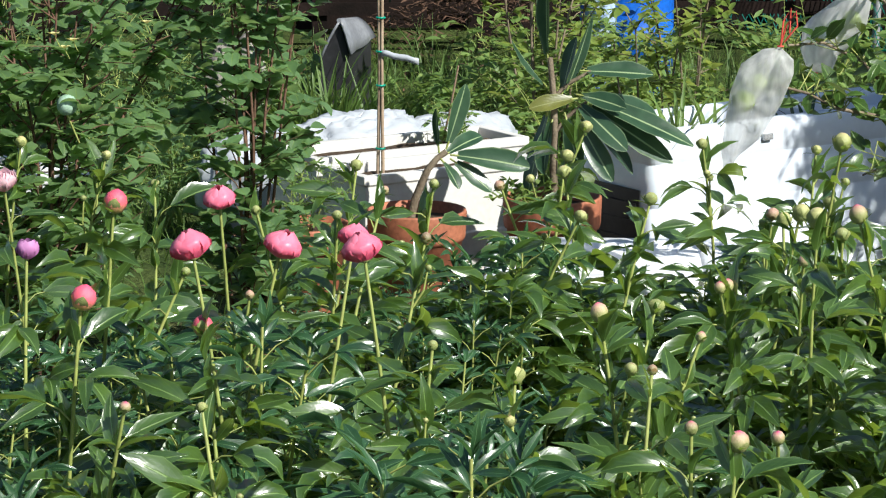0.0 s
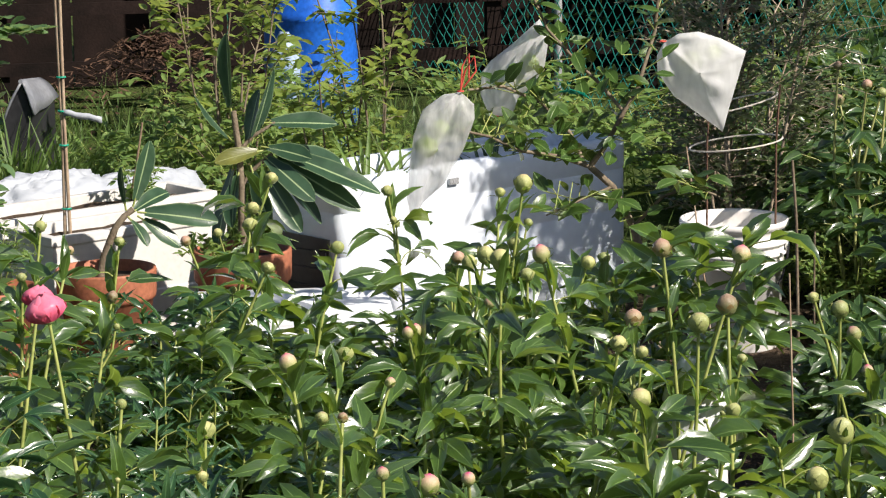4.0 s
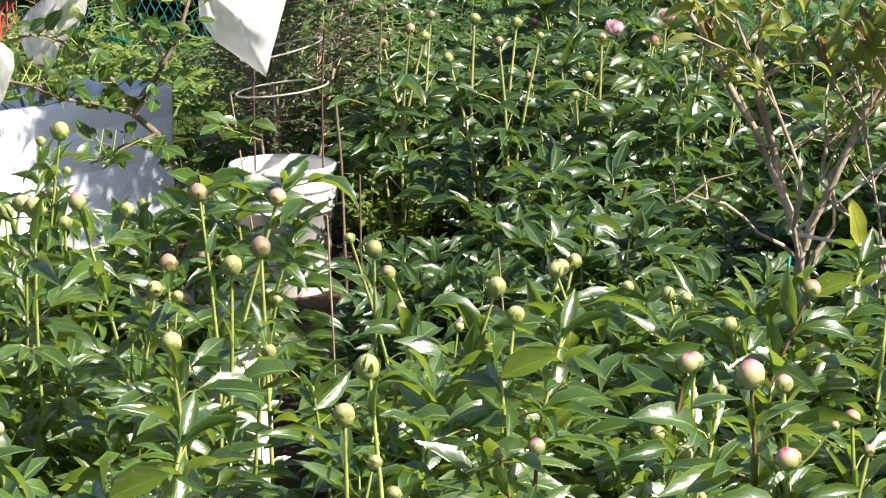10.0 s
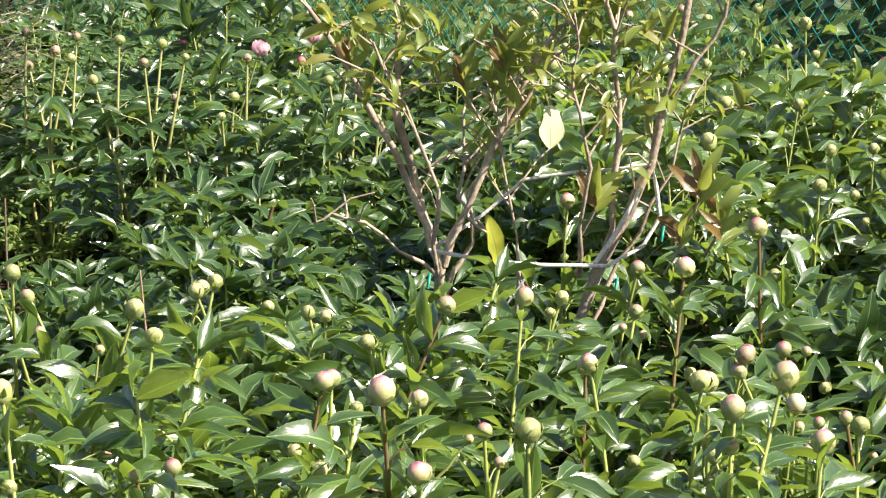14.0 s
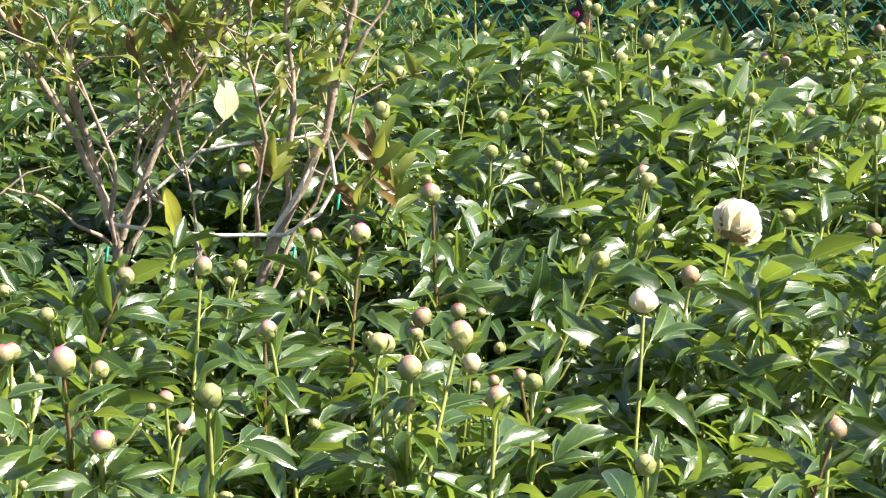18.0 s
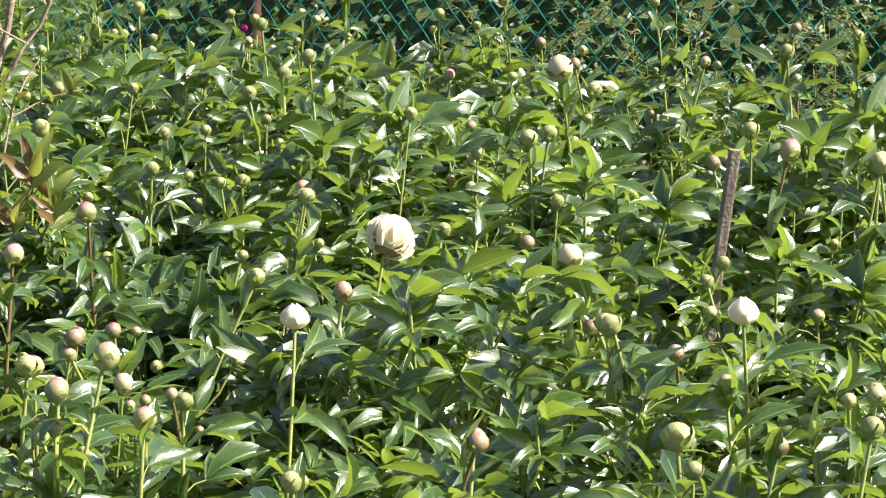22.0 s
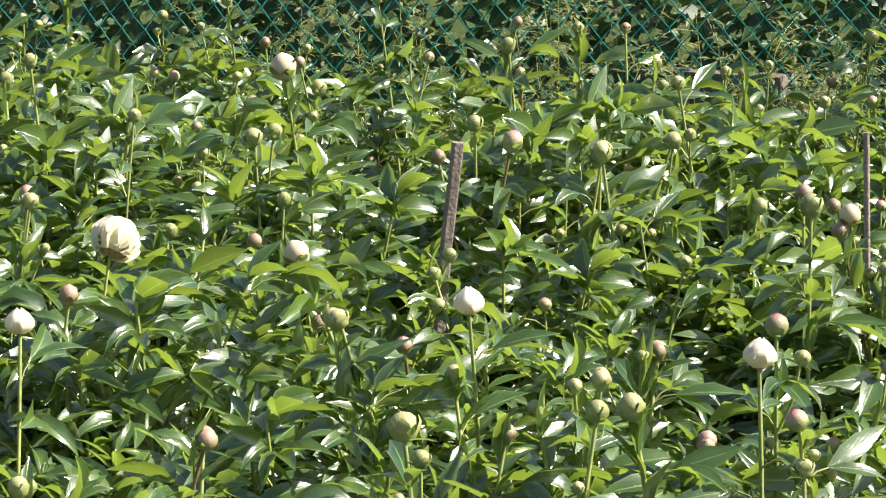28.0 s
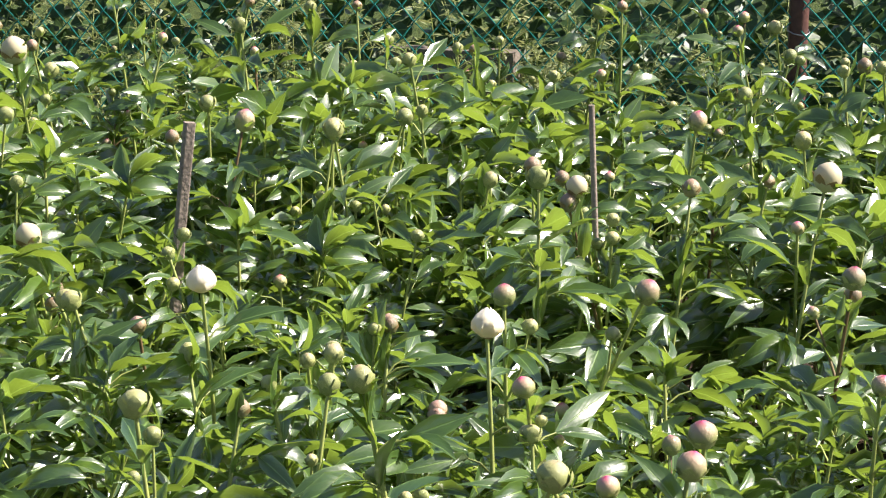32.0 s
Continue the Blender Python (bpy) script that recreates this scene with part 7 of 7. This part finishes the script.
for s, off, h, r in ((2.0, 0.3, 0.9, 0.3), (2.5, 0.35, 1.0, 0.32), (1.86, 0.3, 0.72, 0.14), (1.8, 0.4, 0.74, 0.16), (3.0, 0.3, 0.85, 0.3), (1.2, 0.35, 0.8, 0.28), (3.6, 0.4, 0.8, 0.3)):
    bush("wild_weed", "pale yellow-green wild weed going to seed at the fence", "weed", tuple(on_fence(s, 0, off)), h, r, M_PALEWEED, M_STEM, random.Random(int(s * 100)), 7, 14, 0.035, 0.3, 9, group="weeds at the fence", thick=0.003)
for s, off, h in ((1.45, -0.2, 0.88), (1.62, -0.05, 0.95), (1.95, -0.15, 0.84), (2.5, -0.1, 0.9), (3.3, -0.1, 0.86)):
    bush("feathery_weed", "pale green feathery weed growing through the fence", "weed", tuple(on_fence(s, 0, off)), h, 0.15, M_PALEWEED, M_STEM, random.Random(int(s * 70)), 5, 20, 0.022, 0.22, 16, group="weeds at the fence", thick=0.0025, rows=3, spread=0.45)
blades("tall_grass", "tall green grass behind the fence", 2600, lambda r: on_fence(r.uniform(5.4, 9.6), 0.0, r.uniform(0.1, 2.2)), 0.5, M_GRASS, 96, 0.009)
blades("rough_grass", "rough green grass round the planters", 3800, lambda r: (lambda d, h: Vector((-d * math.sin(h), d * math.cos(h), 0)))(r.uniform(5.0, 12.5), radians(r.uniform(17.5, 43))), 0.16, M_GRASS, 97, 0.006)


blades("meadow_grass", "long unmown grass beyond the planters", 2600, lambda r: (lambda d, h: Vector((-d * math.sin(h), d * math.cos(h), 0)))(r.uniform(8.2, 12.0), radians(r.uniform(20, 40))), 0.3, M_GRASS, 98, 0.008)


def plinth():
    g = Geo()
    a, b = on_fence(1.9, 0, 0.35), on_fence(2.3, 0, 0.35)
    c, d = on_fence(2.3, 0, 0.43), on_fence(1.9, 0, 0.43)
    z = Vector((0, 0, 0.66))
    for q in ([a, b, b + z, a + z], [b, c, c + z, b + z], [c, d, d + z, c + z], [d, a, a + z, d + z], [a + z, b + z, c + z, d + z]):
        g.face(q)
    bevel(solid("concrete_block", g, M_OLD_CONCRETE, "rough grey-brown concrete block wall behind the fence", "wall", smooth=False), 0.015)


plinth()


def clay_edge():
    g = Geo()
    g.revolve([(0.0, 0), (0.08, 0), (0.096, 0.2), (0.104, 0.205), (0.104, 0.235), (0.09, 0.235), (0.075, 0.02), (0, 0.02)], 24)
    o = solid("clay_pot", g, M_PINKISH_CLAY, "faded pinkish clay pot half hidden under peony leaves", "flower pot")
    o.matrix_basis = pose(-1.05, 4.75, 0.08, 12, 8, 0)
    g = Geo()
    g.revolve([(0, 0), (0.15, 0), (0.15, 0.1), (0.13, 0.105), (0, 0.105)], 20, wobble=0.03)
    o = solid("stone_block", g, M_CONCRETE, "rough grey stone under the clay pot", "stone")
    o.matrix_basis = pose(-1.05, 4.75, 0)


clay_edge()


# ---- small details ----
def bush_flower(x, y, z):
    root = thing("bush_flower", "small yellow flower on the leafy bush", "flower", "yellow flowers", (x, y, z))
    for k in range(5):
        g = Geo()
        a = k * 1.2566
        g.leaf(around(a) * 0.002, around(a, 0.5), (0, 0, 1), 0.016, 0.013, 0.5, 0.1, 4)
        part("petal", g, M_YELLOW, root)
    g = Geo()
    g.tube([(0, 0, 0), (0.002, 0.003, -0.01), (0.006, 0.01, -0.025)], 0.0012, 5)
    part("stalk", g, M_STEM, root)


for x, y, z in ((-3.73, 4.83, 0.93), (-3.70, 4.86, 0.915), (-3.71, 4.84, 0.9), (-3.56, 4.95, 0.955)):
    bush_flower(x, y, z)


def bush_ball():
    root = thing("seed_ball", "pale green round seed head on the leafy bush", "seed head", at=(-3.70, 4.83, 0.772))
    g = Geo()
    g.revolve([(0.001, -0.024), (0.014, -0.02), (0.023, -0.008), (0.024, 0.006), (0.016, 0.019), (0.004, 0.024), (0.001, 0.023)], 14, wobble=0.04)
    part("head", g, surface("pale_green_skin", (0.26, 0.42, 0.3), (0.4, 0.55, 0.42), 0.5, 20, 120, 0.2), root)
    g = Geo()
    g.tube([(0, 0, -0.022), (0.006, 0.01, -0.05), (0.01, 0.03, -0.09)], 0.0022, 6)
    part("stalk", g, M_STEM, root)


bush_ball()


def teal_tie():
    root = thing("twine_tie", "teal green twine tied round a citrus branch", "twine", at=(-2.22, 6.12, 0.85))
    for k in range(4):
        g = Geo()
        g.tube([(0, 0, 0), (0.03 + 0.01 * k, -0.01, 0.008 - 0.004 * k), (0.07 + 0.006 * k, -0.015 - 0.004 * k, -0.004 * k)], 0.0016, 5)
        part("strand", g, M_GREEN_TIE, root)


teal_tie()
